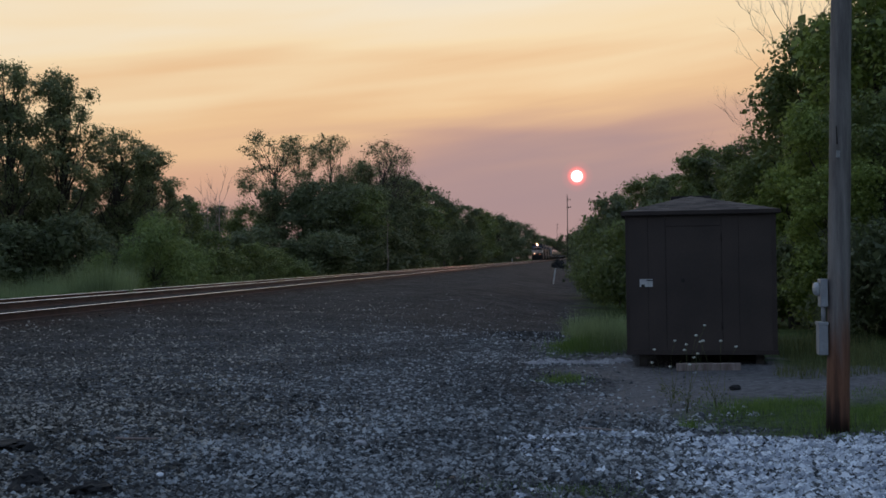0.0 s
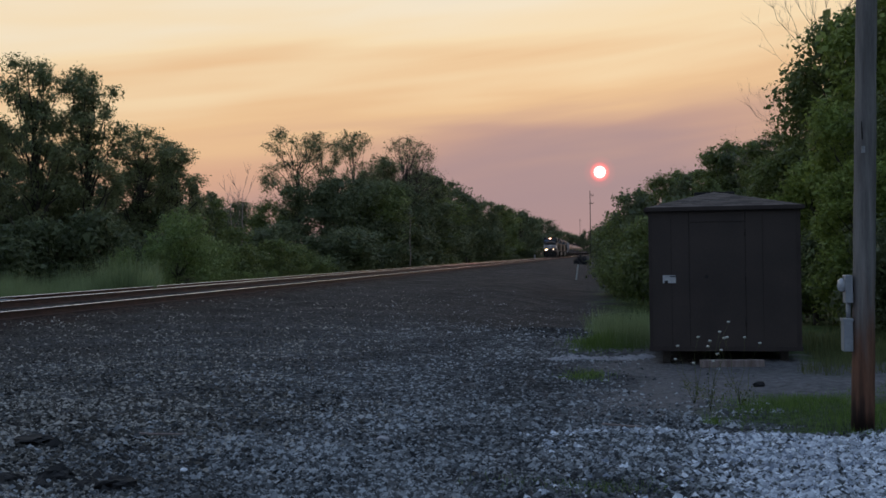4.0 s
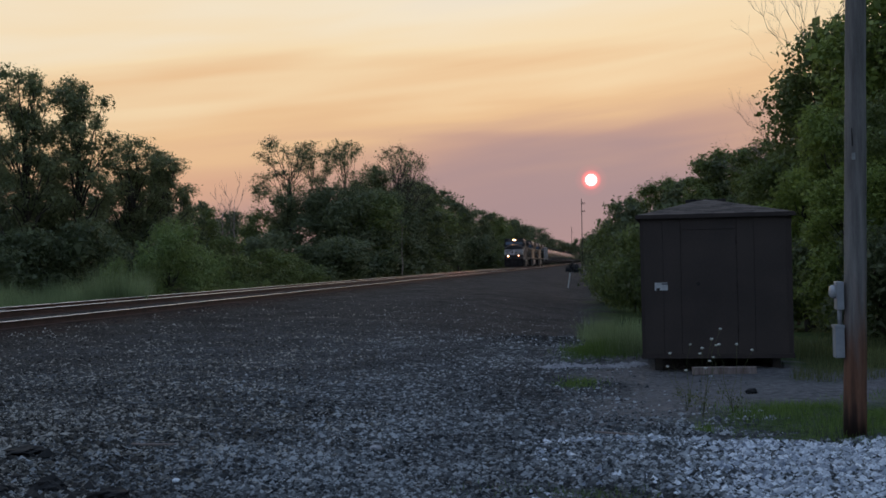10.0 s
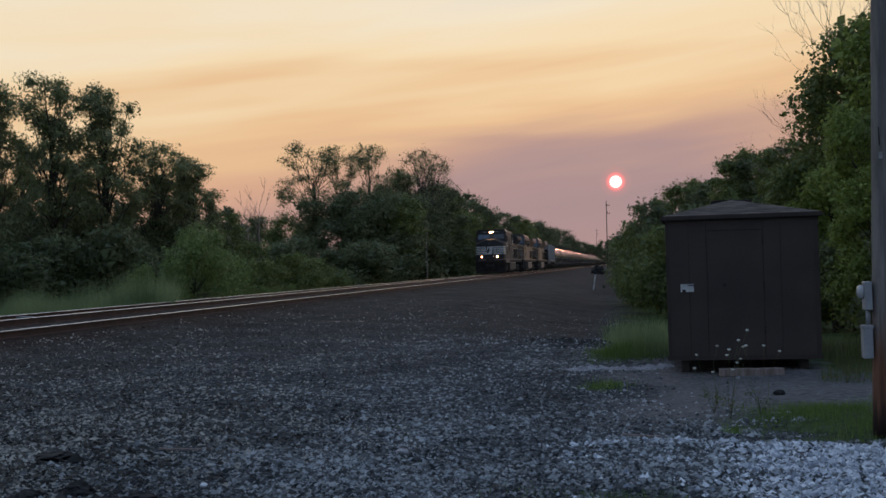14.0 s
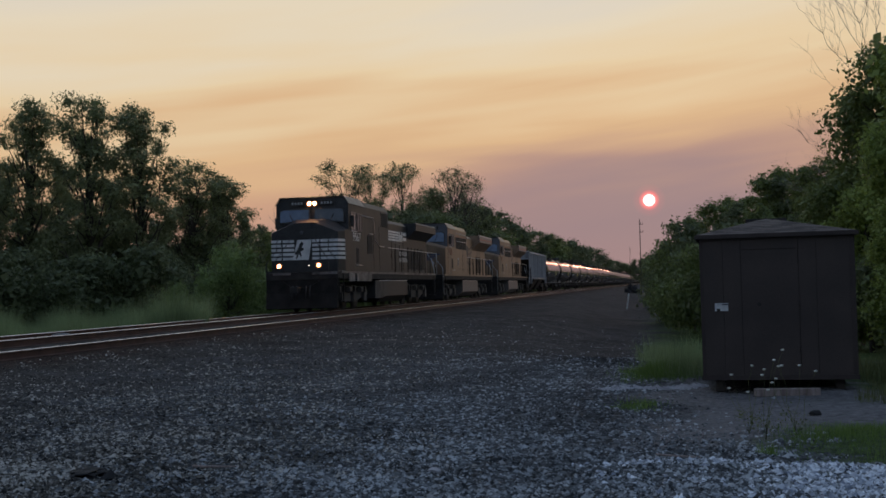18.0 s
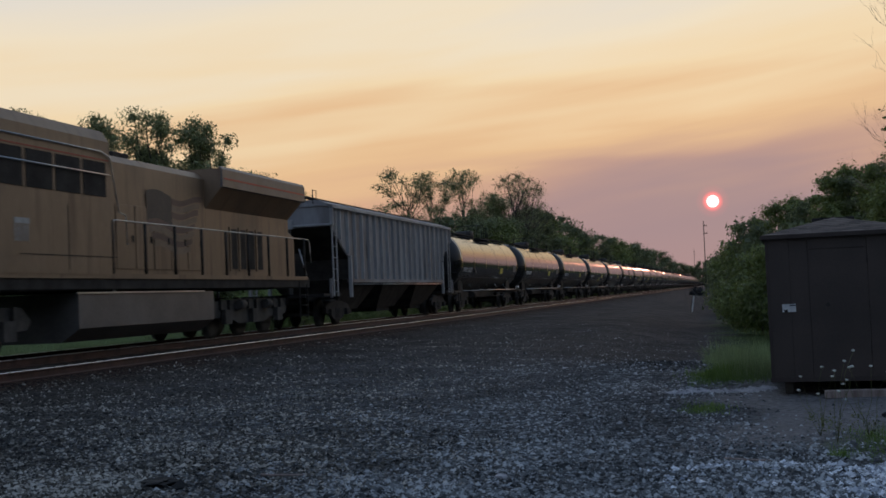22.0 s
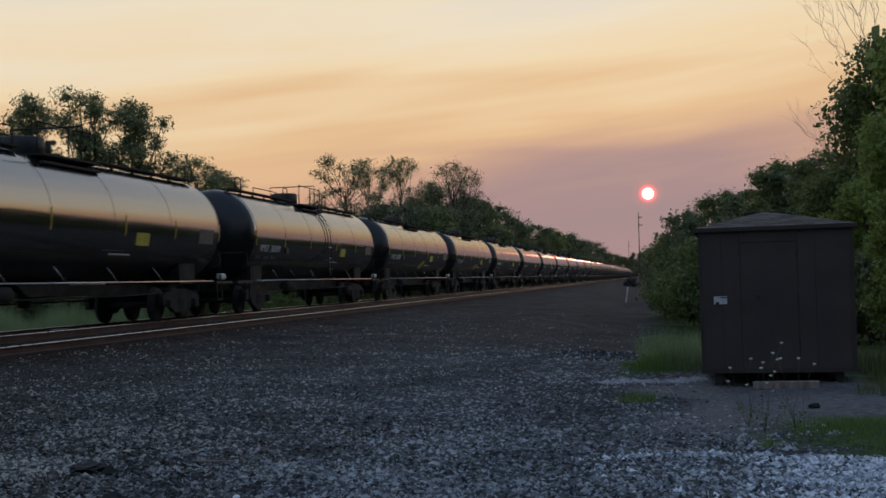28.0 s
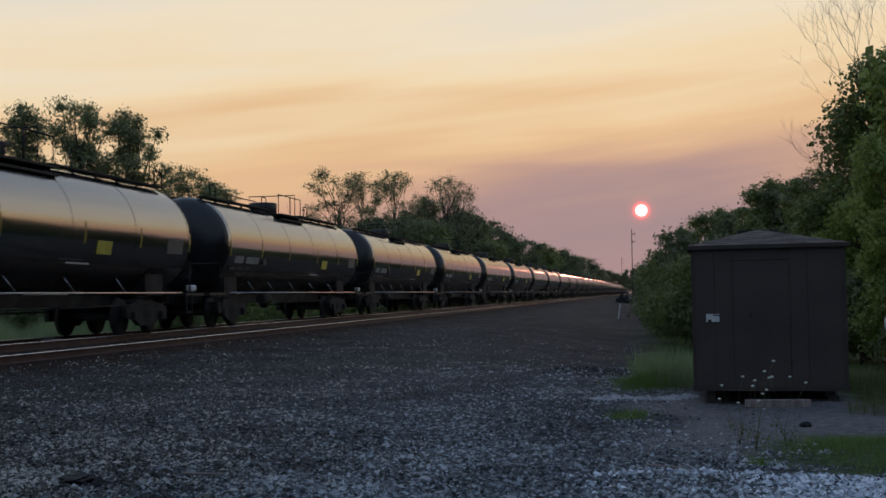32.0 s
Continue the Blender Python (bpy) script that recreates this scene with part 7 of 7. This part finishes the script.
    put("brake_wheel", "brake_wheel", lambda: disc_stack([(0, 0.24), (0.03, 0.24)], (0.9, 18.75, 1.7), "y", 16), M["under"], t)
    put("valve_cover", "valve_cover", lambda: box((1.25, 18.0, 1.10), (1.45, 18.35, 1.28), 0.04), M["white_paint"], t, "small white cover at the car's end")
    return t


NUMBERS = {0: "310235", 1: "310909", 2: "311743", 5: "300709", 6: "311690", 7: "311677", 8: "310515"}
EXTRAS = {3: "mark", 5: "ladder", 6: "mark", 7: "mark"}
for k in range(42):
    tank_car(89.2 + 19.1 * k, NUMBERS.get(k, ""), k < 14, EXTRAS.get(k, ""))

# ---- the train's run ----
def motions():
    """How far the leading coupler lies along the track, second by second."""
    run = ((0, 336.4), (3, 295.2), (6, 251.6), (9, 206.2), (11, 174.6), (13, 141.0), (14.5, 112.5), (16, 83.8), (17.5, 54.6), (19, 25.3), (21, -14.1), (23, -53.0), (24, -72.1), (25, -91.1), (26, -110.8), (29, -170.0), (31, -209.3), (32, -228.4))
    for thing, offset in TRAIN:
        walk(thing, [(t, pose(TRACK, s + offset, 0)) for t, s in run])


motions()
